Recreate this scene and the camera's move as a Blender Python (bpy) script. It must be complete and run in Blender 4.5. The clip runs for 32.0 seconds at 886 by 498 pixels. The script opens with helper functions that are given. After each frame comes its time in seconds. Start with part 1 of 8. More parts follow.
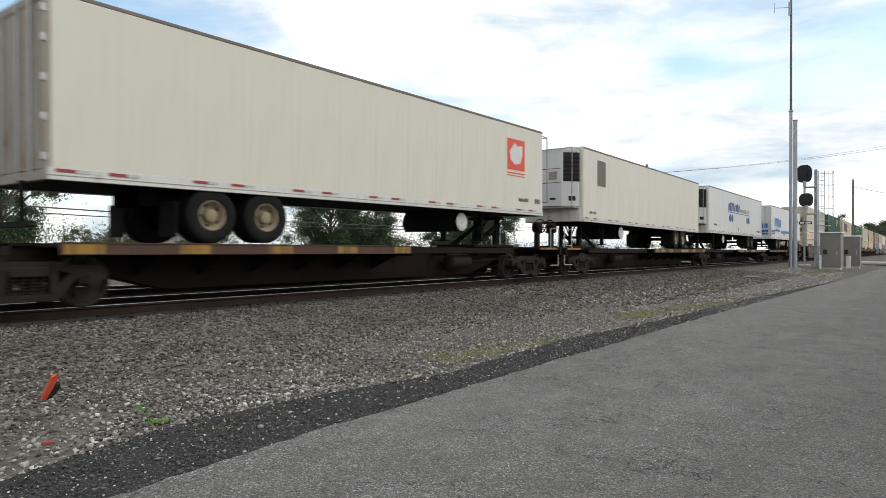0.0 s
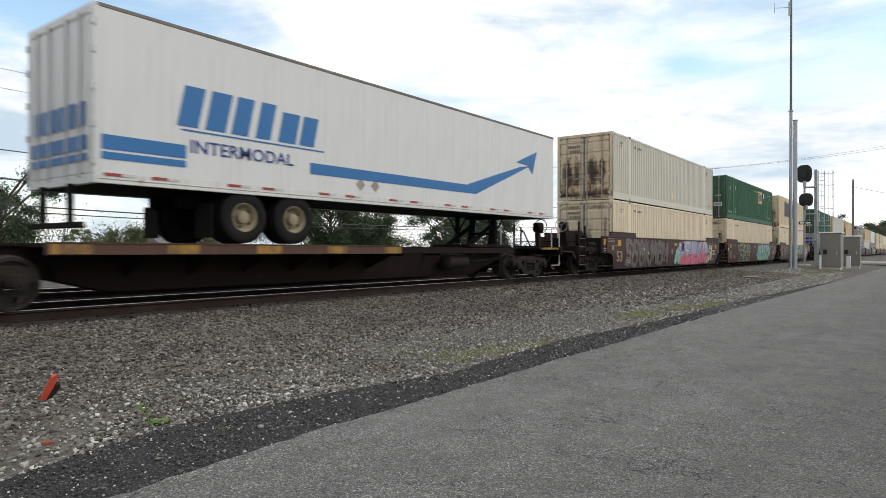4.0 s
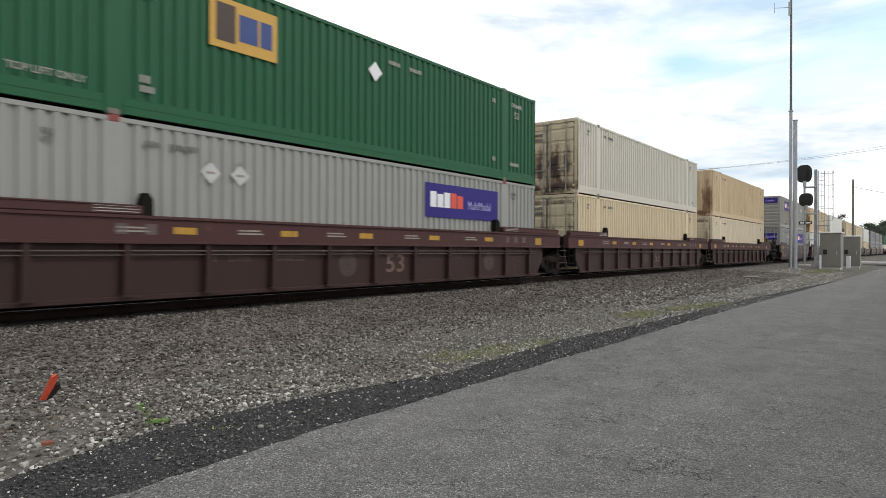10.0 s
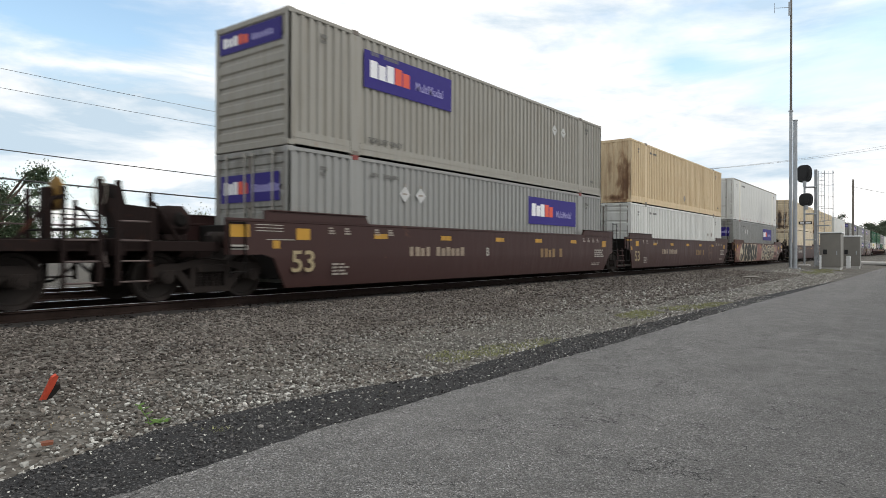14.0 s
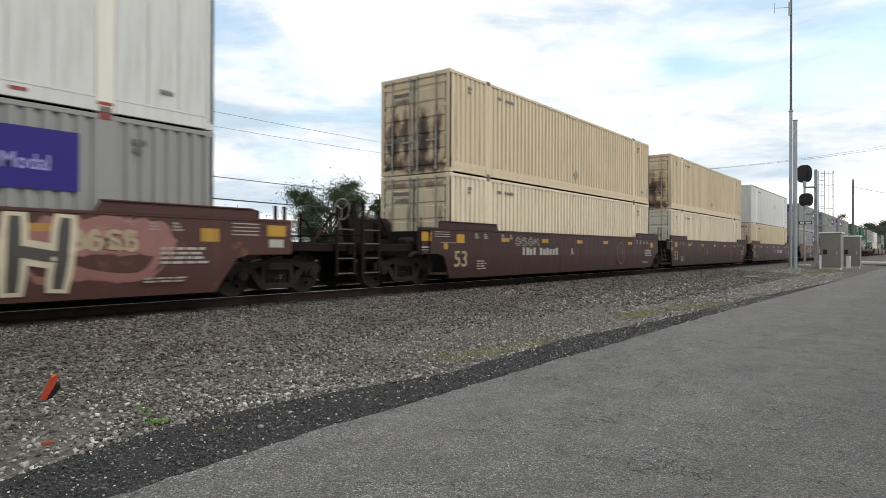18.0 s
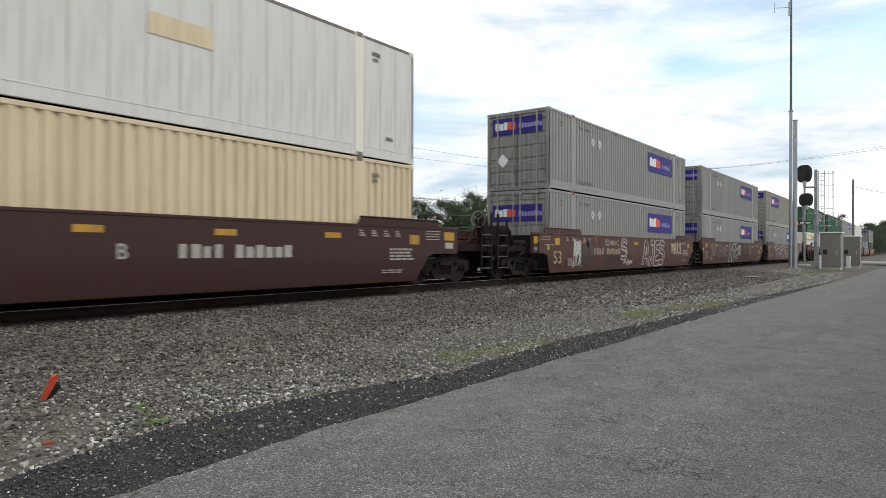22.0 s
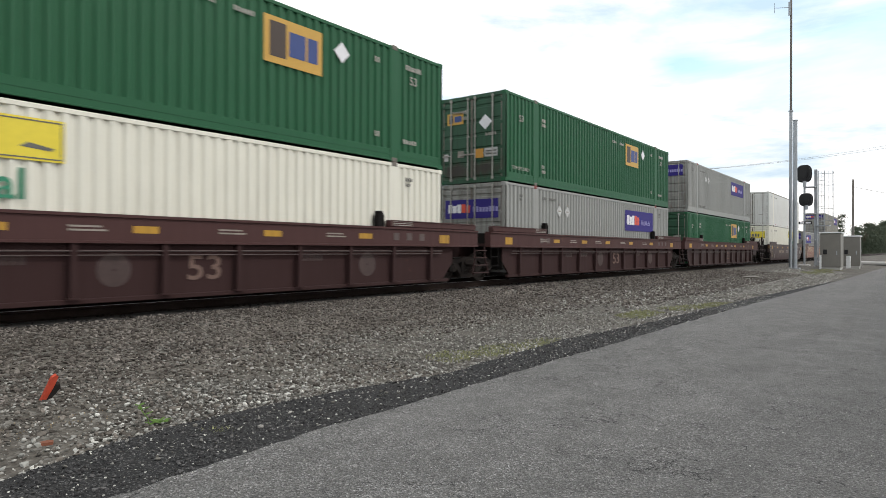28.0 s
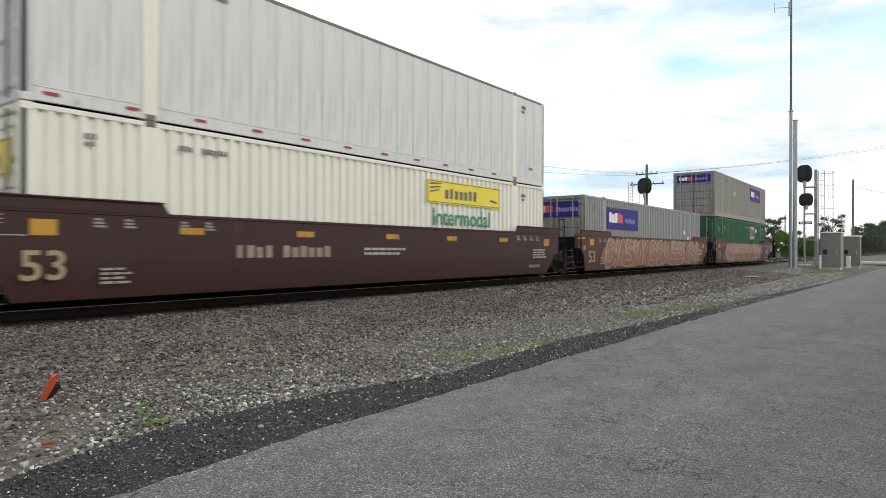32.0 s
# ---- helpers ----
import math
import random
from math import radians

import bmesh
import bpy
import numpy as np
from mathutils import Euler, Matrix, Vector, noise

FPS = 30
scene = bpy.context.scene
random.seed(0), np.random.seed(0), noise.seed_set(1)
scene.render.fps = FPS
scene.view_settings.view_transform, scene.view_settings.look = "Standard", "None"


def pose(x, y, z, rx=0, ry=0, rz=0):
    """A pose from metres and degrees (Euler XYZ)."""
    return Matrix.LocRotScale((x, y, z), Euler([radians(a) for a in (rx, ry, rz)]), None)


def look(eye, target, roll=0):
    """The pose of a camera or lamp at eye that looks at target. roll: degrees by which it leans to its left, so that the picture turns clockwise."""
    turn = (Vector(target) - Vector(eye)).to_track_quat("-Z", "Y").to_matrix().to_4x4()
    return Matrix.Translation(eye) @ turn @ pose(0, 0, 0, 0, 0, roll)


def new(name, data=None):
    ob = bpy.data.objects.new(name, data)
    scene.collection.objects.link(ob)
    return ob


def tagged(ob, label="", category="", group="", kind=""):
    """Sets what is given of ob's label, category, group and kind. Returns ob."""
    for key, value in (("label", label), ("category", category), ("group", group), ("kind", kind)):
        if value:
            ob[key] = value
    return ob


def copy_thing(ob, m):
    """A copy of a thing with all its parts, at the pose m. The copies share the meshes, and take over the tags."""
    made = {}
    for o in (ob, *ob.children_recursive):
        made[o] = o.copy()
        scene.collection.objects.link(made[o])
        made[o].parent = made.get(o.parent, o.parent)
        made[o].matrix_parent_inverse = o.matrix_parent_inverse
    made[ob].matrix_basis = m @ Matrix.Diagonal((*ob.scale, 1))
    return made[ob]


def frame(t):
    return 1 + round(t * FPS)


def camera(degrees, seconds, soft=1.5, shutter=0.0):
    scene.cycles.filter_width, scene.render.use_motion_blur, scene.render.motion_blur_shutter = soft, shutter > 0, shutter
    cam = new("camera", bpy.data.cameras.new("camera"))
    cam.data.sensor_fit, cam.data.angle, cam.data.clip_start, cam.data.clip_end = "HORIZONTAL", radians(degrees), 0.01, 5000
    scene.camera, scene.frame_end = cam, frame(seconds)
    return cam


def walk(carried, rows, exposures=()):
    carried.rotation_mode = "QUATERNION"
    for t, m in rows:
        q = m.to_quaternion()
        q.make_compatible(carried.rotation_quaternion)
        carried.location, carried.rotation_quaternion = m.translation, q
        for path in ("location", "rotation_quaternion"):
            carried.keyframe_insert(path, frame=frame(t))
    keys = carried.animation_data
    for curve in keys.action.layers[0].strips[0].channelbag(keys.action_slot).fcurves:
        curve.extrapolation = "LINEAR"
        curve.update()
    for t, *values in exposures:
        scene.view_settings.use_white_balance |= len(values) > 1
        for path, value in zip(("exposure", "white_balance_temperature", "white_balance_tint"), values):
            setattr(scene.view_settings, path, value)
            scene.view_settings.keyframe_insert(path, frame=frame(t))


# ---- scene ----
cam = camera(69.61, 32.0, soft=0.55, shutter=0.2)
EYE = 1.4                      # eye height over the road
HEAD = 52.948                  # heading of the lens, degrees from +y towards +x


def sight(h, p, roll):
    """Eye pose with heading h, pitch p, lean roll."""
    d = Vector((math.sin(radians(h)) * math.cos(radians(p)), math.cos(radians(h)) * math.cos(radians(p)), math.sin(radians(p))))
    e = Vector((0, 0, EYE))
    return look(e, e + d * 10, roll)


walk(cam, [(0.0, sight(HEAD, 0.0726, 0.199)), (32.0, sight(HEAD, 0.0726, 0.199))], exposures=[(0.0, 0.0), (9.0, 0.0), (11.0, 0.07), (13.0, 0.0), (22.0, 0.0), (24.0, 0.05), (25.0, 0.1), (28.0, 0.16), (29.0, 0.28), (30.5, 0.28), (31.2, 0.22), (32.0, 0.1)])

# ---- world, sun ----
SUN_EL, SUN_AZ = 46.0, 150.0    # azimuth: degrees from +y towards +x
world = bpy.data.worlds.new("world")
scene.world = world
world.use_nodes = True
wt = world.node_tree
wt.nodes.clear()


def wn(kind, **kw):
    n = wt.nodes.new(kind)
    for k, v in kw.items():
        n.inputs[k].default_value = v
    return n


sky = wt.nodes.new("ShaderNodeTexSky")
sky.sky_type = "NISHITA"
sky.sun_disc = False
sky.sun_elevation = radians(SUN_EL)
sky.sun_rotation = radians(SUN_AZ)
sky.dust_density = 1.5
coord = wt.nodes.new("ShaderNodeTexCoord")
squash = wn("ShaderNodeMapping", Scale=(1.0, 1.0, 2.6), Rotation=(0, 0, radians(20)), Location=(0.0, 0.3, 0.1))
clouds = wn("ShaderNodeTexNoise", Scale=2.3, Detail=9.0, Roughness=0.55, Distortion=0.25)
banks = wn("ShaderNodeMapping", Scale=(1.0, 1.0, 4.2), Location=(0.7, 0.1, 0.35))
puffs = wn("ShaderNodeTexNoise", Scale=3.1, Detail=9.0, Roughness=0.58, Distortion=0.3)
cover = wt.nodes.new("ShaderNodeValToRGB")
cover.color_ramp.elements[0].position, cover.color_ramp.elements[1].position = 0.27, 0.47
shade = wt.nodes.new("ShaderNodeValToRGB")
shade.color_ramp.elements[0].position, shade.color_ramp.elements[1].position = 0.34, 0.54
shade.color_ramp.elements[0].color = (0.60, 0.74, 0.86, 1)
shade.color_ramp.elements[1].color = (1.21, 1.19, 1.165, 1)
gain = wt.nodes.new("ShaderNodeMix")
gain.data_type = "RGBA"
gain.blend_type = "MULTIPLY"
gain.inputs[0].default_value = 1.0
gain.inputs[7].default_value = (0.27, 0.27, 0.24, 1)
blend = wt.nodes.new("ShaderNodeMix")
blend.data_type = "RGBA"
back = wt.nodes.new("ShaderNodeBackground")
back.inputs[1].default_value = 1.0
out = wt.nodes.new("ShaderNodeOutputWorld")
L = wt.links.new
L(coord.outputs["Generated"], squash.inputs["Vector"])
L(squash.outputs[0], clouds.inputs["Vector"])
L(coord.outputs["Generated"], banks.inputs["Vector"])
L(banks.outputs[0], puffs.inputs["Vector"])
L(clouds.outputs[0], cover.inputs[0])
# the cloud is thinner and bluer away from the sun
north = wt.nodes.new("ShaderNodeVectorMath")
north.operation = "DOT_PRODUCT"
north.inputs[1].default_value = (math.sin(radians(14)), math.cos(radians(14)), 0.0)
thin_cloud = wn("ShaderNodeMapRange")
thin_cloud.inputs["From Min"].default_value, thin_cloud.inputs["From Max"].default_value = 0.84, 1.0
thin_cloud.inputs["To Min"].default_value, thin_cloud.inputs["To Max"].default_value = 0.0, -0.13
thinner = wt.nodes.new("ShaderNodeMath")
L(coord.outputs["Generated"], north.inputs[0])
L(north.outputs["Value"], thin_cloud.inputs["Value"])
L(puffs.outputs[0], thinner.inputs[0])
L(thin_cloud.outputs[0], thinner.inputs[1])
L(thinner.outputs[0], shade.inputs[0])
L(sky.outputs[0], gain.inputs[6])
L(gain.outputs[2], blend.inputs[6])
L(shade.outputs[0], blend.inputs[7])
# ragged openings in the cloud where clear blue shows
open_sky = cover.outputs[0]
for az, el, wide, tall in ((73.8, 15.4, 0.060, 0.022), (18.5, 18.0, 0.26, 0.065)):
    d_ = (math.sin(radians(az)) * math.cos(radians(el)), math.cos(radians(az)) * math.cos(radians(el)), math.sin(radians(el)))
    hole = wn("ShaderNodeMapping", Scale=(1 / wide, 1 / wide, 1 / tall), Location=(-d_[0] / wide, -d_[1] / wide, -d_[2] / tall))
    far_ = wt.nodes.new("ShaderNodeVectorMath")
    far_.operation = "LENGTH"
    rag = wt.nodes.new("ShaderNodeMath")
    rag.operation = "MULTIPLY_ADD"
    rag.inputs[1].default_value = 3.0
    edge_ = wt.nodes.new("ShaderNodeMapRange")
    edge_.inputs["From Min"].default_value, edge_.inputs["From Max"].default_value = 1.9, 3.0
    keep = wt.nodes.new("ShaderNodeMath")
    keep.operation = "MULTIPLY"
    L(coord.outputs["Generated"], hole.inputs["Vector"])
    L(hole.outputs[0], far_.inputs[0])
    L(puffs.outputs[0], rag.inputs[0])
    L(far_.outputs["Value"], rag.inputs[2])
    L(rag.outputs[0], edge_.inputs["Value"])
    L(open_sky, keep.inputs[0])
    L(edge_.outputs[0], keep.inputs[1])
    open_sky = keep.outputs[0]
L(open_sky, blend.inputs[0])
L(blend.outputs[2], back.inputs[0])
L(back.outputs[0], out.inputs[0])

sun_data = bpy.data.lights.new("sun", "SUN")
sun_data.energy, sun_data.angle, sun_data.color = 1.2, radians(14), (1.0, 0.96, 0.90)
sun = new("sun", sun_data)
sd = Vector((math.sin(radians(SUN_AZ)) * math.cos(radians(SUN_EL)), math.cos(radians(SUN_AZ)) * math.cos(radians(SUN_EL)), math.sin(radians(SUN_EL))))
sun.matrix_world = look(sd * 60, (0, 0, 0))

# ---- measures of the place ----
RAIL = 0.435        # rail top
TRACK = 11.905      # centre line of the near track
TRACK2 = 16.05      # centre line of the far track
SIDE = -1.2955      # near face of a container, from the centre line
BOXL, BOXW, BOXH = 16.154, 2.591, 2.896


def gz(x, y):
    """Height of the ground sheet."""
    def ramp(a, b, v):
        t = min(1, max(0, (v - a) / (b - a)))
        return t * t * (3 - 2 * t)
    z = -0.055 + 0.185 * ramp(4.2, 8.2, y) + 0.12 * ramp(7.6, 10.3, y)
    z -= 0.33 * ramp(18.3, 21.0, y)
    z += 0.10 * ramp(35, 60, x) * ramp(3.2, 5.5, y) * (1 - ramp(7.5, 10, y))
    return z


# ---- mesh builder ----
class M:
    def __init__(self):
        self.v, self.f, self.m = [], [], []

    def add(self, vs, fs, mi=0):
        n = len(self.v)
        self.v += [tuple(p) for p in vs]
        self.f += [tuple(i + n for i in f) for f in fs]
        self.m += [mi] * len(fs)
        return self

    def box(self, x0, x1, y0, y1, z0, z1, c=0.0, mi=0):
        if c <= 0:
            vs = [(x, y, z) for x in (x0, x1) for y in (y0, y1) for z in (z0, z1)]
            return self.add(vs, [(0, 1, 3, 2), (4, 6, 7, 5), (0, 4, 5, 1), (2, 3, 7, 6), (0, 2, 6, 4), (1, 5, 7, 3)], mi)
        vs, ix = [], {}
        for a, x in enumerate((x0, x1)):
            for b, y in enumerate((y0, y1)):
                for d, z in enumerate((z0, z1)):
                    sx, sy, sz = (c, -c)[a], (c, -c)[b], (c, -c)[d]
                    ix[a, b, d] = len(vs)
                    vs += [(x, y + sy, z + sz), (x + sx, y, z + sz), (x + sx, y + sy, z)]
        fs = []
        for a in (0, 1):
            fs.append(tuple(ix[k] for k in ((a, 0, 0), (a, 1, 0), (a, 1, 1), (a, 0, 1))))
            fs.append(tuple(ix[k] + 1 for k in ((0, a, 0), (1, a, 0), (1, a, 1), (0, a, 1))))
            fs.append(tuple(ix[k] + 2 for k in ((0, 0, a), (1, 0, a), (1, 1, a), (0, 1, a))))
            for b in (0, 1):
                fs.append((ix[a, b, 0], ix[a, b, 1], ix[a, b, 1] + 1, ix[a, b, 0] + 1))
                fs.append((ix[a, 0, b], ix[a, 1, b], ix[a, 1, b] + 2, ix[a, 0, b] + 2))
                fs.append((ix[0, a, b] + 1, ix[1, a, b] + 1, ix[1, a, b] + 2, ix[0, a, b] + 2))
        fs += [(i, i + 1, i + 2) for i in ix.values()]
        return self.add(vs, fs, mi)

    def prism(self, pts, axis, a, b, mi=0):
        """pts: outline (x,z) for axis y, (y,z) for x, (x,y) for z."""
        def p(u, w, t):
            return {"y": (u, t, w), "x": (t, u, w), "z": (u, w, t)}[axis]
        n = len(pts)
        vs = [p(u, w, a) for u, w in pts] + [p(u, w, b) for u, w in pts]
        fs = [tuple(range(n)), tuple(range(2 * n - 1, n - 1, -1))]
        fs += [(i, (i + 1) % n, (i + 1) % n + n, i + n) for i in range(n)]
        return self.add(vs, fs, mi)

    def cyl(self, p, q, r, r2=None, n=12, mi=0):
        p, q = Vector(p), Vector(q)
        r2 = r if r2 is None else r2
        d = (q - p).normalized()
        a = d.orthogonal().normalized()
        b = d.cross(a)
        vs = []
        for c, rr in ((p, r), (q, r2)):
            vs += [c + rr * (math.cos(6.28319 * i / n) * a + math.sin(6.28319 * i / n) * b) for i in range(n)]
        fs = [(i, (i + 1) % n, (i + 1) % n + n, i + n) for i in range(n)]
        fs += [tuple(range(n - 1, -1, -1)), tuple(range(n, 2 * n))]
        return self.add(vs, fs, mi)

    def tube(self, pts, r, n=6, mi=0):
        """One closed pipe through all the points."""
        ps = [Vector(p) for p in pts]
        k = len(ps)
        vs, a = [], None
        for i, p in enumerate(ps):
            d = (ps[min(k - 1, i + 1)] - ps[max(0, i - 1)]).normalized()
            a = d.orthogonal().normalized() if a is None else (a - d * a.dot(d)).normalized()
            b = d.cross(a)
            vs += [p + r * (math.cos(6.28319 * j / n) * a + math.sin(6.28319 * j / n) * b) for j in range(n)]
        fs = [(i * n + j, i * n + (j + 1) % n, (i + 1) * n + (j + 1) % n, (i + 1) * n + j) for i in range(k - 1) for j in range(n)]
        fs += [tuple(range(n - 1, -1, -1)), tuple(range((k - 1) * n, k * n))]
        return self.add(vs, fs, mi)

    def lathe(self, prof, c, n=28, mi=0, axis="y"):
        """prof: (radius, offset along the axis)."""
        vs = []
        for r, o in prof:
            for i in range(n):
                s, k = r * math.sin(6.28319 * i / n), r * math.cos(6.28319 * i / n)
                vs.append((c[0] + k, c[1] + o, c[2] + s) if axis == "y" else (c[0] + o, c[1] + k, c[2] + s) if axis == "x" else (c[0] + k, c[1] + s, c[2] + o))
        fs = []
        for j in range(len(prof) - 1):
            fs += [(j * n + i, j * n + (i + 1) % n, (j + 1) * n + (i + 1) % n, (j + 1) * n + i) for i in range(n)]
        return self.add(vs, fs, mi)

    def mesh(self, name, angle=38):
        me = bpy.data.meshes.new(name)
        me.from_pydata(self.v, [], self.f)
        if any(self.m):
            me.polygons.foreach_set("material_index", self.m)
        bm = bmesh.new()
        bm.from_mesh(me)
        bmesh.ops.recalc_face_normals(bm, faces=bm.faces)
        bm.to_mesh(me)
        bm.free()
        me.polygons.foreach_set("use_smooth", [True] * len(me.polygons))
        me.set_sharp_from_angle(angle=radians(angle))
        me.update()
        return me


def part(name, m, mats, parent=None, label="", at=None, kind=""):
    """Link one mesh as a part of parent, or as a thing of its own."""
    me = m.mesh(name) if isinstance(m, M) else m
    mats = mats if isinstance(mats, (list, tuple)) else [mats]
    while len(me.materials) < len(mats):
        me.materials.append(None)
    ob = new(name, me)
    for i, mt in enumerate(mats):
        ob.material_slots[i].link = "OBJECT"
        ob.material_slots[i].material = mt
    if parent is not None:
        ob.parent = parent
    if at is not None:
        ob.matrix_basis = at
    if label:
        ob["label"] = label
    if kind:
        ob["kind"] = kind
    return ob


CACHE = {}


def shared(key, build):
    """One mesh for all alike pieces."""
    if key not in CACHE:
        CACHE[key] = build().mesh(key if isinstance(key, str) else key[0])
    return CACHE[key]


# ---- materials ----
def material(name):
    mt = bpy.data.materials.new(name)
    mt.use_nodes = True
    nt = mt.node_tree
    return mt, nt, nt.nodes["Principled BSDF"]


def noise_node(nt, vec, scale, detail=6.0, rough=0.6, dist=0.0):
    n = nt.nodes.new("ShaderNodeTexNoise")
    n.inputs["Scale"].default_value, n.inputs["Detail"].default_value = scale, detail
    n.inputs["Roughness"].default_value, n.inputs["Distortion"].default_value = rough, dist
    nt.links.new(vec, n.inputs["Vector"])
    return n.outputs[0]


def ramp_node(nt, fac, stops):
    n = nt.nodes.new("ShaderNodeValToRGB")
    e = n.color_ramp.elements
    while len(e) < len(stops):
        e.new(0.5)
    for el, (p, c) in zip(e, stops):
        el.position = p
        el.color = (c, c, c, 1) if isinstance(c, (int, float)) else (*c, 1)
    nt.links.new(fac, n.inputs[0])
    return n.outputs[0]


def mix_node(nt, fac, a, b, mode="MIX"):
    n = nt.nodes.new("ShaderNodeMix")
    n.data_type, n.blend_type = "RGBA", mode
    for sock, v in ((n.inputs[0], fac), (n.inputs[6], a), (n.inputs[7], b)):
        if isinstance(v, (int, float)):
            sock.default_value = v
        elif isinstance(v, tuple):
            sock.default_value = (*v, 1)
        else:
            nt.links.new(v, sock)
    return n.outputs[2]


def math_node(nt, op, a, b):
    n = nt.nodes.new("ShaderNodeMath")
    n.operation = op
    for sock, v in zip(n.inputs, (a, b)):
        if isinstance(v, (int, float)):
            sock.default_value = v
        else:
            nt.links.new(v, sock)
    return n.outputs[0]


def bump_node(nt, bsdf, height, strength, dist):
    n = nt.nodes.new("ShaderNodeBump")
    n.inputs["Strength"].default_value, n.inputs["Distance"].default_value = strength, dist
    nt.links.new(height, n.inputs["Height"])
    nt.links.new(n.outputs[0], bsdf.inputs["Normal"])


def object_vec(nt, scale=(1, 1, 1)):
    c = nt.nodes.new("ShaderNodeTexCoord")
    m = nt.nodes.new("ShaderNodeMapping")
    m.inputs["Scale"].default_value = scale
    nt.links.new(c.outputs["Object"], m.inputs["Vector"])
    return m.outputs[0]


def rand_out(nt):
    return nt.nodes.new("ShaderNodeObjectInfo").outputs["Random"]


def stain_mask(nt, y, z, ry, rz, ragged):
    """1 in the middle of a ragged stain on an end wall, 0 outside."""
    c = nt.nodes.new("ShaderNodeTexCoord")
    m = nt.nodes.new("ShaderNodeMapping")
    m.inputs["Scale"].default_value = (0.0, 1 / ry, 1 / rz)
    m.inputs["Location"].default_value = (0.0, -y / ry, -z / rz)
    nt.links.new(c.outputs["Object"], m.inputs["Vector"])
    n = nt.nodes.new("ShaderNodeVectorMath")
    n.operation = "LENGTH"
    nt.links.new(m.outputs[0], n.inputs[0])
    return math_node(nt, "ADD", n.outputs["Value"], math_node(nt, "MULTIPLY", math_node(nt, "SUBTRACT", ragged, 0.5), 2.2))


def paint(name, rgb, dirt=0.35, rust=0.0, rough=0.5, dirt_rgb=(0.16, 0.13, 0.10), rust_rgb=(0.17, 0.075, 0.035), streak=0.5, seed=0.0, stains=(), soot=(0.022, 0.017, 0.014)):
    """Weathered painted metal: streaks that run down, blotches, rust spots."""
    mt, nt, b = material(name)
    fine = object_vec(nt)
    run = object_vec(nt, (3.2, 3.2, 0.22))
    big = noise_node(nt, fine, 0.55 + seed, 5)
    runs = noise_node(nt, run, 2.6, 7, 0.65)
    grain = noise_node(nt, fine, 34, 3)
    col = mix_node(nt, ramp_node(nt, big, [(0.35, 0.0), (0.7, 0.25)]), rgb, tuple(c * 0.82 for c in rgb))
    col = mix_node(nt, math_node(nt, "MULTIPLY", ramp_node(nt, runs, [(0.46, 0.0), (0.78, 1.0)]), streak * dirt), col, dirt_rgb)
    col = mix_node(nt, math_node(nt, "MULTIPLY", ramp_node(nt, grain, [(0.45, 0.0), (0.75, 1.0)]), 0.18 * dirt), col, dirt_rgb)
    if rust > 0:
        spots = noise_node(nt, fine, 2.1, 9, 0.7, 0.4)
        col = mix_node(nt, math_node(nt, "MULTIPLY", ramp_node(nt, spots, [(0.66 - 0.2 * rust, 0.0), (0.78 - 0.2 * rust, 1.0)]), 0.85), col, rust_rgb)
        rr = noise_node(nt, run, 1.3, 8, 0.6)
        col = mix_node(nt, math_node(nt, "MULTIPLY", ramp_node(nt, rr, [(0.62 - 0.15 * rust, 0.0), (0.85, 1.0)]), 0.6 * rust), col, rust_rgb)
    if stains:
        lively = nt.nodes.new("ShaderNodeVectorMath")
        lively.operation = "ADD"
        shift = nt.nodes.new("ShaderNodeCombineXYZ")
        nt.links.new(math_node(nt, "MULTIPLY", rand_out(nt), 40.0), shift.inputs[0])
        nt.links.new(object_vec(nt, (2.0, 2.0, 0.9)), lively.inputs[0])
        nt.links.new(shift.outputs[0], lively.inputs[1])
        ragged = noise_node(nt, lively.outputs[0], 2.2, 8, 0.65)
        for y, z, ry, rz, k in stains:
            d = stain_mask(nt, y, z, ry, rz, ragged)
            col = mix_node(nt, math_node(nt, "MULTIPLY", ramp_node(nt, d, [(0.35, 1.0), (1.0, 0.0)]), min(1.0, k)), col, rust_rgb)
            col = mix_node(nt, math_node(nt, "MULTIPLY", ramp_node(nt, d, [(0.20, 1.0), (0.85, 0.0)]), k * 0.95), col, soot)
    nt.links.new(col, b.inputs["Base Color"])
    nt.links.new(ramp_node(nt, runs, [(0.3, rough), (0.8, min(1, rough + 0.25))]), b.inputs["Roughness"])
    bump_node(nt, b, grain, 0.12, 0.004)
    return mt


def plain(name, rgb, rough=0.55, metal=0.0, vary=0.2, scale=12, bump=0.1):
    mt, nt, b = material(name)
    v = object_vec(nt)
    n = noise_node(nt, v, scale, 5)
    w = noise_node(nt, v, scale * 0.12, 4)
    col = mix_node(nt, ramp_node(nt, n, [(0.35, 0.0), (0.75, vary)]), rgb, tuple(c * 0.5 for c in rgb))
    col = mix_node(nt, ramp_node(nt, w, [(0.4, 0.0), (0.7, vary * 0.8)]), col, tuple(min(1, c * 1.35 + 0.01) for c in rgb))
    nt.links.new(col, b.inputs["Base Color"])
    b.inputs["Roughness"].default_value, b.inputs["Metallic"].default_value = rough, metal
    if bump:
        bump_node(nt, b, n, bump, 0.006)
    return mt


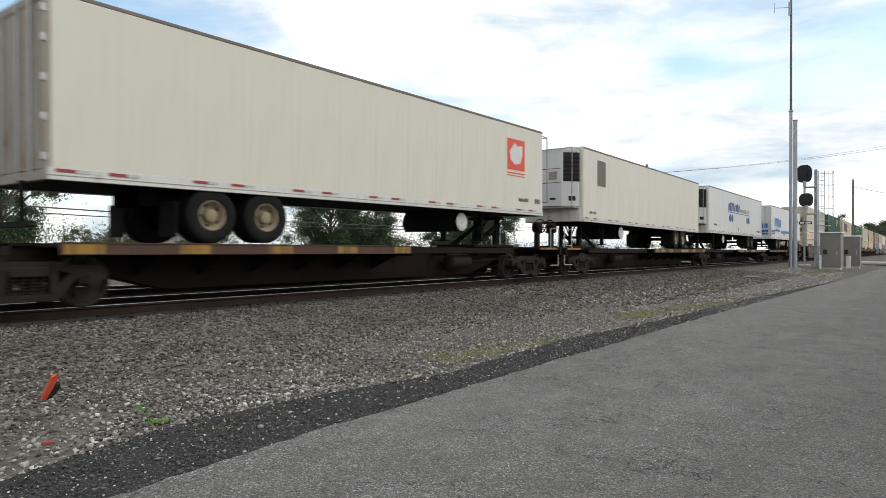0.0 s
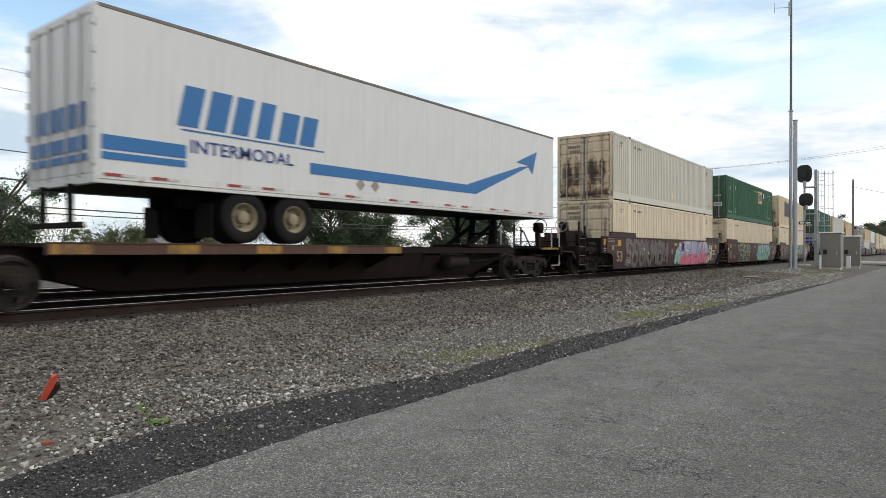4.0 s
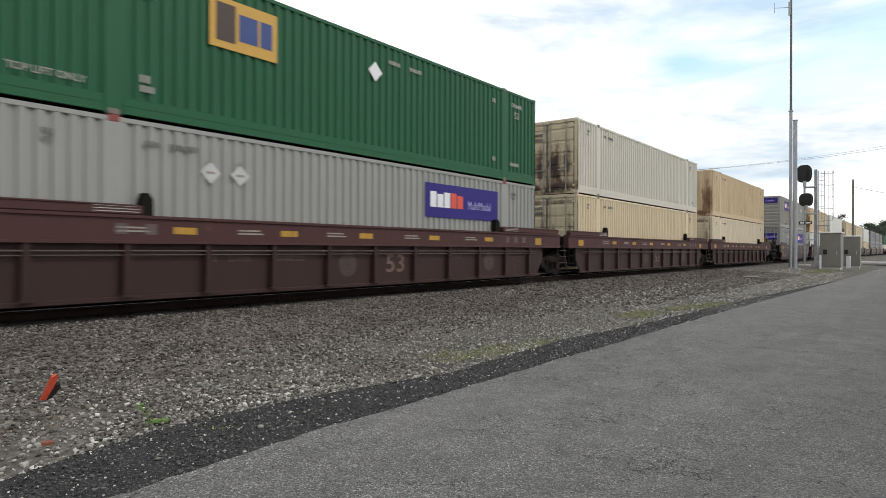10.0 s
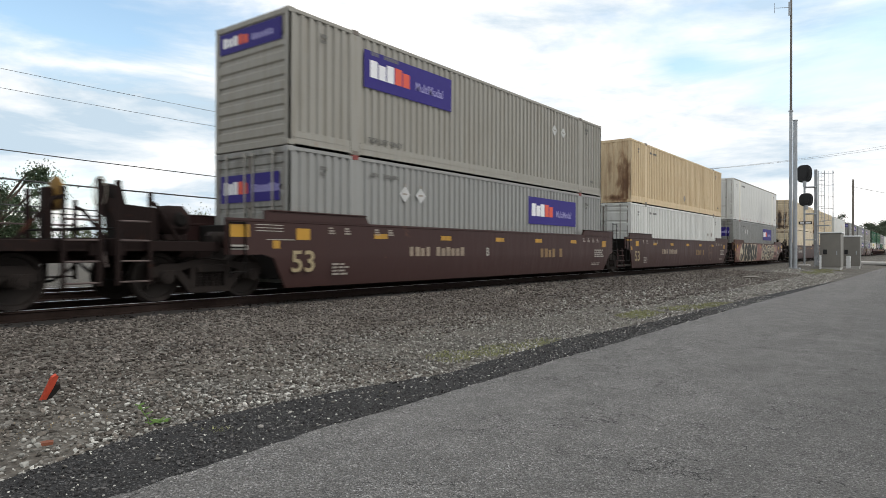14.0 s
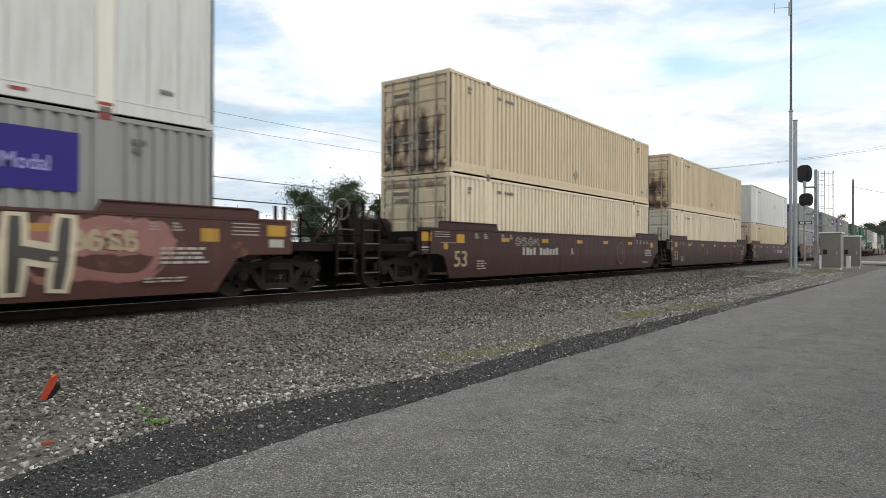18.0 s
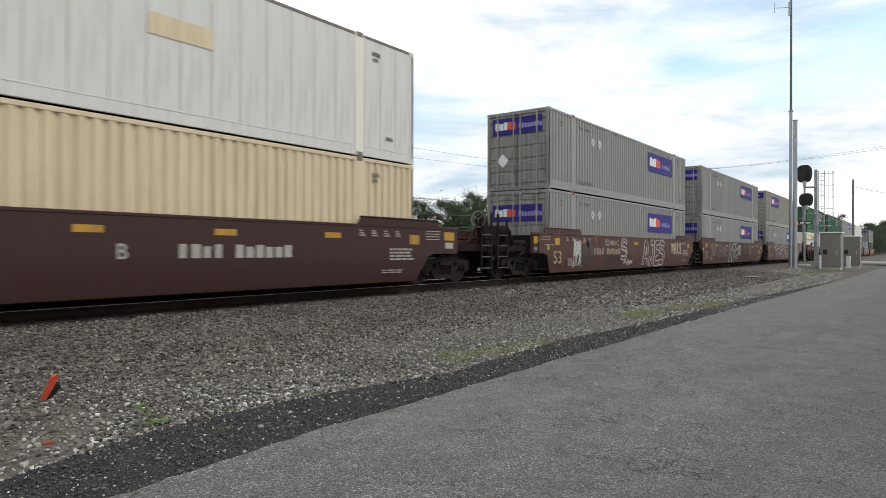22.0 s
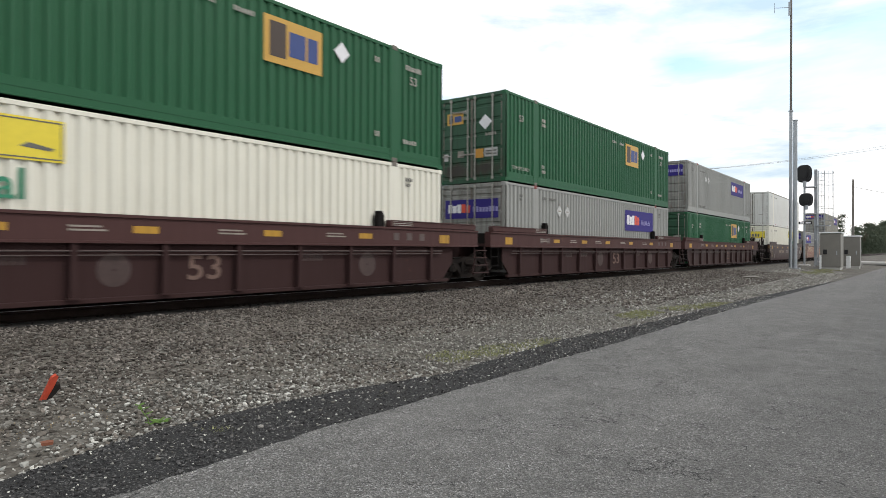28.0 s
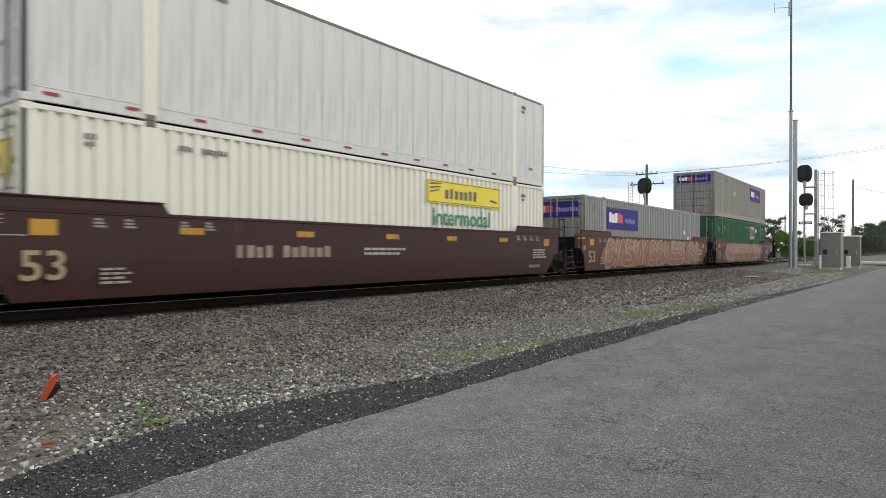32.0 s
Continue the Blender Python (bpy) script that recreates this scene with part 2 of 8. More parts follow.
BEIGE = paint("beige_paint", (0.62, 0.52, 0.355), 0.8, 0.03, streak=0.8, dirt_rgb=(0.36, 0.25, 0.14), rust_rgb=(0.25, 0.14, 0.07))
LIGHT = paint("light_beige_paint", (0.69, 0.605, 0.455), 0.85, 0.03, streak=0.85, seed=0.1, dirt_rgb=(0.40, 0.27, 0.15), rust_rgb=(0.25, 0.14, 0.07))
IVORY = paint("ivory_paint", (0.56, 0.535, 0.46), 0.35, 0.0, seed=0.2)
TAN = paint("tan_rusty_paint", (0.60, 0.475, 0.295), 0.9, 0.14, streak=0.8, dirt_rgb=(0.30, 0.17, 0.08))
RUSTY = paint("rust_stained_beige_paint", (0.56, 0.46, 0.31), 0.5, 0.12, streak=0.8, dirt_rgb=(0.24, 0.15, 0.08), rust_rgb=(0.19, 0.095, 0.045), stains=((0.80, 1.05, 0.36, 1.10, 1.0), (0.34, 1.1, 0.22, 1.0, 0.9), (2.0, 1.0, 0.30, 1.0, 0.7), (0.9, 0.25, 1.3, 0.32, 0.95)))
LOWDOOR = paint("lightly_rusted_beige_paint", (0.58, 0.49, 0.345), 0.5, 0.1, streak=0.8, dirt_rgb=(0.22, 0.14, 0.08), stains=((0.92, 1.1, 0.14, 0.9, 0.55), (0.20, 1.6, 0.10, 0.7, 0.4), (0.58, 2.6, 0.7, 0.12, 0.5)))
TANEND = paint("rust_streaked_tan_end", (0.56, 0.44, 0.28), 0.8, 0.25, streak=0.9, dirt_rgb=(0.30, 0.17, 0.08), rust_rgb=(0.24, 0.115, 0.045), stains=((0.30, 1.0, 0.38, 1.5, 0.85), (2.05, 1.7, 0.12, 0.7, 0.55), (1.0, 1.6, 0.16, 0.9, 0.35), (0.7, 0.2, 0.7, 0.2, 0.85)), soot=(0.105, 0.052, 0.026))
GREEN = paint("green_paint", (0.009, 0.088, 0.034), 0.3, 0.0, 0.42, dirt_rgb=(0.02, 0.075, 0.035), streak=0.5)
GREY = paint("grey_paint", (0.250, 0.253, 0.243), 0.5, 0.0, 0.42, seed=0.15)
SILVER = paint("light_grey_paint", (0.272, 0.277, 0.263), 0.4, 0.0, 0.42, seed=0.25)
TAUPE = paint("warm_grey_paint", (0.275, 0.265, 0.235), 0.75, 0.05, dirt_rgb=(0.17, 0.14, 0.09), seed=0.05)
WHITE = paint("white_paint", (0.61, 0.615, 0.59), 0.6, 0.10, seed=0.12)
OFFWHITE = paint("off_white_paint", (0.72, 0.70, 0.61), 0.28, 0.0, seed=0.3)
TRAILER = paint("trailer_white_paint", (0.615, 0.595, 0.51), 0.24, 0.0, 0.4, streak=0.35, seed=0.22)
TRAILER2 = paint("clean_white_paint", (0.60, 0.605, 0.595), 0.35, 0.0, 0.35, streak=0.3, seed=0.18)
GRIME = paint("grimy_door_steel", (0.30, 0.27, 0.23), 1.0, 0.5, 0.6, streak=1.0)
BARSTEEL = paint("dirty_galvanised_bar", (0.34, 0.33, 0.30), 0.9, 0.3, 0.55, streak=0.9, dirt_rgb=(0.13, 0.10, 0.08))
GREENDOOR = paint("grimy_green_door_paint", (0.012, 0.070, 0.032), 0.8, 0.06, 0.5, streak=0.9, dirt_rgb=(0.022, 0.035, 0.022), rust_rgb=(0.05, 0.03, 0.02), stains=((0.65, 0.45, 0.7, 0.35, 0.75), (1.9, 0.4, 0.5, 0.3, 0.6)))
TOPRAIL = plain("stained_top_rail", (0.15, 0.13, 0.11), 0.6, 0.2, 0.5, 6)
GREYDOOR = paint("dirty_grey_door_paint", (0.24, 0.24, 0.225), 1.0, 0.25, 0.6, streak=1.0, dirt_rgb=(0.08, 0.07, 0.06))
DIRTYWHITE = paint("dirty_white_panel", (0.50, 0.49, 0.45), 0.9, 0.1, 0.5, streak=0.9)
ALU = plain("worn_aluminium", (0.45, 0.45, 0.44), 0.42, 0.7, 0.4, 20)
BROWN = paint("oxide_brown_paint", (0.038, 0.0155, 0.0136), 0.6, 0.12, 0.46, dirt_rgb=(0.052, 0.031, 0.027), rust_rgb=(0.15, 0.065, 0.035))
BROWN2 = paint("faded_brown_paint", (0.036, 0.0165, 0.0156), 0.65, 0.14, 0.52, dirt_rgb=(0.045, 0.029, 0.027), rust_rgb=(0.15, 0.065, 0.04))
BROWN4 = paint("dark_red_brown_paint", (0.036, 0.0165, 0.016), 0.6, 0.1, 0.75, dirt_rgb=(0.035, 0.024, 0.022), rust_rgb=(0.11, 0.045, 0.03))
DULLPIPE = plain("dull_brown_pipe", (0.10, 0.075, 0.07), 0.7, 0.2, 0.4, 9, 0.0)
NUMBER = plain("yellowed_number", (0.31, 0.25, 0.145), 0.75, 0, 0.6, 12, 0.0)
GHOST = plain("ghost_stencil", (0.060, 0.037, 0.034), 0.8, 0, 0.6, 7, 0.0)
WORNNUM = plain("worn_number", (0.155, 0.095, 0.076), 0.8, 0, 0.7, 9, 0.0)
DARKRIM = paint("dark_dirty_rim", (0.055, 0.048, 0.042), 1.0, 0.3, 0.75, streak=0.8)
DUSTYRIM = paint("dusty_steel_rim", (0.26, 0.22, 0.14), 1.0, 0.3, 0.75, streak=0.8)
BROWN3 = paint("rusty_brown_paint", (0.066, 0.027, 0.021), 0.8, 0.34, 0.5, dirt_rgb=(0.07, 0.05, 0.045), rust_rgb=(0.26, 0.10, 0.05))
SPINE = paint("spine_brown_paint", (0.014, 0.0082, 0.0074), 0.8, 0.22, 0.7, dirt_rgb=(0.017, 0.014, 0.013), rust_rgb=(0.075, 0.03, 0.018))
BLACKS = paint("sooty_black_steel", (0.009, 0.008, 0.0075), 0.6, 0.06, 0.75, dirt_rgb=(0.022, 0.017, 0.015))
TRUCKM = paint("dusty_cast_steel", (0.020, 0.016, 0.0145), 0.8, 0.1, 0.8, dirt_rgb=(0.038, 0.029, 0.024))
WHEELM = plain("wheel_steel", (0.030, 0.024, 0.021), 0.65, 0.2, 0.5, 9)
WORNYELLOW = paint("worn_yellow_paint", (0.29, 0.16, 0.024), 1.0, 0.75, 0.7, streak=1.0, dirt_rgb=(0.06, 0.04, 0.03), rust_rgb=(0.07, 0.04, 0.03))
YELLOW = paint("reflector_yellow", (0.44, 0.235, 0.018), 0.7, 0.18, 0.5, streak=0.9, dirt_rgb=(0.12, 0.07, 0.03), rust_rgb=(0.10, 0.05, 0.03))
CASTRED = plain("dull_red_casting", (0.20, 0.035, 0.03), 0.6, 0, 0.4, 9)
PLATE = plain("dull_placard_plate", (0.46, 0.46, 0.455), 0.5, 0, 0.45, 14, 0.0)
DECKEDGE = paint("worn_yellow_deck_edge", (0.075, 0.036, 0.022), 1.0, 0.8, 0.75, streak=0.9, dirt_rgb=(0.07, 0.045, 0.03), rust_rgb=(0.06, 0.03, 0.02))
CREAMMARK = plain("faded_cream_stencil", (0.24, 0.19, 0.14), 0.75, 0, 0.6, 12, 0.0)
MARK = plain("white_stencil", (0.34, 0.325, 0.29), 0.7, 0, 0.5, 18, 0.0)
FADED = plain("faded_stencil", (0.27, 0.24, 0.21), 0.8, 0, 0.5, 14, 0.0)
DARKMARK = plain("dark_stencil", (0.12, 0.118, 0.11), 0.7, 0, 0.5, 18, 0.0)
PURPLE = plain("purple_panel", (0.026, 0.017, 0.17), 0.6, 0, 0.2, 6, 0.0)
ORANGE = plain("orange_red_mark", (0.62, 0.07, 0.03), 0.5, 0, 0.1, 6, 0.0)
PALE = plain("pale_mark", (0.72, 0.72, 0.74), 0.5, 0, 0.15, 8, 0.0)
LILAC = plain("lilac_mark", (0.27, 0.25, 0.50), 0.5, 0, 0.2, 8, 0.0)
ORANGE_LABEL = plain("faded_orange_label", (0.50, 0.24, 0.03), 0.6, 0, 0.3, 9, 0.0)
GOLD = plain("gold_panel", (0.52, 0.30, 0.045), 0.5, 0, 0.2, 8, 0.0)
NAVY = plain("navy_mark", (0.020, 0.047, 0.19), 0.5, 0, 0.2, 8, 0.0)
BLUE = plain("blue_mark", (0.014, 0.125, 0.33), 0.5, 0, 0.15, 8, 0.0)
LEMON = plain("yellow_panel", (0.72, 0.58, 0.04), 0.5, 0, 0.2, 8, 0.0)
LETTERGREEN = plain("green_lettering", (0.02, 0.20, 0.11), 0.5, 0, 0.15, 8, 0.0)
RED = plain("red_reflector", (0.27, 0.028, 0.028), 0.4, 0, 0.3, 8, 0.0)
PATCH = plain("dark_painted_patch", (0.055, 0.050, 0.075), 0.7, 0, 0.4, 6, 0.0)
RUBBER = plain("tyre_rubber", (0.010, 0.0098, 0.0095), 0.85, 0, 0.5, 14)
GALV = plain("galvanised_steel", (0.33, 0.35, 0.37), 0.45, 0.6, 0.4, 7)
DARKPOLE = plain("weathered_wood_pole", (0.16, 0.145, 0.13), 0.9, 0, 0.5, 6, 0.4)
SIGNALB = plain("signal_black", (0.014, 0.014, 0.015), 0.55, 0, 0.3, 8)
CASE = plain("case_grey_paint", (0.185, 0.175, 0.155), 0.55, 0.2, 0.25, 3)
CASETOP = plain("case_white_roof", (0.72, 0.73, 0.73), 0.5, 0.1, 0.2, 4)
WIRE = plain("black_cable", (0.03, 0.03, 0.033), 0.6, 0, 0.2, 8, 0)
BARK = plain("bark", (0.10, 0.075, 0.055), 0.95, 0, 0.6, 9, 0.6)
RAILTOP = plain("polished_rail_top", (0.74, 0.74, 0.76), 0.38, 0.6, 0.25, 5, 0.05)
RAILSIDE = plain("rusty_rail", (0.024, 0.015, 0.012), 0.85, 0.1, 0.6, 12, 0.3)
TIEM = plain("creosoted_tie", (0.030, 0.022, 0.017), 0.95, 0, 0.7, 10, 0.7)
STAKE = plain("orange_stake_paint", (0.50, 0.065, 0.03), 0.7, 0, 0.3, 25)
CHAR = plain("charred_wood", (0.02, 0.017, 0.015), 0.9, 0, 0.4, 20)
CONCRETE = plain("pale_concrete", (0.42, 0.41, 0.39), 0.9, 0, 0.3, 6, 0.4)

CHORD = paint("red_brown_chord_paint", (0.060, 0.0235, 0.022), 0.6, 0.15, 0.6, dirt_rgb=(0.05, 0.03, 0.028), rust_rgb=(0.13, 0.055, 0.035))
for mt_, level in ((SPINE, 0.12), (BLACKS, 0.12), (TRUCKM, 0.15), (WHEELM, 0.2), (RUBBER, 0.15), (TIEM, 0.1), (RAILSIDE, 0.15), (BROWN, 0.28), (BROWN2, 0.25), (BROWN3, 0.28), (BROWN4, 0.22), (CHORD, 0.3), (GREEN, 0.3), (PURPLE, 0.25), (SIGNALB, 0.3), (CHAR, 0.2)):
    mt_.node_tree.nodes["Principled BSDF"].inputs["Specular IOR Level"].default_value = level


def leafy(name, a, b_):
    mt, nt, b = material(name)
    g = nt.nodes.new("ShaderNodeNewGeometry")
    nt.links.new(mix_node(nt, g.outputs["Random Per Island"], a, b_), b.inputs["Base Color"])
    b.inputs["Roughness"].default_value = 0.7
    b.inputs["Specular IOR Level"].default_value = 0.25
    return mt


LEAF = leafy("leaf_green", (0.028, 0.047, 0.024), (0.080, 0.115, 0.058))
# for far trees: distance haze is mixed into this paler, greyer leaf colour
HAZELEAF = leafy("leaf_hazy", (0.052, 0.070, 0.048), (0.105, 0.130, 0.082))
LEAF2 = leafy("leaf_dull", (0.045, 0.065, 0.028), (0.12, 0.14, 0.06))
LEAF3 = leafy("leaf_bright", (0.05, 0.11, 0.018), (0.12, 0.20, 0.045))
DRYGRASS = leafy("dry_grass", (0.16, 0.12, 0.075), (0.30, 0.25, 0.17))
GRASSM = leafy("grass_blades", (0.14, 0.15, 0.065), (0.28, 0.285, 0.145))


def stone_material(name, lo, hi, power):
    """Broken stone: mostly dull, a few pale; faint speckle."""
    mt, nt, b = material(name)
    g = nt.nodes.new("ShaderNodeNewGeometry").outputs["Random Per Island"]
    col = mix_node(nt, math_node(nt, "POWER", g, power), lo, hi)
    if lo[0] < 0.06:
        patch = noise_node(nt, object_vec(nt, (0.6, 1.0, 1.0)), 0.9, 5, 0.6)
        col = mix_node(nt, ramp_node(nt, patch, [(0.36, 0.42), (0.54, 0.0)]), col, tuple(c * 0.95 for c in lo))
    sp = noise_node(nt, object_vec(nt), 90, 3)
    col = mix_node(nt, ramp_node(nt, sp, [(0.4, 0.0), (0.75, 0.35)]), col, tuple(c * 1.5 for c in lo))
    nt.links.new(col, b.inputs["Base Color"])
    b.inputs["Roughness"].default_value = 0.9
    b.inputs["Specular IOR Level"].default_value = 0.2
    return mt


STONE = stone_material("ballast_stone", (0.045, 0.0375, 0.0325), (0.26, 0.234, 0.209), 1.65)
GRAVEL = stone_material("grey_gravel_stone", (0.078, 0.073, 0.064), (0.45, 0.435, 0.40), 1.4)
EARTHY = stone_material("earthy_stone", (0.048, 0.0415, 0.036), (0.235, 0.209, 0.182), 1.6)
CHALK = stone_material("pale_gravel_stone", (0.24, 0.235, 0.215), (0.62, 0.61, 0.57), 1.3)
DARKCHIP = stone_material("dark_asphalt_crumb", (0.024, 0.023, 0.024), (0.145, 0.14, 0.138), 1.5)
# track stones and bed: dark ballast plus the train's shade, put into the colour
SHADESTONE = stone_material("shaded_dark_stone", (0.008, 0.0065, 0.0058), (0.036, 0.029, 0.025), 2.0)
SHADEBED = plain("shaded_dark_trackbed", (0.016, 0.013, 0.011), 0.95, 0, 0.5, 14, 0.6)


def ground_material():
    mt, nt, b = material("gravel_ground")
    g = nt.nodes.new("ShaderNodeTexCoord").outputs["Object"]
    vo = nt.nodes.new("ShaderNodeTexVoronoi")
    vo.inputs["Scale"].default_value = 24
    nt.links.new(g, vo.inputs["Vector"])
    fine = noise_node(nt, g, 60, 4)
    big = noise_node(nt, g, 0.7, 6, 0.65)
    col = ramp_node(nt, vo.outputs["Color"], [(0.1, (0.030, 0.027, 0.024)), (0.6, (0.105, 0.096, 0.085)), (0.97, (0.32, 0.31, 0.285))])
    col = mix_node(nt, ramp_node(nt, big, [(0.42, 0.0), (0.62, 0.75)]), col, (0.142, 0.127, 0.108))
    col = mix_node(nt, ramp_node(nt, fine, [(0.4, 0.0), (0.8, 0.5)]), col, (0.06, 0.055, 0.05))
    nt.links.new(col, b.inputs["Base Color"])
    b.inputs["Roughness"].default_value = 0.95
    b.inputs["Specular IOR Level"].default_value = 0.2
    bump_node(nt, b, vo.outputs["Distance"], 0.9, 0.03)
    return mt


def asphalt(name, lo, hi, speck):
    mt, nt, b = material(name)
    g = nt.nodes.new("ShaderNodeTexCoord").outputs["Object"]
    vo = nt.nodes.new("ShaderNodeTexVoronoi")
    vo.inputs["Scale"].default_value = 92
    nt.links.new(g, vo.inputs["Vector"])
    mid = noise_node(nt, g, 55, 5, 0.8)
    big = noise_node(nt, g, 0.45, 5, 0.6)
    col = ramp_node(nt, vo.outputs["Color"], [(0.15, lo), (0.72, hi), (0.97, speck)])
    col = mix_node(nt, ramp_node(nt, mid, [(0.44, 0.0), (0.64, 0.85)]), col, tuple(c * 0.6 for c in lo))
    col = mix_node(nt, ramp_node(nt, big, [(0.38, 0.0), (0.66, 0.35)]), col, tuple(c * 0.8 for c in hi))
    lanes = noise_node(nt, object_vec(nt, (0.10, 0.8, 1.0)), 1.0, 5, 0.6)
    col = mix_node(nt, ramp_node(nt, lanes, [(0.40, 0.22), (0.60, 0.0)]), col, tuple(c * 1.2 for c in lo))
    # coarse pits where the fine stuff has worn out, and a darker middle of the road
    pits = nt.nodes.new("ShaderNodeTexVoronoi")
    pits.inputs["Scale"].default_value = 38
    nt.links.new(g, pits.inputs["Vector"])
    where_pits = ramp_node(nt, noise_node(nt, g, 1.6, 5, 0.65), [(0.36, 0.25), (0.62, 1.0)])
    col = mix_node(nt, math_node(nt, "MULTIPLY", ramp_node(nt, pits.outputs["Distance"], [(0.10, 0.8), (0.30, 0.0)]), where_pits), col, tuple(c * 0.35 for c in lo))
    side = nt.nodes.new("ShaderNodeSeparateXYZ")
    nt.links.new(g, side.inputs[0])
    sway = math_node(nt, "ADD", side.outputs[1], math_node(nt, "MULTIPLY", noise_node(nt, object_vec(nt, (0.35, 0.9, 1.0)), 1.0, 5, 0.6), 3.4))
    mid_dark = nt.nodes.new("ShaderNodeMapRange")
    mid_dark.inputs["From Min"].default_value, mid_dark.inputs["From Max"].default_value = 4.0, 1.7
    nt.links.new(sway, mid_dark.inputs["Value"])
    col = mix_node(nt, math_node(nt, "MULTIPLY", mid_dark.outputs[0], 0.42), col, tuple(c * 0.7 for c in lo))
    worn = noise_node(nt, g, 2.6, 6, 0.7)
    col = mix_node(nt, ramp_node(nt, worn, [(0.40, 0.32), (0.58, 0.0)]), col, tuple(c * 0.8 for c in lo))
    bend = nt.nodes.new("ShaderNodeVectorMath")
    bend.operation = "ADD"
    wob = nt.nodes.new("ShaderNodeTexNoise")
    wob.inputs["Scale"].default_value, wob.inputs["Detail"].default_value = 5.0, 6.0
    nt.links.new(g, wob.inputs["Vector"])
    nt.links.new(g, bend.inputs[0])
    nt.links.new(wob.outputs["Color"], bend.inputs[1])
    crack = nt.nodes.new("ShaderNodeTexVoronoi")
    crack.feature = "DISTANCE_TO_EDGE"
    crack.inputs["Scale"].default_value = 1.5
    nt.links.new(bend.outputs[0], crack.inputs["Vector"])
    where = ramp_node(nt, noise_node(nt, g, 0.8, 4), [(0.42, 0.0), (0.54, 0.9)])
    col = mix_node(nt, math_node(nt, "MULTIPLY", ramp_node(nt, crack.outputs["Distance"], [(0.004, 1.0), (0.013, 0.0)]), where), col, (0.02, 0.02, 0.02))
    nt.links.new(col, b.inputs["Base Color"])
    b.inputs["Roughness"].default_value = 0.92
    b.inputs["Specular IOR Level"].default_value = 0.2
    bump_node(nt, b, math_node(nt, "ADD", vo.outputs["Distance"], math_node(nt, "MULTIPLY", pits.outputs["Distance"], 0.8)), 0.9, 0.012)
    return mt


GROUND = ground_material()
ROAD = asphalt("worn_asphalt", (0.092, 0.090, 0.087), (0.285, 0.278, 0.270), (0.60, 0.59, 0.58))
DARKASPHALT = asphalt("dark_asphalt", (0.022, 0.022, 0.023), (0.062, 0.061, 0.061), (0.30, 0.295, 0.29))
FIELD = plain("grassy_field", (0.075, 0.085, 0.035), 0.95, 0, 0.5, 3, 0.5)

# ---- ground, road, tracks ----
def spread(lo, hi, step, far, grow=1.35):
    """Grid lines: even from lo to hi, then wider and wider out to far."""
    xs = list(np.arange(lo, hi, step))
    s, x = step, xs[-1]
    while x < far:
        s *= grow
        x += s
        xs.append(x)
    s, x = step, lo
    while x > -far * 0.6:
        s *= grow
        x -= s
        xs.insert(0, x)
    return xs


def sheet(xs, ys, height):
    m = M()
    n = len(ys)
    m.v = [(x, y, height(x, y)) for x in xs for y in ys]
    m.f = [(i * n + j, (i + 1) * n + j, (i + 1) * n + j + 1, i * n + j + 1) for i in range(len(xs) - 1) for j in range(n - 1)]
    m.m = [0] * len(m.f)
    return m


def ground_height(x, y):
    near = max(0.0, 1 - abs(x - 20) / 60) if 3.4 < y < 19 else 0.0
    return gz(x, y) + 0.022 * near * noise.noise((x * 1.7, y * 1.7, 3.0)) + 0.012 * near * noise.noise((x * 6, y * 6, 1.0))


ground = part("ground", sheet(spread(-3, 34, 0.22, 3500), spread(2.6, 12, 0.17, 3500), ground_height), [GROUND])
tagged(ground, "grey gravel ground with stone ballast beside the tracks", "ground", kind="structure")
field = M().add([(-2000, 36, -0.26), (3000, 36, -0.26), (3000, 3000, -0.2), (-2000, 3000, -0.2)], [(0, 1, 2, 3)])
tagged(part("field", field, FIELD), "dull green field behind the tracks", "field", kind="structure")


def along(x, pts):
    """Straight pieces through (x, y) points."""
    return float(np.interp(x, [p[0] for p in pts], [p[1] for p in pts]))


def road_edge(x):
    return along(x, ((1, 3.62), (3, 3.74), (14, 3.71), (19, 3.60), (35, 3.26), (70, 2.6))) + 0.04 * noise.noise((x * 1.3, 5, 0)) + 0.03 * noise.noise((x * 5, 9, 0))


def strip_edge(x):
    return along(x, ((1.4, 4.46), (2.7, 4.78), (4.4, 4.66), (5.8, 4.34), (9.3, 4.54), (12.4, 4.30), (21.5, 4.09), (35, 3.32), (46, 2.9))) + 0.05 * noise.noise((x * 1.9, 2, 0)) + 0.05 * noise.noise((x * 7, 4, 0))


def ribbon(xs, ya, yb, z0, zt, rows=1):
    """A slab between two wavy edges."""
    m = M()
    n = rows + 1
    for x in xs:
        a, b = ya(x), yb(x)
        for j in range(n):
            y = a + (b - a) * j / rows
            m.v.append((x, y, zt(x, y)))
        m.v.append((x, b, z0))
    k = n + 1
    m.f = [(i * k + j, (i + 1) * k + j, (i + 1) * k + j + 1, i * k + j + 1) for i in range(len(xs) - 1) for j in range(k - 1)]
    m.m = [0] * len(m.f)
    return m


xs_road = list(np.arange(-4, 45, 0.12)) + list(np.arange(45, 90, 1.0)) + [120, 200, 400]
xs_road = [-60, -30, -12] + xs_road
road = ribbon(xs_road, lambda x: -4.0, road_edge, -0.06, lambda x, y: 0.0 + 0.008 * noise.noise((x * 0.6, y * 0.8, 0)), 8)
tagged(part("road", road, ROAD), "worn grey asphalt road along the tracks", "road", kind="structure")
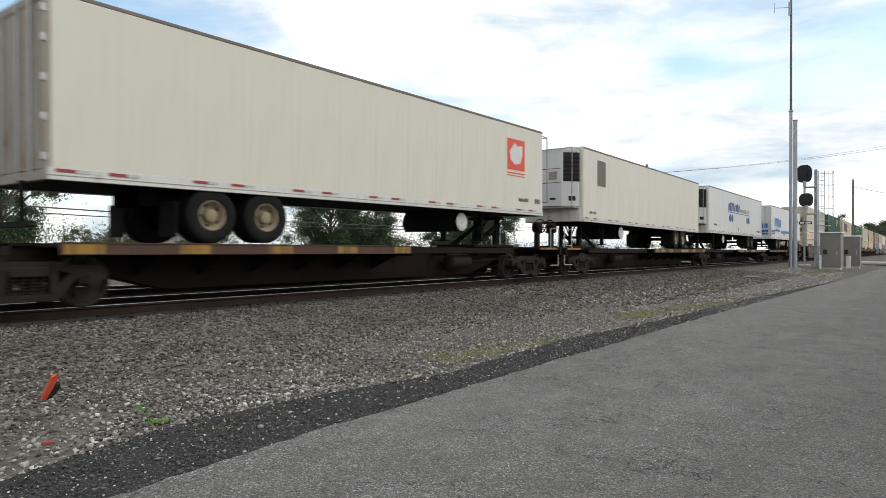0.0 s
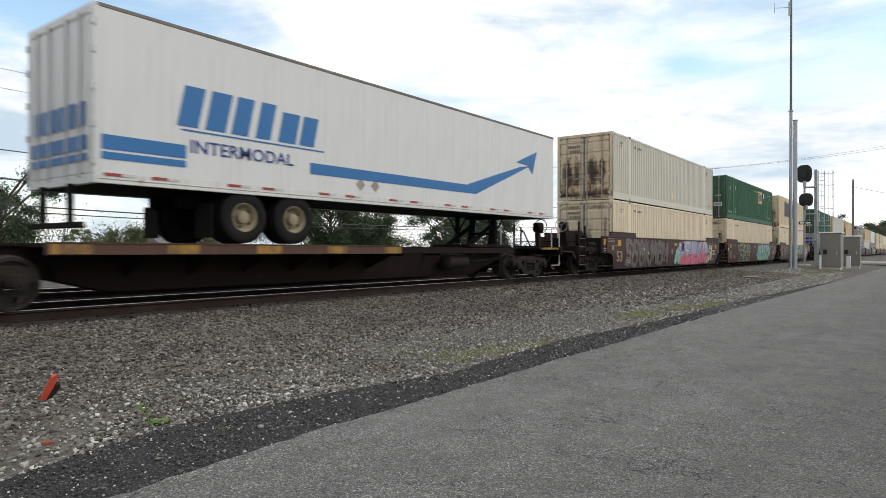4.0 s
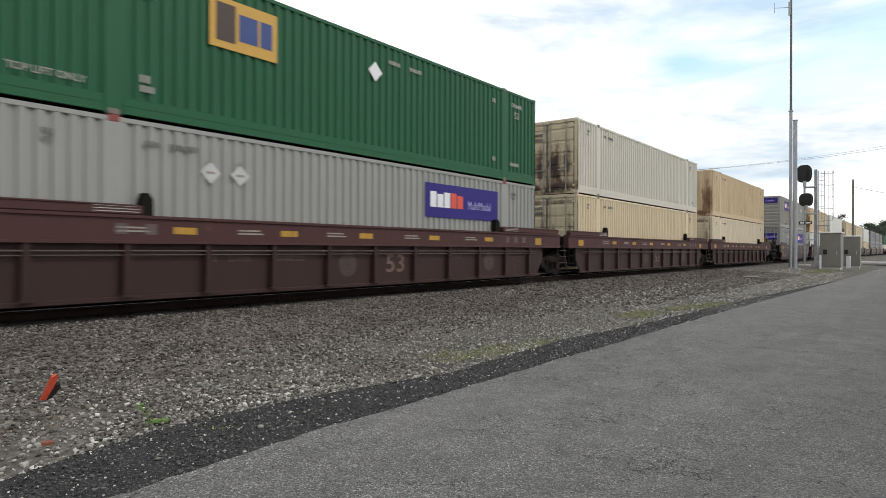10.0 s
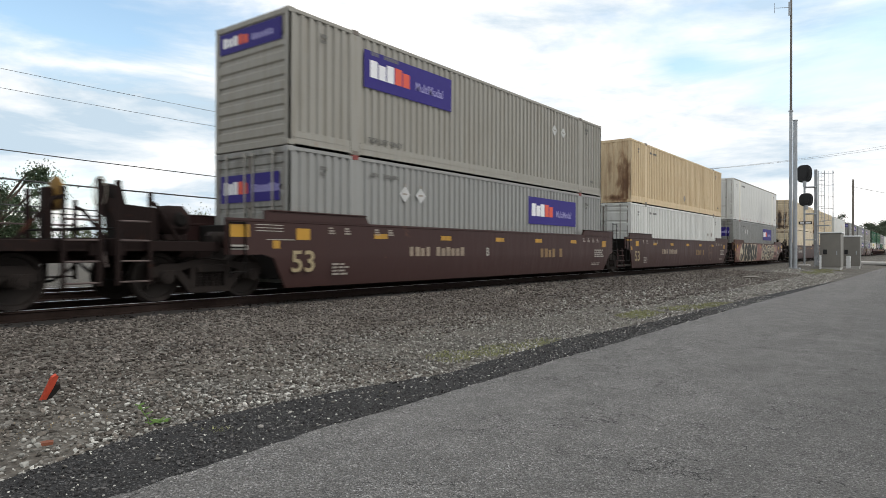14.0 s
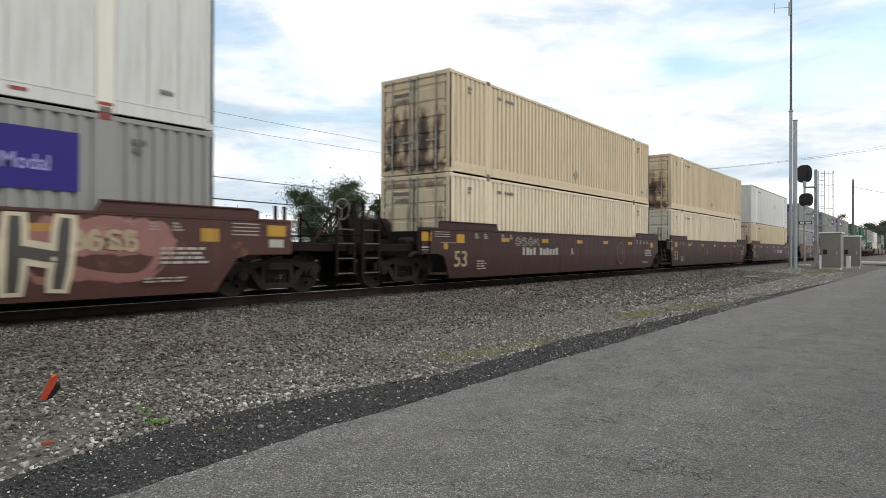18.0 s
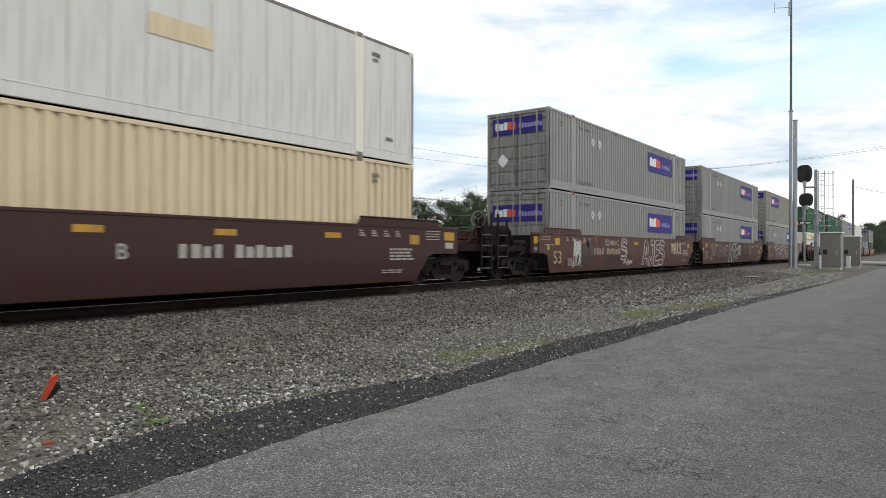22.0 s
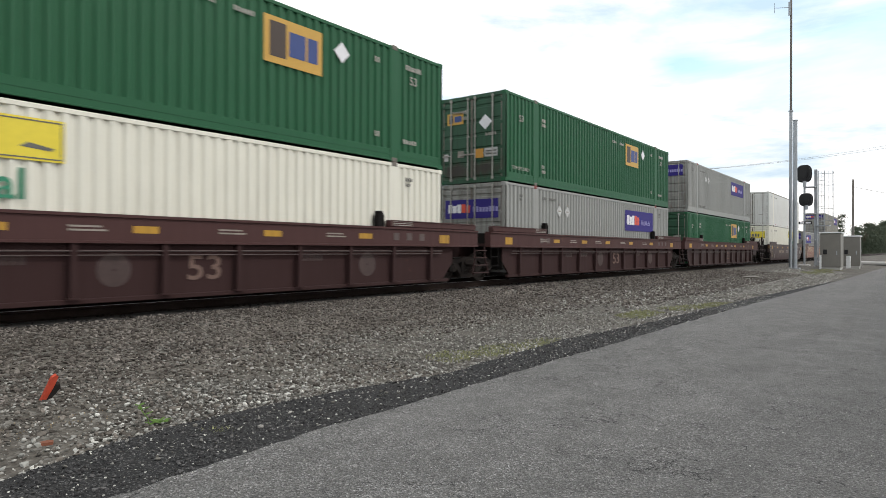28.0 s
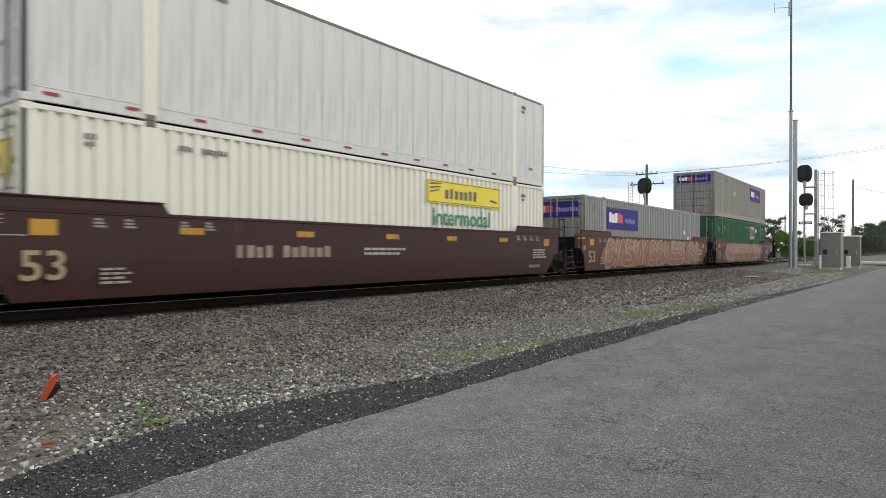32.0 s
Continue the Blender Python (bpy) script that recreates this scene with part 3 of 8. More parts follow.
strip = ribbon([x for x in xs_road if x < 46], lambda x: road_edge(x) - 0.15, strip_edge, -0.08, lambda x, y: -0.008 + 0.006 * noise.noise((x * 3, y * 3, 0)), 4)
tagged(part("road_shoulder", strip, DARKASPHALT), "dark crumbling asphalt strip along the road edge", "road shoulder", kind="structure")
crossing = M().box(78, 84, -6, 9.4, 0.05, 0.285, 0.02)
tagged(part("crossing_road", crossing, CONCRETE), "pale road running up to the tracks", "road", kind="structure")

RAILPROF = [(-0.075, 0.0), (0.075, 0.0), (0.075, 0.012), (0.010, 0.035), (0.009, 0.130), (0.036, 0.142), (0.036, 0.168), (0.030, 0.176),
            (-0.030, 0.176), (-0.036, 0.168), (-0.036, 0.142), (-0.009, 0.130), (-0.010, 0.035), (-0.075, 0.012)]


def rail_mesh(x0, x1):
    m = M().prism(RAILPROF, "x", x0, x1)
    m.m[2 + 7] = 1
    m.box(x0, x1, -0.032, 0.032, 0.1745, 0.1775, mi=1)
    return m


for c in (TRACK, TRACK2):
    for s in (-1, 1):
        r = part("rail", shared("rail", lambda: rail_mesh(-80, 700)), [RAILSIDE, RAILTOP], at=pose(0, c + s * 0.7525, RAIL - 0.1765))
        tagged(r, "rust-brown steel rail with a polished top", "rail", "rails of the two tracks", "structure")


def tie_mesh():
    return M().box(-0.115, 0.115, -1.32, 1.32, -0.17, 0.0, 0.012)


tie0 = None
for c in (TRACK, TRACK2):
    for i in range(130):
        x = -6 + i * 0.53 + random.uniform(-0.02, 0.02)
        m4 = pose(x, c + random.uniform(-0.13, 0.13), RAIL - 0.178 + random.uniform(-0.008, 0.002), 0, 0, random.uniform(-1.2, 1.2))
        if tie0 is None:
            tie0 = tagged(part("tie", shared("tie", tie_mesh), TIEM, at=m4), "dark creosoted wooden railway tie in ballast", "railway tie", "ties under the rails")
            for s in (-0.7525, 0.7525):
                plate = shared("tie_plate", lambda: M().box(-0.09, 0.09, -0.18, 0.18, 0.0, 0.012).box(-0.05, -0.02, -0.12, -0.09, 0.01, 0.04).box(0.02, 0.05, 0.09, 0.12, 0.01, 0.04))
                part("tie_plate", plate, RAILSIDE, tie0, at=pose(0, s, 0.0))
        else:
            copy_thing(tie0, m4)


def stones(name, count, box, size, mat, label, seed, dens=None, lift=0.25):
    """Loose stones: squashed, jittered lumps, joined."""
    rng = np.random.default_rng(seed)
    phi = (1 + 5 ** 0.5) / 2
    base = np.array([(-1, phi, 0), (1, phi, 0), (-1, -phi, 0), (1, -phi, 0), (0, -1, phi), (0, 1, phi), (0, -1, -phi), (0, 1, -phi), (phi, 0, -1), (phi, 0, 1), (-phi, 0, -1), (-phi, 0, 1)], float) / 1.9
    tri = np.array([(0, 11, 5), (0, 5, 1), (0, 1, 7), (0, 7, 10), (0, 10, 11), (1, 5, 9), (5, 11, 4), (11, 10, 2), (10, 7, 6), (7, 1, 8), (3, 9, 4), (3, 4, 2), (3, 2, 6), (3, 6, 8), (3, 8, 9), (4, 9, 5), (2, 4, 11), (6, 2, 10), (8, 6, 7), (9, 8, 1)])
    x0, x1, y0, y1 = box
    px = rng.uniform(x0, x1, count)
    py = rng.uniform(y0, y1, count)
    if dens is not None:
        keep = rng.uniform(0, 1, count) < np.array([dens(a, b) for a, b in zip(px, py)])
        px, py = px[keep], py[keep]
    n = len(px)
    sc = size[0] + (size[1] - size[0]) * rng.power(0.6, n)
    shp = rng.uniform(0.55, 1.3, (n, 1, 3)) * np.array([1, 1, 0.7])
    jit = rng.uniform(0.6, 1.35, (n, 12, 1))
    a, b = rng.uniform(0, 6.283, n), rng.uniform(-0.6, 0.6, n)
    v = base[None] * shp * jit * (sc[:, None, None] / 2)
    ca, sa, cb, sb = np.cos(a)[:, None], np.sin(a)[:, None], np.cos(b)[:, None], np.sin(b)[:, None]
    x, y, z = v[..., 0], v[..., 1], v[..., 2]
    y, z = y * cb - z * sb, y * sb + z * cb
    x, y = x * ca - y * sa, x * sa + y * ca
    pz = np.array([max(ground_height(p, q), 0.0 if q <= road_edge(p) else -0.008 if q < strip_edge(p) and p < 46 else -1.0) for p, q in zip(px, py)])
    v = np.stack([x + px[:, None], y + py[:, None], z + (pz + lift * sc * 0.5)[:, None]], -1).reshape(-1, 3)
    f = (tri[None] + 12 * np.arange(n)[:, None, None]).reshape(-1, 3)
    me = bpy.data.meshes.new(name)
    me.vertices.add(len(v))
    me.vertices.foreach_set("co", v.ravel())
    me.loops.add(f.size)
    me.loops.foreach_set("vertex_index", f.ravel())
    me.polygons.add(len(f))
    me.polygons.foreach_set("loop_start", np.arange(len(f)) * 3)
    me.update(calc_edges=True)
    me.shade_flat()
    ob = part(name, me, mat)
    return tagged(ob, label, "stones", kind="stuff")


# near-black slab along the rails; shade under the train is painted into it
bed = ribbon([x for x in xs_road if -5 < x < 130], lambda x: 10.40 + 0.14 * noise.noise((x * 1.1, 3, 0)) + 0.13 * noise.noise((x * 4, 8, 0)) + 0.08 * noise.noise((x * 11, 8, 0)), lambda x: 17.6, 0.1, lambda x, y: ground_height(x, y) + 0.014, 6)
tagged(part("trackbed", bed, SHADEBED), "dark trackbed under the rails with painted train shade", "trackbed", kind="structure")
fade = lambda y: min(1.0, max(0.0, (7.6 - y) / 2.2))
stones("ballast", 27000, (-1.0, 15, 6.2, 10.5), (0.026, 0.066), STONE, "grey crushed stone ballast beside the rails", 1, dens=lambda x, y: min(1.0, (y - 5.9) / 1.2))
stones("ballast", 13000, (15, 42, 5.6, 10.55), (0.045, 0.095), STONE, "grey crushed stone ballast further along the rails", 2)
stones("ballast", 9500, (-1.5, 26, 10.40, 17.3), (0.035, 0.072), SHADESTONE, "dark stone ballast along the rails with painted train shade", 3)
stones("gravel", 30000, (0.2, 13, 4.05, 7.4), (0.011, 0.040), GRAVEL, "grey loose gravel beside the road", 4, dens=lambda x, y: fade(y) * (0.05 if y < strip_edge(x) + 0.02 else 1.0) * min(1.0, max(0.35, 0.9 + 1.2 * noise.noise((x * 0.8, y * 0.8, 5)))), lift=0.7)
stones("gravel", 8500, (13, 48, 4.0, 7.6), (0.028, 0.075), GRAVEL, "pale loose gravel further along the road", 5, dens=lambda x, y: 0.04 if y < strip_edge(x) else 1.0)
stones("gravel", 2200, (15, 50, 3.6, 7.4), (0.03, 0.07), CHALK, "pale pebbles further along the road", 7, dens=lambda x, y: 0.05 if y < strip_edge(x) else 0.9)
stones("gravel", 9000, (1.2, 22, 3.6, 5.0), (0.007, 0.024), CHALK, "small pale chips on the dark asphalt strip", 8, dens=lambda x, y: 0.42 if road_edge(x) - 0.05 < y < strip_edge(x) else 0.0)
stones("gravel", 15000, (1.2, 16, 3.6, 5.0), (0.008, 0.030), DARKCHIP, "dark crumbs of broken asphalt on the shoulder", 9, dens=lambda x, y: 0.85 if road_edge(x) + 0.02 < y < strip_edge(x) + 0.12 else 0.0, lift=0.4)
stones("gravel", 5000, (0.8, 6.0, 4.5, 7.4), (0.020, 0.058), EARTHY, "flat brownish stones in the gravel", 10, dens=lambda x, y: 0.0 if y < strip_edge(x) else min(1.0, max(0.1, 0.75 + 1.6 * noise.noise((x * 0.9, y * 1.4, 2)))), lift=0.3)
stones("gravel", 260, (1.5, 16, -0.5, 3.7), (0.005, 0.016), CHALK, "scattered pale chips on the road", 11, lift=0.5)
stones("gravel", 8500, (0.5, 15, 4.0, 6.6), (0.012, 0.052), CHALK, "pale pebbles along the road edge", 6, dens=lambda x, y: 0.006 if y < strip_edge(x) else min(1.0, (0.95 if x < 5 else 0.75) * math.exp(-(y - strip_edge(x)) / (0.55 if x < 5 else 0.40))) + 0.05, lift=0.5)

# ---- the train: containers ----
MOVERS = []      # thing, place along the train, side offset, height, turn


def ride(ob, q, y, z, ry=0.0, rz=0.0):
    MOVERS.append((ob, q, y, z, ry, rz))
    return ob


def corrugated(x0, x1, z0, z1, pitch=0.242, depth=0.042):
    """A corrugated wall from x0 to x1 that faces -y at y=0."""
    n = max(1, round((x1 - x0) / pitch))
    p = (x1 - x0) / n
    prof = [(x0, 0.0)]
    for i in range(n):
        a = x0 + i * p
        prof += [(a + p * 0.30, 0.0), (a + p * 0.44, depth), (a + p * 0.76, depth), (a + p * 0.90, 0.0)]
    prof.append((x1, 0.0))
    m = M()
    k = len(prof)
    m.v = [(x, y, z) for z in (z0, z1) for x, y in prof]
    m.f = [(i, i + 1, k + i + 1, k + i) for i in range(k - 1)]
    m.m = [0] * len(m.f)
    return m


POSTS = [(0.0, 0.15), (1.83, 2.13), (BOXL - 2.13, BOXL - 1.83), (BOXL - 0.15, BOXL)]


def panel_corr(i):
    q = corrugated(POSTS[i][1], POSTS[i + 1][0], 0.30, 2.81)
    return M().add([(x, y + 0.008, z) for x, y, z in q.v], q.f)


def side_panels(ob, flat, colour, at):
    """The sheets of one side, each a part."""
    for i in range(3):
        if not flat:
            part("side_panel", shared(("side_panel", i), lambda: panel_corr(i)), colour, ob, at=at)
            continue
        b, c = POSTS[i][1], POSTS[i + 1][0]
        n = max(1, round((c - b) / 0.61))
        p = (c - b) / n
        wall = part("side_wall", shared(("flat_wall", i), lambda: M().box(b, c, 0.012, 0.03, 0.26, 2.82)), DIRTYWHITE, ob, at=at)
        for k in range(n):
            part("side_panel", shared(("flat_panel", i), lambda: M().box(0.012, p - 0.012, 0.004, 0.02, 0.262, 2.818, 0.004)), colour, wall, at=pose(b + k * p, 0, 0))


def rails_mesh(kind):
    m = M()
    for b, c in ((0.15, 1.83), (2.13, BOXL - 2.13), (BOXL - 1.83, BOXL - 0.15)):
        if kind == "corr":
            m.box(b, c, 0.0, 0.05, 0.028, 0.30, 0.008)
            m.box(b, c, -0.012, 0.02, 0.029, 0.060, 0.004)
            m.box(b, c, -0.006, 0.02, 0.17, 0.19)
            m.box(b, c, 0.0, 0.04, 0.292, 0.315, 0.004)
        else:
            m.box(b, c, -0.004, 0.05, 0.012, 0.25, 0.008)
            m.box(b, c, -0.010, 0.02, 0.225, 0.26, 0.004)
    return m


def container(q, z, colour, door, front=False, flat=False, label="", deco=(), seedmark=0, doorcol=None, endcol=None, bars=True):
    """A 53-foot container whose left lower near corner is the origin."""
    ob = tagged(new("shipping_container"), label, "container", "containers on the train")
    kind = "flat" if flat else "corr"
    turn = pose(BOXL, BOXW, 0, 0, 0, 180)
    for at in (None, turn):
        side_panels(ob, flat, colour, at)
        part("bottom_rail", shared("bottom_rail_" + kind, lambda: rails_mesh(kind)), colour, ob, at=at)
        part("top_rail", shared("top_rail_" + kind, lambda: M().box(0.15, BOXL - 0.15, 0.0, 0.06, 2.80, 2.888, 0.012)), TOPRAIL if flat else colour, ob, at=at)
        for i, (a, b) in enumerate(POSTS):
            part("post", shared(("post", i), lambda: M().box(a, b, -0.004 if i in (1, 2) else 0.0, 0.12, 0.0, 2.89, 0.012)), OFFWHITE if flat and i in (1, 2) else colour, ob, at=at)
            if i in (1, 2):
                for zz in (0.0, 2.80):
                    part("lift_casting", shared(("lift_casting", i, zz), lambda: M().box((a + b) / 2 - 0.10, (a + b) / 2 + 0.10, -0.012, 0.14, zz - 0.004, zz + (0.113 if zz > 1 else 0.10), 0.01).box((a + b) / 2 - 0.04, (a + b) / 2 + 0.04, -0.014, 0.0, zz + 0.025, zz + 0.07)), CASTRED if zz > 1 and colour in (GREY, SILVER) else TOPRAIL, ob, at=at)
    for x in (0.0, BOXL - 0.18):
        for y in (0.0, BOXW - 0.16):
            for zz in (0.0, BOXH - 0.118):
                part("corner_casting", shared("corner_casting", lambda: M().box(-0.006, 0.186, -0.006, 0.166, -0.002, 0.12, 0.012)), colour, ob, at=pose(x, y, zz))
    part("roof", shared("box_roof", lambda: M().box(0.05, BOXL - 0.05, 0.05, BOXW - 0.05, 2.82, 2.865, 0.01)), colour, ob)
    part("underframe", shared("box_floor", lambda: M().box(0.05, BOXL - 0.05, 0.06, BOXW - 0.06, 0.08, 0.24)), BLACKS, ob)
    dc = doorcol or (GREYDOOR if colour in (GREY, SILVER, TAUPE) else GREENDOOR if colour == GREEN else colour)
    # near end
    part("end_frame", shared("end_frame", lambda: M().box(-0.002, 0.10, 0.0, 0.13, 0.0, 2.89, 0.01).box(-0.002, 0.10, BOXW - 0.13, BOXW, 0.0, 2.89, 0.01).box(-0.002, 0.10, 0.13, BOXW - 0.13, 2.76, 2.89, 0.01).box(-0.002, 0.10, 0.13, BOXW - 0.13, 0.0, 0.15, 0.01)), dc, ob)
    if door:
        def leaf():
            m = M()
            prof = [(0.075, 2.755), (0.075, 0.155), (0.036, 0.155)]
            for a, b in zip(zs, zs[1:]):
                prof += [(0.036, a + 0.03), (0.010, a + 0.055), (0.010, b - 0.07), (0.036, b - 0.045)]
            return m.prism(prof + [(0.036, 2.755)], "y", 0.0, 1.16)
        zs = [0.20, 0.66, 1.12, 1.58, 2.04, 2.50, 2.74] if not flat else [0.17, 2.73]
        for y in (0.132, 1.299):
            dr = part("door", shared("door_" + kind, leaf), dc, ob, at=pose(0, y, 0))
            for yy in ((0.34, 1.02) if y < 1 else (0.14, 0.82)):
                part("locking_bar", shared("locking_bar", lambda: M().cyl((-0.02, 0, 0.08), (-0.02, 0, 2.83), 0.024, n=8).box(-0.045, 0.02, -0.04, 0.04, 0.10, 0.17).box(-0.045, 0.02, -0.04, 0.04, 2.74, 2.81).box(-0.05, -0.03, 0.0, 0.34, 0.92, 0.96).box(-0.04, 0.02, -0.035, 0.035, 1.5, 1.56)), BARSTEEL, dr, at=pose(0, yy, 0))
            for yy in (0.0, 1.125):
                part("door_gasket", shared("door_gasket", lambda: M().box(0.0, 0.04, 0.0, 0.035, 0.16, 2.75, 0.006)), TOPRAIL, dr, at=pose(0, yy, 0))
            for zz in (0.3, 1.1, 1.9, 2.6):
                part("hinge", shared("hinge", lambda: M().box(-0.012, 0.03, -0.05, 0.05, -0.05, 0.05, 0.008)), dc, dr, at=pose(0, 0.02 if y < 1 else 1.14, zz))
    else:
        def wall():
            m = M()
            if front:
                prof = [(0.08, 2.76), (0.08, 0.15), (0.04, 0.15)]
                for i in range(7):
                    a = 0.22 + i * 0.31
                    prof += [(0.04, a), (0.008, a + 0.04), (0.008, a + 0.20), (0.04, a + 0.24)]
                return M().prism(prof + [(0.03, 2.42), (0.03, 2.76)], "y", 0.13, BOXW - 0.13)
            prof = [(0.08, BOXW - 0.13), (0.08, 0.13), (0.04, 0.13)]
            for i in range(10):
                a = 0.15 + i * 0.231
                prof += [(0.04, a), (0.005, a + 0.035), (0.005, a + 0.125), (0.04, a + 0.16)]
            return M().prism(prof + [(0.04, BOXW - 0.13)], "z", 0.15, 2.76)
        part("end_wall", shared(("end_wall", front), wall), dc, ob)
    part("far_end_wall", shared("far_end_wall", lambda: M().box(BOXL - 0.08, BOXL, 0.0, BOXW, 0.0, 2.88, 0.01)), colour, ob)
    for d in deco:
        d(ob)
    return ride(ob, q, TRACK + SIDE, z)


# flat marks; on a side they lie in x,z and face -y, on an end in y,z and face -x
def sticker(ob, name, rects, mat, side=True, off=0.012, label="", parent=None):
    if name == "sign_mark" and 1 < len(rects) < 4:
        return [sticker(ob, name, [r], mat, side, off, label, parent) for r in rects][0]
    m = M()
    for r in rects:
        pts = r if len(r) > 2 and isinstance(r[0], tuple) else [(r[0], r[1]), (r[2], r[1]), (r[2], r[3]), (r[0], r[3])]
        m.prism(pts, "y" if side else "x", -off, -off + 0.004)
    return part(name, m, mat, parent or ob, label, kind="stuff" if len(rects) > 1 else "")


def textmesh(key, s, size, bold=0.012):
    if ("text", key) not in CACHE:
        cu = bpy.data.curves.new("lettering", "FONT")
        cu.body, cu.size, cu.extrude, cu.offset = s, size, 0.002, bold * size
        cu.resolution_u = 3
        ob = bpy.data.objects.new("lettering", cu)
        scene.collection.objects.link(ob)
        me = bpy.data.meshes.new_from_object(ob.evaluated_get(bpy.context.evaluated_depsgraph_get()))
        bpy.data.objects.remove(ob)
        me.name = "lettering"
        me.materials.clear()
        CACHE["text", key] = me
    return CACHE["text", key]


def lettering(ob, s, x, z, size, mat, off=0.014, label="", squeeze=1.0):
    me = textmesh((s, size), s, size)
    return part("lettering", me, mat, ob, label, at=pose(x, -off, z, 90) @ Matrix.Diagonal((squeeze, 1, 1, 1)))


def blocks(x, z, h, n, w=0.62, gap=0.16, lean=0.0, seed=0):
    """A row of plain letter-sized bars."""
    rng = random.Random(seed)
    out = []
    for i in range(n):
        a = x + i * h * (w + gap)
        b = a + h * w
        if n < 9 or rng.random() > 0.12:
            out.append((a, z, b - h * w * rng.uniform(0.0, 0.25), z + h * rng.choice((1.0, 1.0, 0.85))))
    if lean:
        out = [[(p + lean * (r - z), r) for p, r in ((a, b), (c, b), (c, d), (a, d))] for a, b, c, d in out]
    return out


def purple_sign(x, z, w=2.45, h=0.92, side=True, red=True):
    """Purple panel: white and red blocks for the maker's mark, then the service word."""
    def put(ob):
        s = sticker(ob, "sign_panel", [(x, z, x + w, z + h)], PURPLE, side, 0.010, "purple carrier sign with white and red marks")
        hh = h * 0.46
        flip = (lambda r: r) if side else (lambda r: (2 * x + w - r[2], r[1], 2 * x + w - r[0], r[3]))
        part_ = lambda nm, rs, mt: sticker(ob, nm, [flip(r) for r in rs], mt, side, 0.015, parent=s)
        u = w * 0.43 / 5
        for i in range(5):
            top = hh * (1.0, 0.86, 1.0, 1.0, 0.86)[i]
            part_("sign_mark", [(x + w * 0.06 + u * i, z + h * 0.30, x + w * 0.06 + u * (i + 0.86), z + h * 0.30 + top)], ORANGE if red and i > 2 else PALE)
        if side:
            lettering(ob, "MultiModal", x + w * 0.545, z + h * 0.32, h * 0.36, LILAC, 0.014, "lilac word on the purple sign", w * 0.40 / (h * 0.36 * 5.3))
        else:
            part_("sign_mark", blocks(x + w * 0.54, z + h * 0.33, hh * 0.62, 8, 0.52, 0.18, seed=7), LILAC)
    return put


def gold_sign(x, z, s=1.0):
    def put(ob):
        b = sticker(ob, "sign_panel", [(x, z, x + 1.55, z + 0.96)], GOLD, True, 0.010, "gold square sign with dark marks")
        sticker(ob, "sign_mark", [(x + .14, z + .14, x + .56, z + .86)], plain("brown_mark", (0.04, 0.022, 0.014), 0.5, 0, 0.2, 8, 0), True, 0.015, parent=b)
        sticker(ob, "sign_mark", [(x + .64, z + .22, x + 1.08, z + .74)], NAVY, True, 0.015, parent=b)
        sticker(ob, "sign_mark", [(x + 1.14, z + .22, x + 1.42, z + .74)], NAVY, True, 0.015, parent=b)
    return put


def bee_sign(x, z, w=2.7, h=0.75, word=True, side=True):
    def put(ob):
        b = sticker(ob, "sign_panel", [(x, z, x + w, z + h)], LEMON, side, 0.010, "yellow carrier sign with dark marks")
        sticker(ob, "sign_mark", blocks(x + w * 0.22, z + h * 0.24, h * 0.44, 7, 0.62, 0.20, seed=11), DARKMARK, side, 0.015, parent=b)
        for r in ((x + .03, z + .03, x + w - .03, z + .05), (x + .03, z + h - .05, x + w - .03, z + h - .03), (x + .03, z + .05, x + .05, z + h - .05), (x + w - .05, z + .05, x + w - .03, z + h - .05)):
            sticker(ob, "sign_border", [r], DARKMARK, side, 0.015, parent=b)
        if side:
            for k in range(3):
                sticker(ob, "sign_mark", [[(x + .12, z + .28 + k * .11), (x + .55 + .05 * k, z + .36 + k * .09), (x + .54 + .05 * k, z + .39 + k * .09), (x + .12, z + .33 + k * .11)]], DARKMARK, side, 0.015, parent=b)
            sticker(ob, "sign_mark", [[(x + w - .62, z + .20), (x + w - .2, z + .16), (x + w - .14, z + .2), (x + w - .5, z + .27)]], DARKMARK, side, 0.015, parent=b)
        if word:
            lettering(ob, "Intermodal", x + 0.22, z - 0.58, 0.66, LETTERGREEN, 0.012, "green word on the side", 0.99)
    return put


def diamonds(spots, mat=None, s=0.24, side=True, thin=False):
    def put(ob):
        for x, z in spots:
            d_ = sticker(ob, "placard", [[(x - s, z), (x, z - s), (x + s, z), (x, z + s)]], mat or PALE, side, 0.014, "diamond placard plate")
            if side and mat is PLATE:
                sticker(ob, "placard_bar", [(x - s * 0.45, z - s * 0.12, x + s * 0.45, z + s * 0.10)], FADED, side, 0.018, parent=d_)
                sticker(ob, "placard_latch", [(x - 0.03, z + s * 0.9, x + 0.03, z + s * 1.25)], FADED, side, 0.018, parent=d_)
    return put


def dots(rows, mat=None, side=True):
    """Small stencilled data: bars in rows (x, z, height, letters)."""
    def put(ob):
        for x, z, h, n in rows:
            sticker(ob, "stencil_bar", blocks(x, z, h, n, 0.5, 0.2, seed=n), mat or DARKMARK, side, 0.012)
    return put


def reds(z=0.20, x0=0.3, x1=15.9, step=1.25):
    def put(ob):
        for i in range(int((x1 - x0) / step)):
            x = x0 + i * step
            sticker(ob, "reflector", [(x, z, x + 0.24, z + 0.05)], RED, True, 0.016, "red reflector strip")
    return put


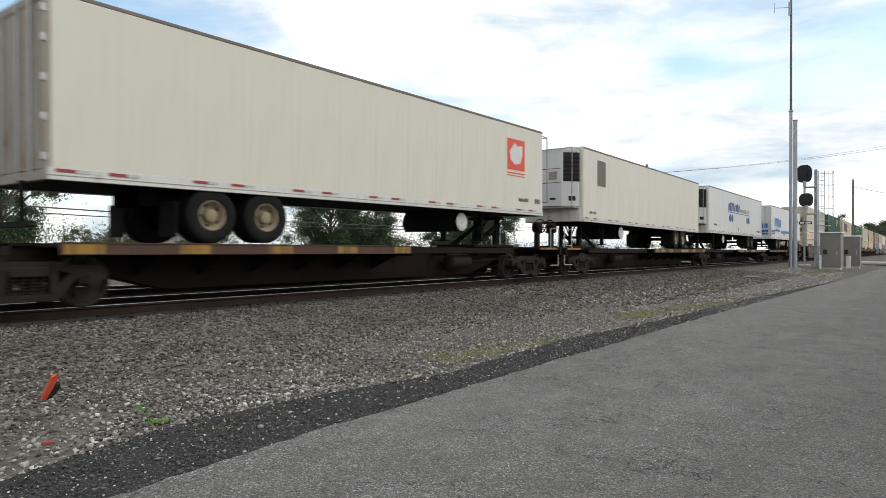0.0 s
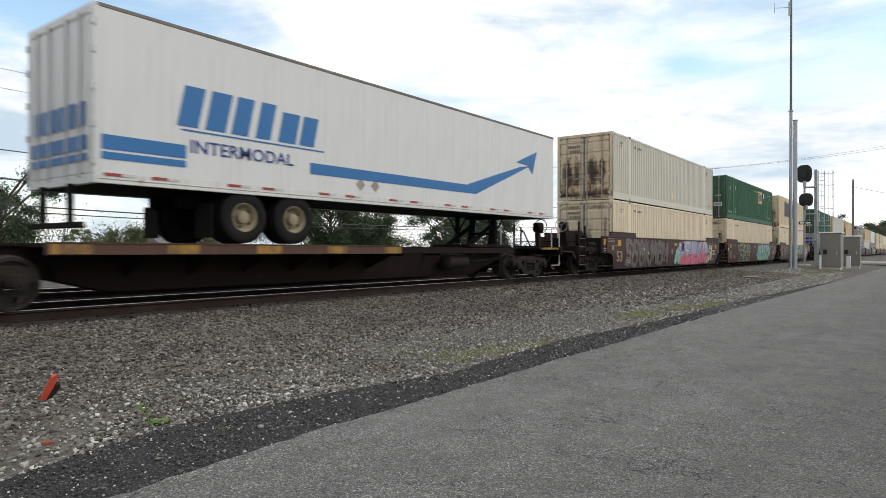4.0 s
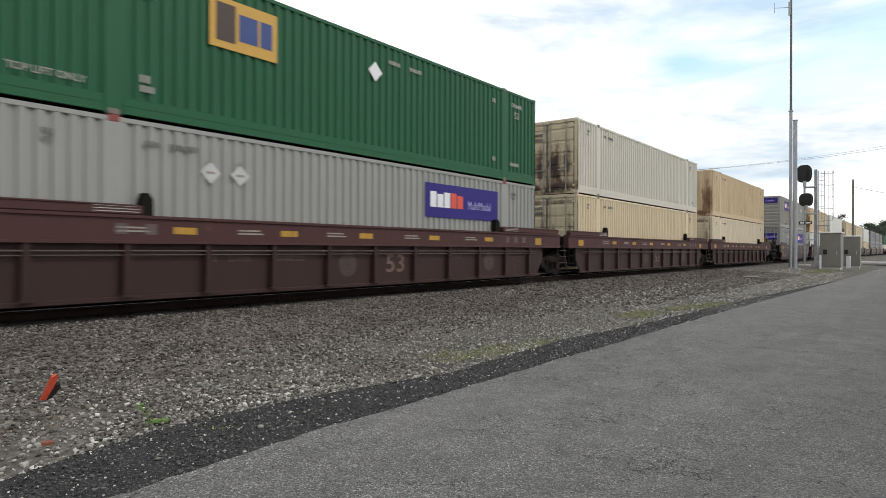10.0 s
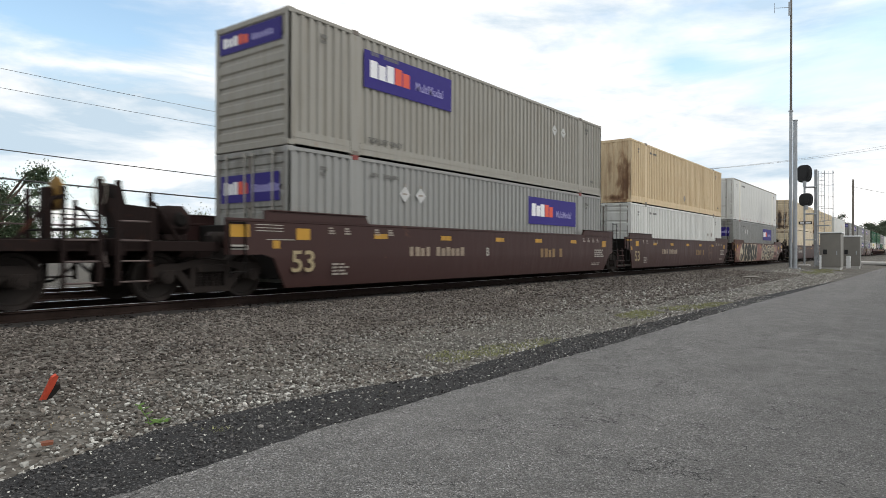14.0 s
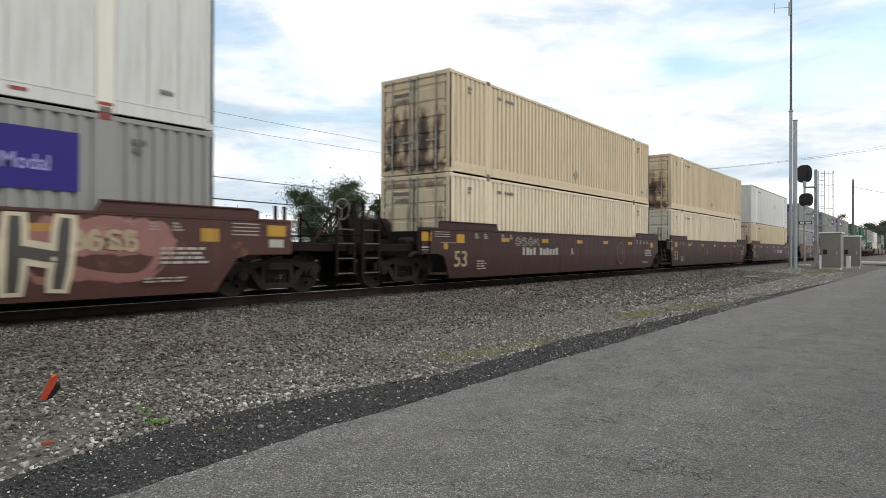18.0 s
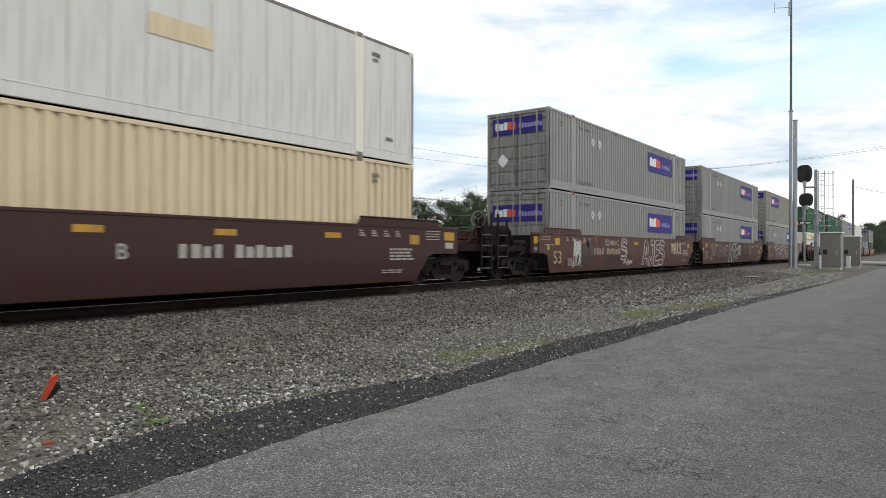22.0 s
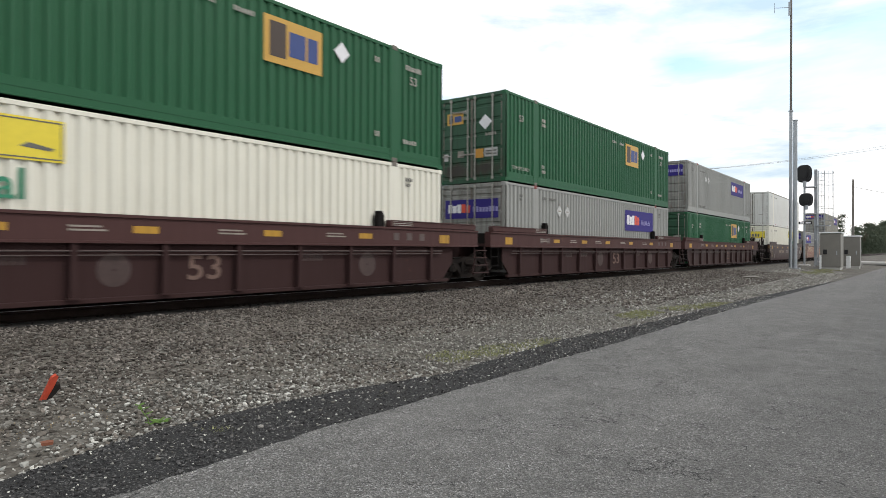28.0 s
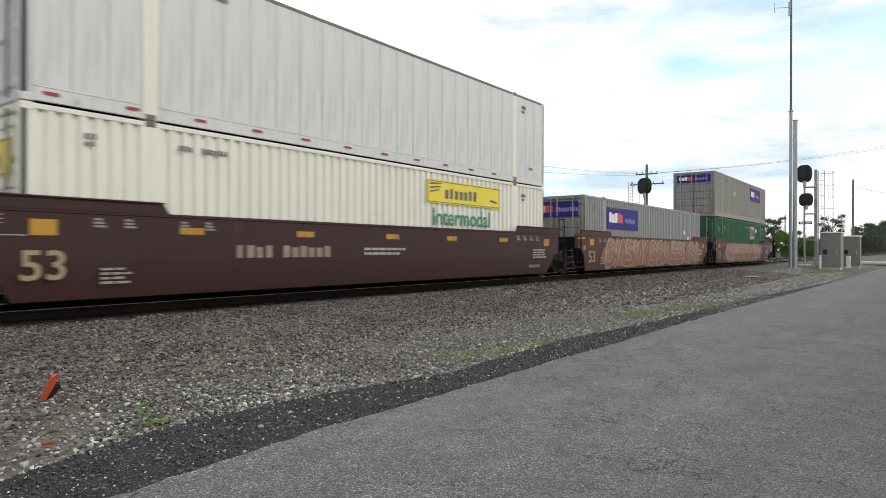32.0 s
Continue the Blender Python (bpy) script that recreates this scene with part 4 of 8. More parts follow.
def patches(ob):
    for x, z, w, h in ((2.9, 1.12, 2.6, 1.36), (5.82, 1.14, 2.2, 1.30)):
        pts = [(x, z), (x + w * .3, z - .03), (x + w * .33, z + .1), (x + w * .5, z - .05), (x + w * .7, z + .02), (x + w, z - .04), (x + w + .02, z + h), (x + w * .6, z + h - .04), (x + w * .45, z + h - .12), (x + w * .4, z + h), (x, z + h - .02)]
        sticker(ob, "paint_patch", [pts], PATCH, True, 0.010, "dark painted-over patch")


Z1, Z2 = RAIL + 0.255, RAIL + 0.255 + BOXH + 0.02
SLACK = {1: 0.15, 2: 0.10, 12: 0.08}
BQ = [82.70 + 62.505 * (i // 3) + 19.47 * (i % 3) + SLACK.get(i, 0.0) for i in range(21)]
lift_w = lambda ob: (lettering(ob, "TOP LIFT ONLY", 0.42, 0.42, 0.16, MARK, 0.010), lettering(ob, "53", 14.75, 2.05, 0.30, MARK, 0.010), lettering(ob, "53", 0.85, 2.02, 0.30, MARK, 0.010))
lift_d = lambda ob: lettering(ob, "TOP LIFT ONLY", 2.40, 0.36, 0.18, DARKMARK, 0.010)
std = dots([(2.5, 2.46, 0.10, 4), (2.95, 2.46, 0.10, 8), (14.6, 2.46, 0.10, 4), (14.62, 2.33, 0.09, 3), (0.9, 2.46, 0.10, 3), (0.9, 2.34, 0.08, 3), (15.1, 0.48, 0.09, 4)])
stdw = dots([(2.42, 2.24, 0.13, 3), (2.42, 2.08, 0.13, 3), (2.42, 0.62, 0.13, 2), (2.42, 0.46, 0.13, 3), (8.7, 2.40, 0.10, 6), (9.5, 2.40, 0.10, 7), (13.45, 2.35, 0.13, 2), (13.45, 0.55, 0.13, 2), (14.6, 2.40, 0.13, 7), (14.5, 0.50, 0.11, 7)], MARK)
rear = dots([(1.5, 2.3, 0.12, 7), (1.5, 2.1, 0.12, 6), (1.75, 0.95, 0.14, 4), (0.4, 0.9, 0.3, 1)], DARKMARK, False)
rearw = dots([(1.5, 2.3, 0.12, 7), (1.5, 2.1, 0.12, 6), (0.35, 1.5, 0.1, 6)], MARK, False)
def green_doors(ob):
    """Small plates and labels on the doors of a green container."""
    g = sticker(ob, "sign_panel", [(1.62, 1.98, 2.28, 2.36)], GOLD, False, 0.012, "small gold sign with dark marks")
    sticker(ob, "sign_mark", [(2.04, 2.04, 2.20, 2.30)], PATCH, False, 0.017, parent=g)
    sticker(ob, "sign_mark", [(1.70, 2.06, 1.98, 2.26)], NAVY, False, 0.017, parent=g)
    w = sticker(ob, "warning_label", [(0.28, 0.82, 0.78, 1.10)], PLATE, False, 0.017, "pale label on the door")
    sticker(ob, "label_line", [(0.32, 0.88, 0.72, 0.92)], DARKMARK, False, 0.021, parent=w)
    sticker(ob, "label_line", [(0.32, 0.98, 0.74, 1.02)], DARKMARK, False, 0.021, parent=w)
    sticker(ob, "warning_label", [(0.82, 0.80, 1.14, 1.10)], ORANGE_LABEL, False, 0.017, "orange label on the door")
    sticker(ob, "paper_label", [(2.24, 0.78, 2.40, 1.02)], PLATE, False, 0.017, "small pale label")
    sticker(ob, "paper_label", [(1.60, 0.86, 1.84, 1.08)], FADED, False, 0.017, "small faded label")


emp_end = [lift_w, rearw, stdw, green_doors, gold_sign(10.2, 1.60), diamonds([(12.35, 2.28)])]
emp_head = [lift_w, rearw, stdw, green_doors, gold_sign(3.72, 1.60), diamonds([(8.2, 2.1)])]
carrier = [std, purple_sign(10.15, 1.60, 3.62, 0.92), diamonds([(3.76, 2.13), (4.40, 2.13)], PLATE, 0.21), purple_sign(0.25, 1.75, 2.1, 0.62, False)]
carrier_top = [lift_d, std, purple_sign(10.15, 1.64, 3.62, 0.90), diamonds([(3.76, 2.11), (4.40, 2.11)], PLATE, 0.21), purple_sign(0.25, 2.05, 2.1, 0.62, False), diamonds([(1.9, 1.1)], None, 0.25, False)]
carrier_head = [lift_d, std, purple_sign(2.25, 1.66, 3.5, 0.90), diamonds([(12.0, 2.1), (12.7, 2.1)], PLATE, 0.19), purple_sign(0.2, 2.24, 2.2, 0.48, False)]
b_side = [std, rear, diamonds([(8.1, 0.66)], FADED, 0.2)]

LOADS = [
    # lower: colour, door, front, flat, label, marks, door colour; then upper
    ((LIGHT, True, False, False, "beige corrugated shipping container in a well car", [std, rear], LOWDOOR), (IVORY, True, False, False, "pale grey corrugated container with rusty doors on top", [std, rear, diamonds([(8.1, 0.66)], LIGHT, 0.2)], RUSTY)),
    ((LIGHT, True, False, False, "beige corrugated container with stained doors", [std, rear], LOWDOOR), (GREEN, True, False, False, "green corrugated container with a gold sign on top", emp_end, None)),
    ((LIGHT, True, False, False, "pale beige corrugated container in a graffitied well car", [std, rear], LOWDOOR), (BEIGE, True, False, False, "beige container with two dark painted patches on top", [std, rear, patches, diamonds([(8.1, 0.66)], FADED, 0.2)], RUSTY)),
    ((SILVER, True, False, False, "light grey container with a purple carrier sign", carrier, None), (GREEN, True, False, False, "green container with a gold sign and white diamond", emp_head, None)),
    ((BEIGE, True, False, False, "beige corrugated container in a ribbed well car", [std, rear], LOWDOOR), (IVORY, True, False, False, "ivory corrugated container with grimy doors on top", [std, rear], RUSTY)),
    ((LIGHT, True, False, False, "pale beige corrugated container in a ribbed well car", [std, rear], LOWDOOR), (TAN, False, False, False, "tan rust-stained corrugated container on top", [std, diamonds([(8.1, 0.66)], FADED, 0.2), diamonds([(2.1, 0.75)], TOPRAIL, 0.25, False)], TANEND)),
    ((GREY, True, False, False, "grey corrugated container with a purple sign", carrier, None), (TAUPE, False, True, False, "warm grey container with a ribbed front wall on top", carrier_head, TAUPE)),
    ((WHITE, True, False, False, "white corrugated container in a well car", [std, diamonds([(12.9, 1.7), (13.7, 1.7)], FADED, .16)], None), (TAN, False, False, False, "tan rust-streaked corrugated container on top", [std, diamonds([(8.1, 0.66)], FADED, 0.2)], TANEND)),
    ((GREY, True, False, False, "grey container with a purple sign in a graffitied car", carrier, None), (WHITE, True, False, True, "white smooth-sided container on top", [std, reds(0.12)], None)),
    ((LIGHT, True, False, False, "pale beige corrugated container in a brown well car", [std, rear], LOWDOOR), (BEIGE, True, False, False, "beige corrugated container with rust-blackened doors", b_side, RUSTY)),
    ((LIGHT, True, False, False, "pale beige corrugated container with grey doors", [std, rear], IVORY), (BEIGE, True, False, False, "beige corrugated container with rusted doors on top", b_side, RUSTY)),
    ((BEIGE, True, False, False, "tan corrugated container in a brown well car", [std, rear], LOWDOOR), (WHITE, False, False, True, "white smooth-sided container with a plain end on top", [std, lambda ob: sticker(ob, "paint_patch", [(9.05, 1.50, 10.30, 1.88)], BEIGE, True, 0.010, "beige painted patch"), dots([(1.9, 1.6, 0.2, 1), (1.9, 1.9, 0.2, 1), (1.9, 2.2, 0.2, 1)], NAVY, False)], WHITE)),
    ((GREY, True, False, False, "grey container with a purple carrier sign in a well car", carrier, None), (GREY, True, False, False, "grey container with a purple carrier sign on top", carrier_top, None)),
    ((SILVER, True, False, False, "light grey container with a purple carrier sign", carrier, None), (GREY, True, False, False, "grey corrugated container with purple signs on top", carrier_top, None)),
    ((GREY, True, False, False, "grey container with purple signs in a graffitied car", carrier, None), (TAUPE, False, True, False, "warm grey container with a dirty ribbed front wall", carrier_head, TAUPE)),
    ((OFFWHITE, True, False, False, "white container with a yellow sign and green word", [std, bee_sign(2.85, 2.02, 3.64, 0.64)], None), (GREEN, True, False, False, "green corrugated container with a gold sign on top", emp_end, None)),
    ((SILVER, True, False, False, "light grey container with a purple sign", carrier, None), (GREEN, True, False, False, "green container with white placards on its doors", emp_end + [diamonds([(0.75, 1.95)], None, 0.25, False)], None)),
    ((GREEN, True, False, False, "green corrugated container in a ribbed well car", emp_end, None), (SILVER, True, False, False, "light grey container with a purple sign on top", carrier_top, None)),
    ((OFFWHITE, True, False, False, "off-white container with a yellow sign and green word", [std, bee_sign(9.6, 1.98, 3.66, 0.64), bee_sign(0.3, 1.8, 2.0, 0.6, False, False)], None), (WHITE, True, False, True, "white smooth-sided container with barred doors on top", [std, reds(0.12), dots([(1.4, 2.45, .12, 7)], DARKMARK, False)], None)),
    ((GREY, True, False, False, "lone grey container with a purple carrier sign", [std, purple_sign(2.25, 1.62, 3.6, 0.92), diamonds([(13.0, 1.7), (13.7, 1.4)], None, .16), purple_sign(0.25, 2.05, 2.1, 0.62, False)], None), None),
    ((GREEN, True, False, False, "green corrugated container in the last well car", emp_end, None), (TAUPE, True, False, False, "grey container with purple signs at the train's end", [std, purple_sign(10.3, 1.65, 3.7, 0.95), diamonds([(5.3, 1.8)], None, .16), purple_sign(0.25, 2.2, 2.1, 0.5, False)], None)),
]
for q, pair in zip(BQ, LOADS):
    for z, spec in zip((Z1, Z2), pair):
        if spec:
            c, door, front, flat, label, deco, dc = spec
            container(q, z, c, door, front, flat, label, deco, doorcol=dc)

# ---- the train: trucks and cars ----
def spray(name, rgb):
    return plain(name, rgb, 0.6, 0, 0.35, 5, 0.0)


S_PINK, S_BLUE, S_WHITE, S_MINT = spray("pink_spray", (0.50, 0.13, 0.19)), spray("lavender_spray", (0.26, 0.26, 0.36)), spray("white_spray", (0.50, 0.50, 0.48)), spray("mint_spray", (0.20, 0.42, 0.36))
S_TEAL, S_BLACK, S_GREEN, S_RED = spray("teal_spray", (0.20, 0.37, 0.36)), spray("black_spray", (0.018, 0.018, 0.018)), spray("dark_green_spray", (0.02, 0.085, 0.055)), spray("red_spray", (0.40, 0.10, 0.09))
S_SAND, S_SOOT, S_CREAM = spray("sand_spray", (0.34, 0.27, 0.17)), spray("soot_spray", (0.05, 0.045, 0.04)), spray("cream_spray", (0.50, 0.44, 0.32))
S_SMOKE = spray("smoky_spray", (0.075, 0.070, 0.070))


SPIN = []        # wheelsets that roll


def wheelset_mesh(r):
    m = M().cyl((0, -0.95, 0), (0, 0.95, 0), 0.08, n=12)
    for s in (-1, 1):
        prof = [(0.10, 0.07), (r * 0.45, 0.05), (r * 0.80, 0.02), (r * 0.84, -0.02), (r - 0.01, -0.02), (r, 0.0), (r + 0.002, 0.09), (r + 0.026, 0.115), (r + 0.02, 0.13), (r * 0.84, 0.13), (r * 0.8, 0.10), (r * 0.45, 0.09), (0.10, 0.12)]
        m.lathe([(a, -o if s > 0 else o) for a, o in prof], (0, s * 0.80, 0), 32)
        for k in range(3):
            a = k * 2.0944
            m.box(math.cos(a) * r * 0.6 - 0.03, math.cos(a) * r * 0.6 + 0.03, s * 0.80 - 0.05, s * 0.80 + 0.05, math.sin(a) * r * 0.6 - 0.03, math.sin(a) * r * 0.6 + 0.03)
    return m


def side_frame_mesh():
    m = M()
    top = [(-1.16, 0.46), (-1.16, 0.62), (-0.98, 0.70), (-0.62, 0.70), (-0.40, 0.76), (0.40, 0.76), (0.62, 0.70), (0.98, 0.70), (1.16, 0.62), (1.16, 0.46), (1.02, 0.46), (0.98, 0.56), (0.62, 0.56), (0.44, 0.62), (-0.44, 0.62), (-0.62, 0.56), (-0.98, 0.56), (-1.02, 0.46)]
    m.prism(top, "y", -0.08, 0.08)
    m.prism([(-0.78, 0.60), (-0.62, 0.60), (-0.30, 0.26), (0.30, 0.26), (0.62, 0.60), (0.78, 0.60), (0.42, 0.15), (-0.42, 0.15)], "y", -0.10, 0.06)
    for s in (-1, 1):
        m.prism([(s * 0.30, 0.24), (s * 0.42, 0.26), (s * 0.40, 0.66), (s * 0.30, 0.66)], "y", -0.07, 0.07)
        m.box(s * 0.89 - 0.17, s * 0.89 + 0.17, -0.11, 0.09, 0.36, 0.60, 0.03)
    m.box(-0.28, 0.28, -0.06, 0.10, 0.52, 0.68, 0.02)
    return m


def springs_mesh():
    m = M()
    for x in (-0.20, -0.07, 0.07, 0.20):
        for k in range(5):
            m.cyl((x, -0.02, 0.27 + k * 0.05), (x, -0.02, 0.295 + k * 0.05), 0.058, n=10)
        m.cyl((x, -0.02, 0.26), (x, -0.02, 0.53), 0.035, n=8)
    return m


def truck(car, x, r=0.455, spread_=0.91):
    t = part("truck", shared("bolster", lambda: M().box(-0.20, 0.20, -1.0, 1.0, 0.46, 0.74, 0.03).cyl((0, 0, 0.7), (0, 0, 0.86), 0.3, n=16)), TRUCKM, car, "dusty cast-steel wheel truck", at=pose(x, 0, 0))
    for s in (-1, 1):
        f = part("side_frame", shared("side_frame", side_frame_mesh), TRUCKM, t, at=pose(0, s * 1.02, 0) @ Matrix.Diagonal((1, -s * -1 if s < 0 else -1, 1, 1)))
        part("springs", shared("springs", springs_mesh), TRUCKM, t, at=pose(0, s * 1.0, 0), kind="stuff")
        for k in (-1, 1):
            part("bearing_cap", shared("bearing_cap", lambda: M().cyl((0, -0.09, 0), (0, 0.09, 0), 0.115, n=16).cyl((0, -0.115, 0), (0, 0.115, 0), 0.06, n=8)), TRUCKM, t, at=pose(k * spread_, s * 1.10, 0.455))
    for k in (-1, 1):
        w = part("wheelset", shared(("wheelset", r), lambda: wheelset_mesh(r)), WHEELM, t, "worn steel wheelset")
        w.location = (k * spread_, 0, r)
        SPIN.append((w, k * spread_, r))
    return t


HALF = 1.525


def tilted_side(top, mid, low, z_fold, inset, ends=(0.9, 0.9)):
    """Smooth car side: upright above the fold, leaning in below it; outline x at top, fold and bottom."""
    m = M()
    (a0, a1), (b0, b1), (c0, c1) = top, mid, low
    z0, z2 = 0.17, 1.54
    zl, zr = ends
    k = 10
    for y in (-HALF, -HALF + 0.05):
        m.v += [(a0, y, z2), (a1, y, z2), (a1, y, zr), (b1 + 0.25, y, zr), (b1, y, z_fold), (b0, y, z_fold), (b0 - 0.25, y, zl), (a0, y, zl), (c0, y + inset, z0), (c1, y + inset, z0)]
    m.f = [(0, 1, 2, 3, 4, 5, 6, 7), (5, 4, 9, 8), (10, 17, 16, 15, 14, 13, 12, 11), (15, 18, 19, 14)]
    ring = [0, 1, 2, 3, 4, 9, 8, 5, 6, 7]
    m.f += [(p, q_, q_ + k, p + k) for p, q_ in zip(ring, ring[1:] + ring[:1])]
    m.m = [0] * len(m.f)
    return m


def bars53(car, x, z, size=0.66, mat=None):
    lettering(car, "53", x, z, size, mat or NUMBER, HALF + 0.006, "stencilled number 53", 1.08)


def smark(car, rects, mat, off=0.004, name="stencil_bar"):
    m = M()
    for r in rects:
        pts = r if isinstance(r[0], tuple) else [(r[0], r[1]), (r[2], r[1]), (r[2], r[3]), (r[0], r[3])]
        m.prism(pts, "y", -HALF - off, -HALF - off + 0.003)
    return part(name, m, mat, car, kind="stuff" if len(rects) > 1 else "")


def small_text(car, x, z, w, rows, h=0.05, seed=0):
    rng = random.Random(seed)
    rects = []
    for i in range(rows):
        a = x
        while a < x + w * rng.uniform(0.7, 1.0):
            b = a + rng.uniform(0.08, 0.24)
            rects.append((a, z - i * h * 1.8, b, z - i * h * 1.8 + h))
            a = b + 0.04
    smark(car, rects, MARK if seed % 3 else FADED)


def ladder(car, x, z0=0.55, z1=1.95, w=0.42, y=-HALF + 0.02, name="ladder"):
    m = M()
    for dx in (0, w):
        m.cyl((x + dx, y, z0), (x + dx, y, z1), 0.018, n=6)
    n = max(2, int((z1 - z0) / 0.36))
    for i in range(n + 1):
        zz = z0 + 0.03 + (z1 - z0 - 0.06) * i / n
        m.cyl((x, y, zz), (x + w, y, zz), 0.014, n=6)
    part(name, m, BLACKS, car)


def joint_steps(car, x):
    """Splayed steps that hang between two cars over the shared truck."""
    y = -HALF + 0.06
    m = M()
    for s in (-1, 1):
        m.tube([(x + s * 0.26, y, 1.06), (x + s * 0.27, y - 0.03, 0.72), (x + s * 0.40, y - 0.05, 0.30), (x + s * 0.36, y - 0.05, 0.24)], 0.026)
    for z, w in ((0.95, 0.26), (0.74, 0.27), (0.52, 0.33), (0.30, 0.40)):
        m.box(x - w, x + w, y - 0.10, y + 0.02, z - 0.016, z + 0.016)
    part("joint_steps", m, BROWN2, car, "worn steel steps at the car joint")


def end_platform(car, x, d, paint_, gear=False, disc=False):
    """Platform, coupler, side ladders and, where gear is set, the brake stand beyond the well; d=-1 near end, +1 far end."""
    X = lambda a, b: (x + d * a, x + d * b) if d > 0 else (x + d * b, x + d * a)
    at = pose(x, 0, 0)
    part("end_platform", M().box(*X(0.3, 2.75), -0.42, 0.42, 0.72, 1.05, 0.02).box(*X(0.9, 2.7), -1.30, 1.30, 0.97, 1.06, 0.01), SPINE, car)
    part("end_sill", M().box(*X(2.52, 2.75), -1.40, 1.40, 0.84, 1.14, 0.02), SPINE, car)
    for s in (-1, 1):
        part("platform_sill", shared(("platform_sill", d, s), lambda: M().box(min(d * 0.7, d * 2.52), max(d * 0.7, d * 2.52), s * 1.30 - 0.04, s * 1.30 + 0.04, 0.92, 1.10, 0.01)), SPINE, car, at=at)
    part("coupler", M().box(*X(2.6, 3.35), -0.10, 0.10, 0.74, 0.96, 0.02).box(*X(3.30, 3.68), -0.17, 0.17, 0.66, 1.02, 0.05), TRUCKM, car)
    for s in (-1, 1):
        lad = part("side_ladder", shared(("ladder_stiles", d, s), lambda: M().box(d * 2.66 - 0.045, d * 2.66 + 0.045, s * 1.42 - 0.025, s * 1.42 + 0.025, 0.36, 2.08, 0.006)), SPINE, car, "square steel ladder posts on the platform corner", at=at)
        part("stile", shared(("ladder_stile", d, s), lambda: M().box(d * 2.12 - 0.035, d * 2.12 + 0.035, s * 1.42 - 0.025, s * 1.42 + 0.025, 0.36, 1.92, 0.006)), SPINE, lad)
        for z in (0.42, 0.76, 1.10, 1.42):
            part("rung", shared(("rung", d, s, z), lambda: M().cyl((d * 2.12, s * 1.43, z), (d * 2.66, s * 1.43, z), 0.017, n=6)), DULLPIPE, lad)
        part("brace", shared(("ladder_brace", d, s), lambda: M().tube([(d * 2.12, s * 1.40, 1.78), (d * 2.0, s * 1.36, 1.72), (d * 1.50, s * 1.30, 1.08)], 0.036)), SPINE, lad)
    part("hand_rail", shared(("hand_rail", d), lambda: M().cyl((d * 2.66, -1.40, 1.30), (d * 2.66, 1.40, 1.30), 0.018, n=6)), BLACKS, car, at=at)
    part("air_hose", shared(("air_hose", d), lambda: M().tube([(d * 2.7, -0.3, 0.85), (d * 2.95, -0.32, 0.6), (d * 3.2, -0.28, 0.42), (d * 3.5, -0.2, 0.40), (d * 3.7, -0.15, 0.5)], 0.022)), RUBBER, car, at=at)
    part("uncoupling_lever", shared(("uncoupling_lever", d), lambda: M().tube([(d * 2.80, -1.36, 0.66), (d * 2.82, -1.25, 0.90), (d * 2.84, -0.3, 0.96), (d * 2.95, -0.15, 0.80)], 0.016)), DULLPIPE, car, at=at)
    part("walkway", shared(("walkway", d), lambda: M().box(min(d * 1.0, d * 2.5), max(d * 1.0, d * 2.5), -1.22, -0.62, 1.06, 1.10, 0.005)), BLACKS, car, at=at)
    for k in range(8):
        part("walkway_bar", shared(("walkway_bar", d), lambda: M().box(-0.02, 0.02, -1.22, -0.62, 1.10, 1.125)), TRUCKM, car, at=pose(x + d * (1.12 + 0.18 * k), 0, 0))
    for k in range(6):
        part("pipe", shared(("end_pipe", d, k), lambda: M().tube([(d * (0.2 + 0.3 * k), -1.1 + 0.1 * k, 0.95), (d * (0.5 + 0.3 * k), -1.2 + 0.15 * k, 0.75), (d * (0.9 + 0.25 * k), -1.0 + 0.2 * k, 0.80)], 0.022)), TRUCKM, car, at=at)
    if disc:
        part("brake_wheel", shared(("brake_disc", d), lambda: M().lathe([(0.001, -0.02), (0.10, -0.03), (0.24, 0.0), (0.28, 0.02), (0.28, 0.05), (0.10, 0.04), (0.001, 0.04)], (d * 2.30, -0.62, 1.86), 24, axis="x")), WORNYELLOW, car, "yellow-orange brake hand wheel", at=at)
        part("brake_post", shared(("disc_post", d), lambda: M().box(min(d * 2.12, d * 2.26), max(d * 2.12, d * 2.26), -0.72, -0.52, 1.06, 1.95, 0.02)), SPINE, car, at=at)
    if not gear:
        return
    stand = part("brake_stand", shared(("brake_stand", d), lambda: M().prism([(d * 1.62, 1.06), (d * 2.42, 1.06), (d * 2.46, 1.52), (d * 2.52, 1.62), (d * 2.56, 2.02), (d * 2.30, 2.06), (d * 2.22, 1.74), (d * 1.66, 1.70)], "y", -0.80, -0.52)), SPINE, car, "dark steel hand brake stand", at=at)
    part("brake_housing", shared(("brake_housing", d), lambda: M().lathe([(0.001, -0.06), (0.13, -0.06), (0.17, 0.0), (0.17, 0.10), (0.10, 0.14), (0.001, 0.14)], (d * 2.50, -0.66, 1.92), 16, axis="x")), BLACKS, stand)
    part("brake_wheel", shared(("brake_ring", d), lambda: M().lathe([(0.25, 0.0), (0.27, 0.012), (0.25, 0.024), (0.235, 0.012), (0.25, 0.0)], (d * 2.62, -0.66, 1.94), 24, axis="x")), GRIME, stand, "thin dirty brake wheel")
    for a in (0.5, 2.6, 4.7):
        part("spoke", shared(("brake_spoke", d, a), lambda: M().cyl((d * 2.61, -0.66, 1.94), (d * 2.625, -0.66 + 0.25 * math.cos(a), 1.94 + 0.25 * math.sin(a)), 0.012, n=5)), GRIME, stand)
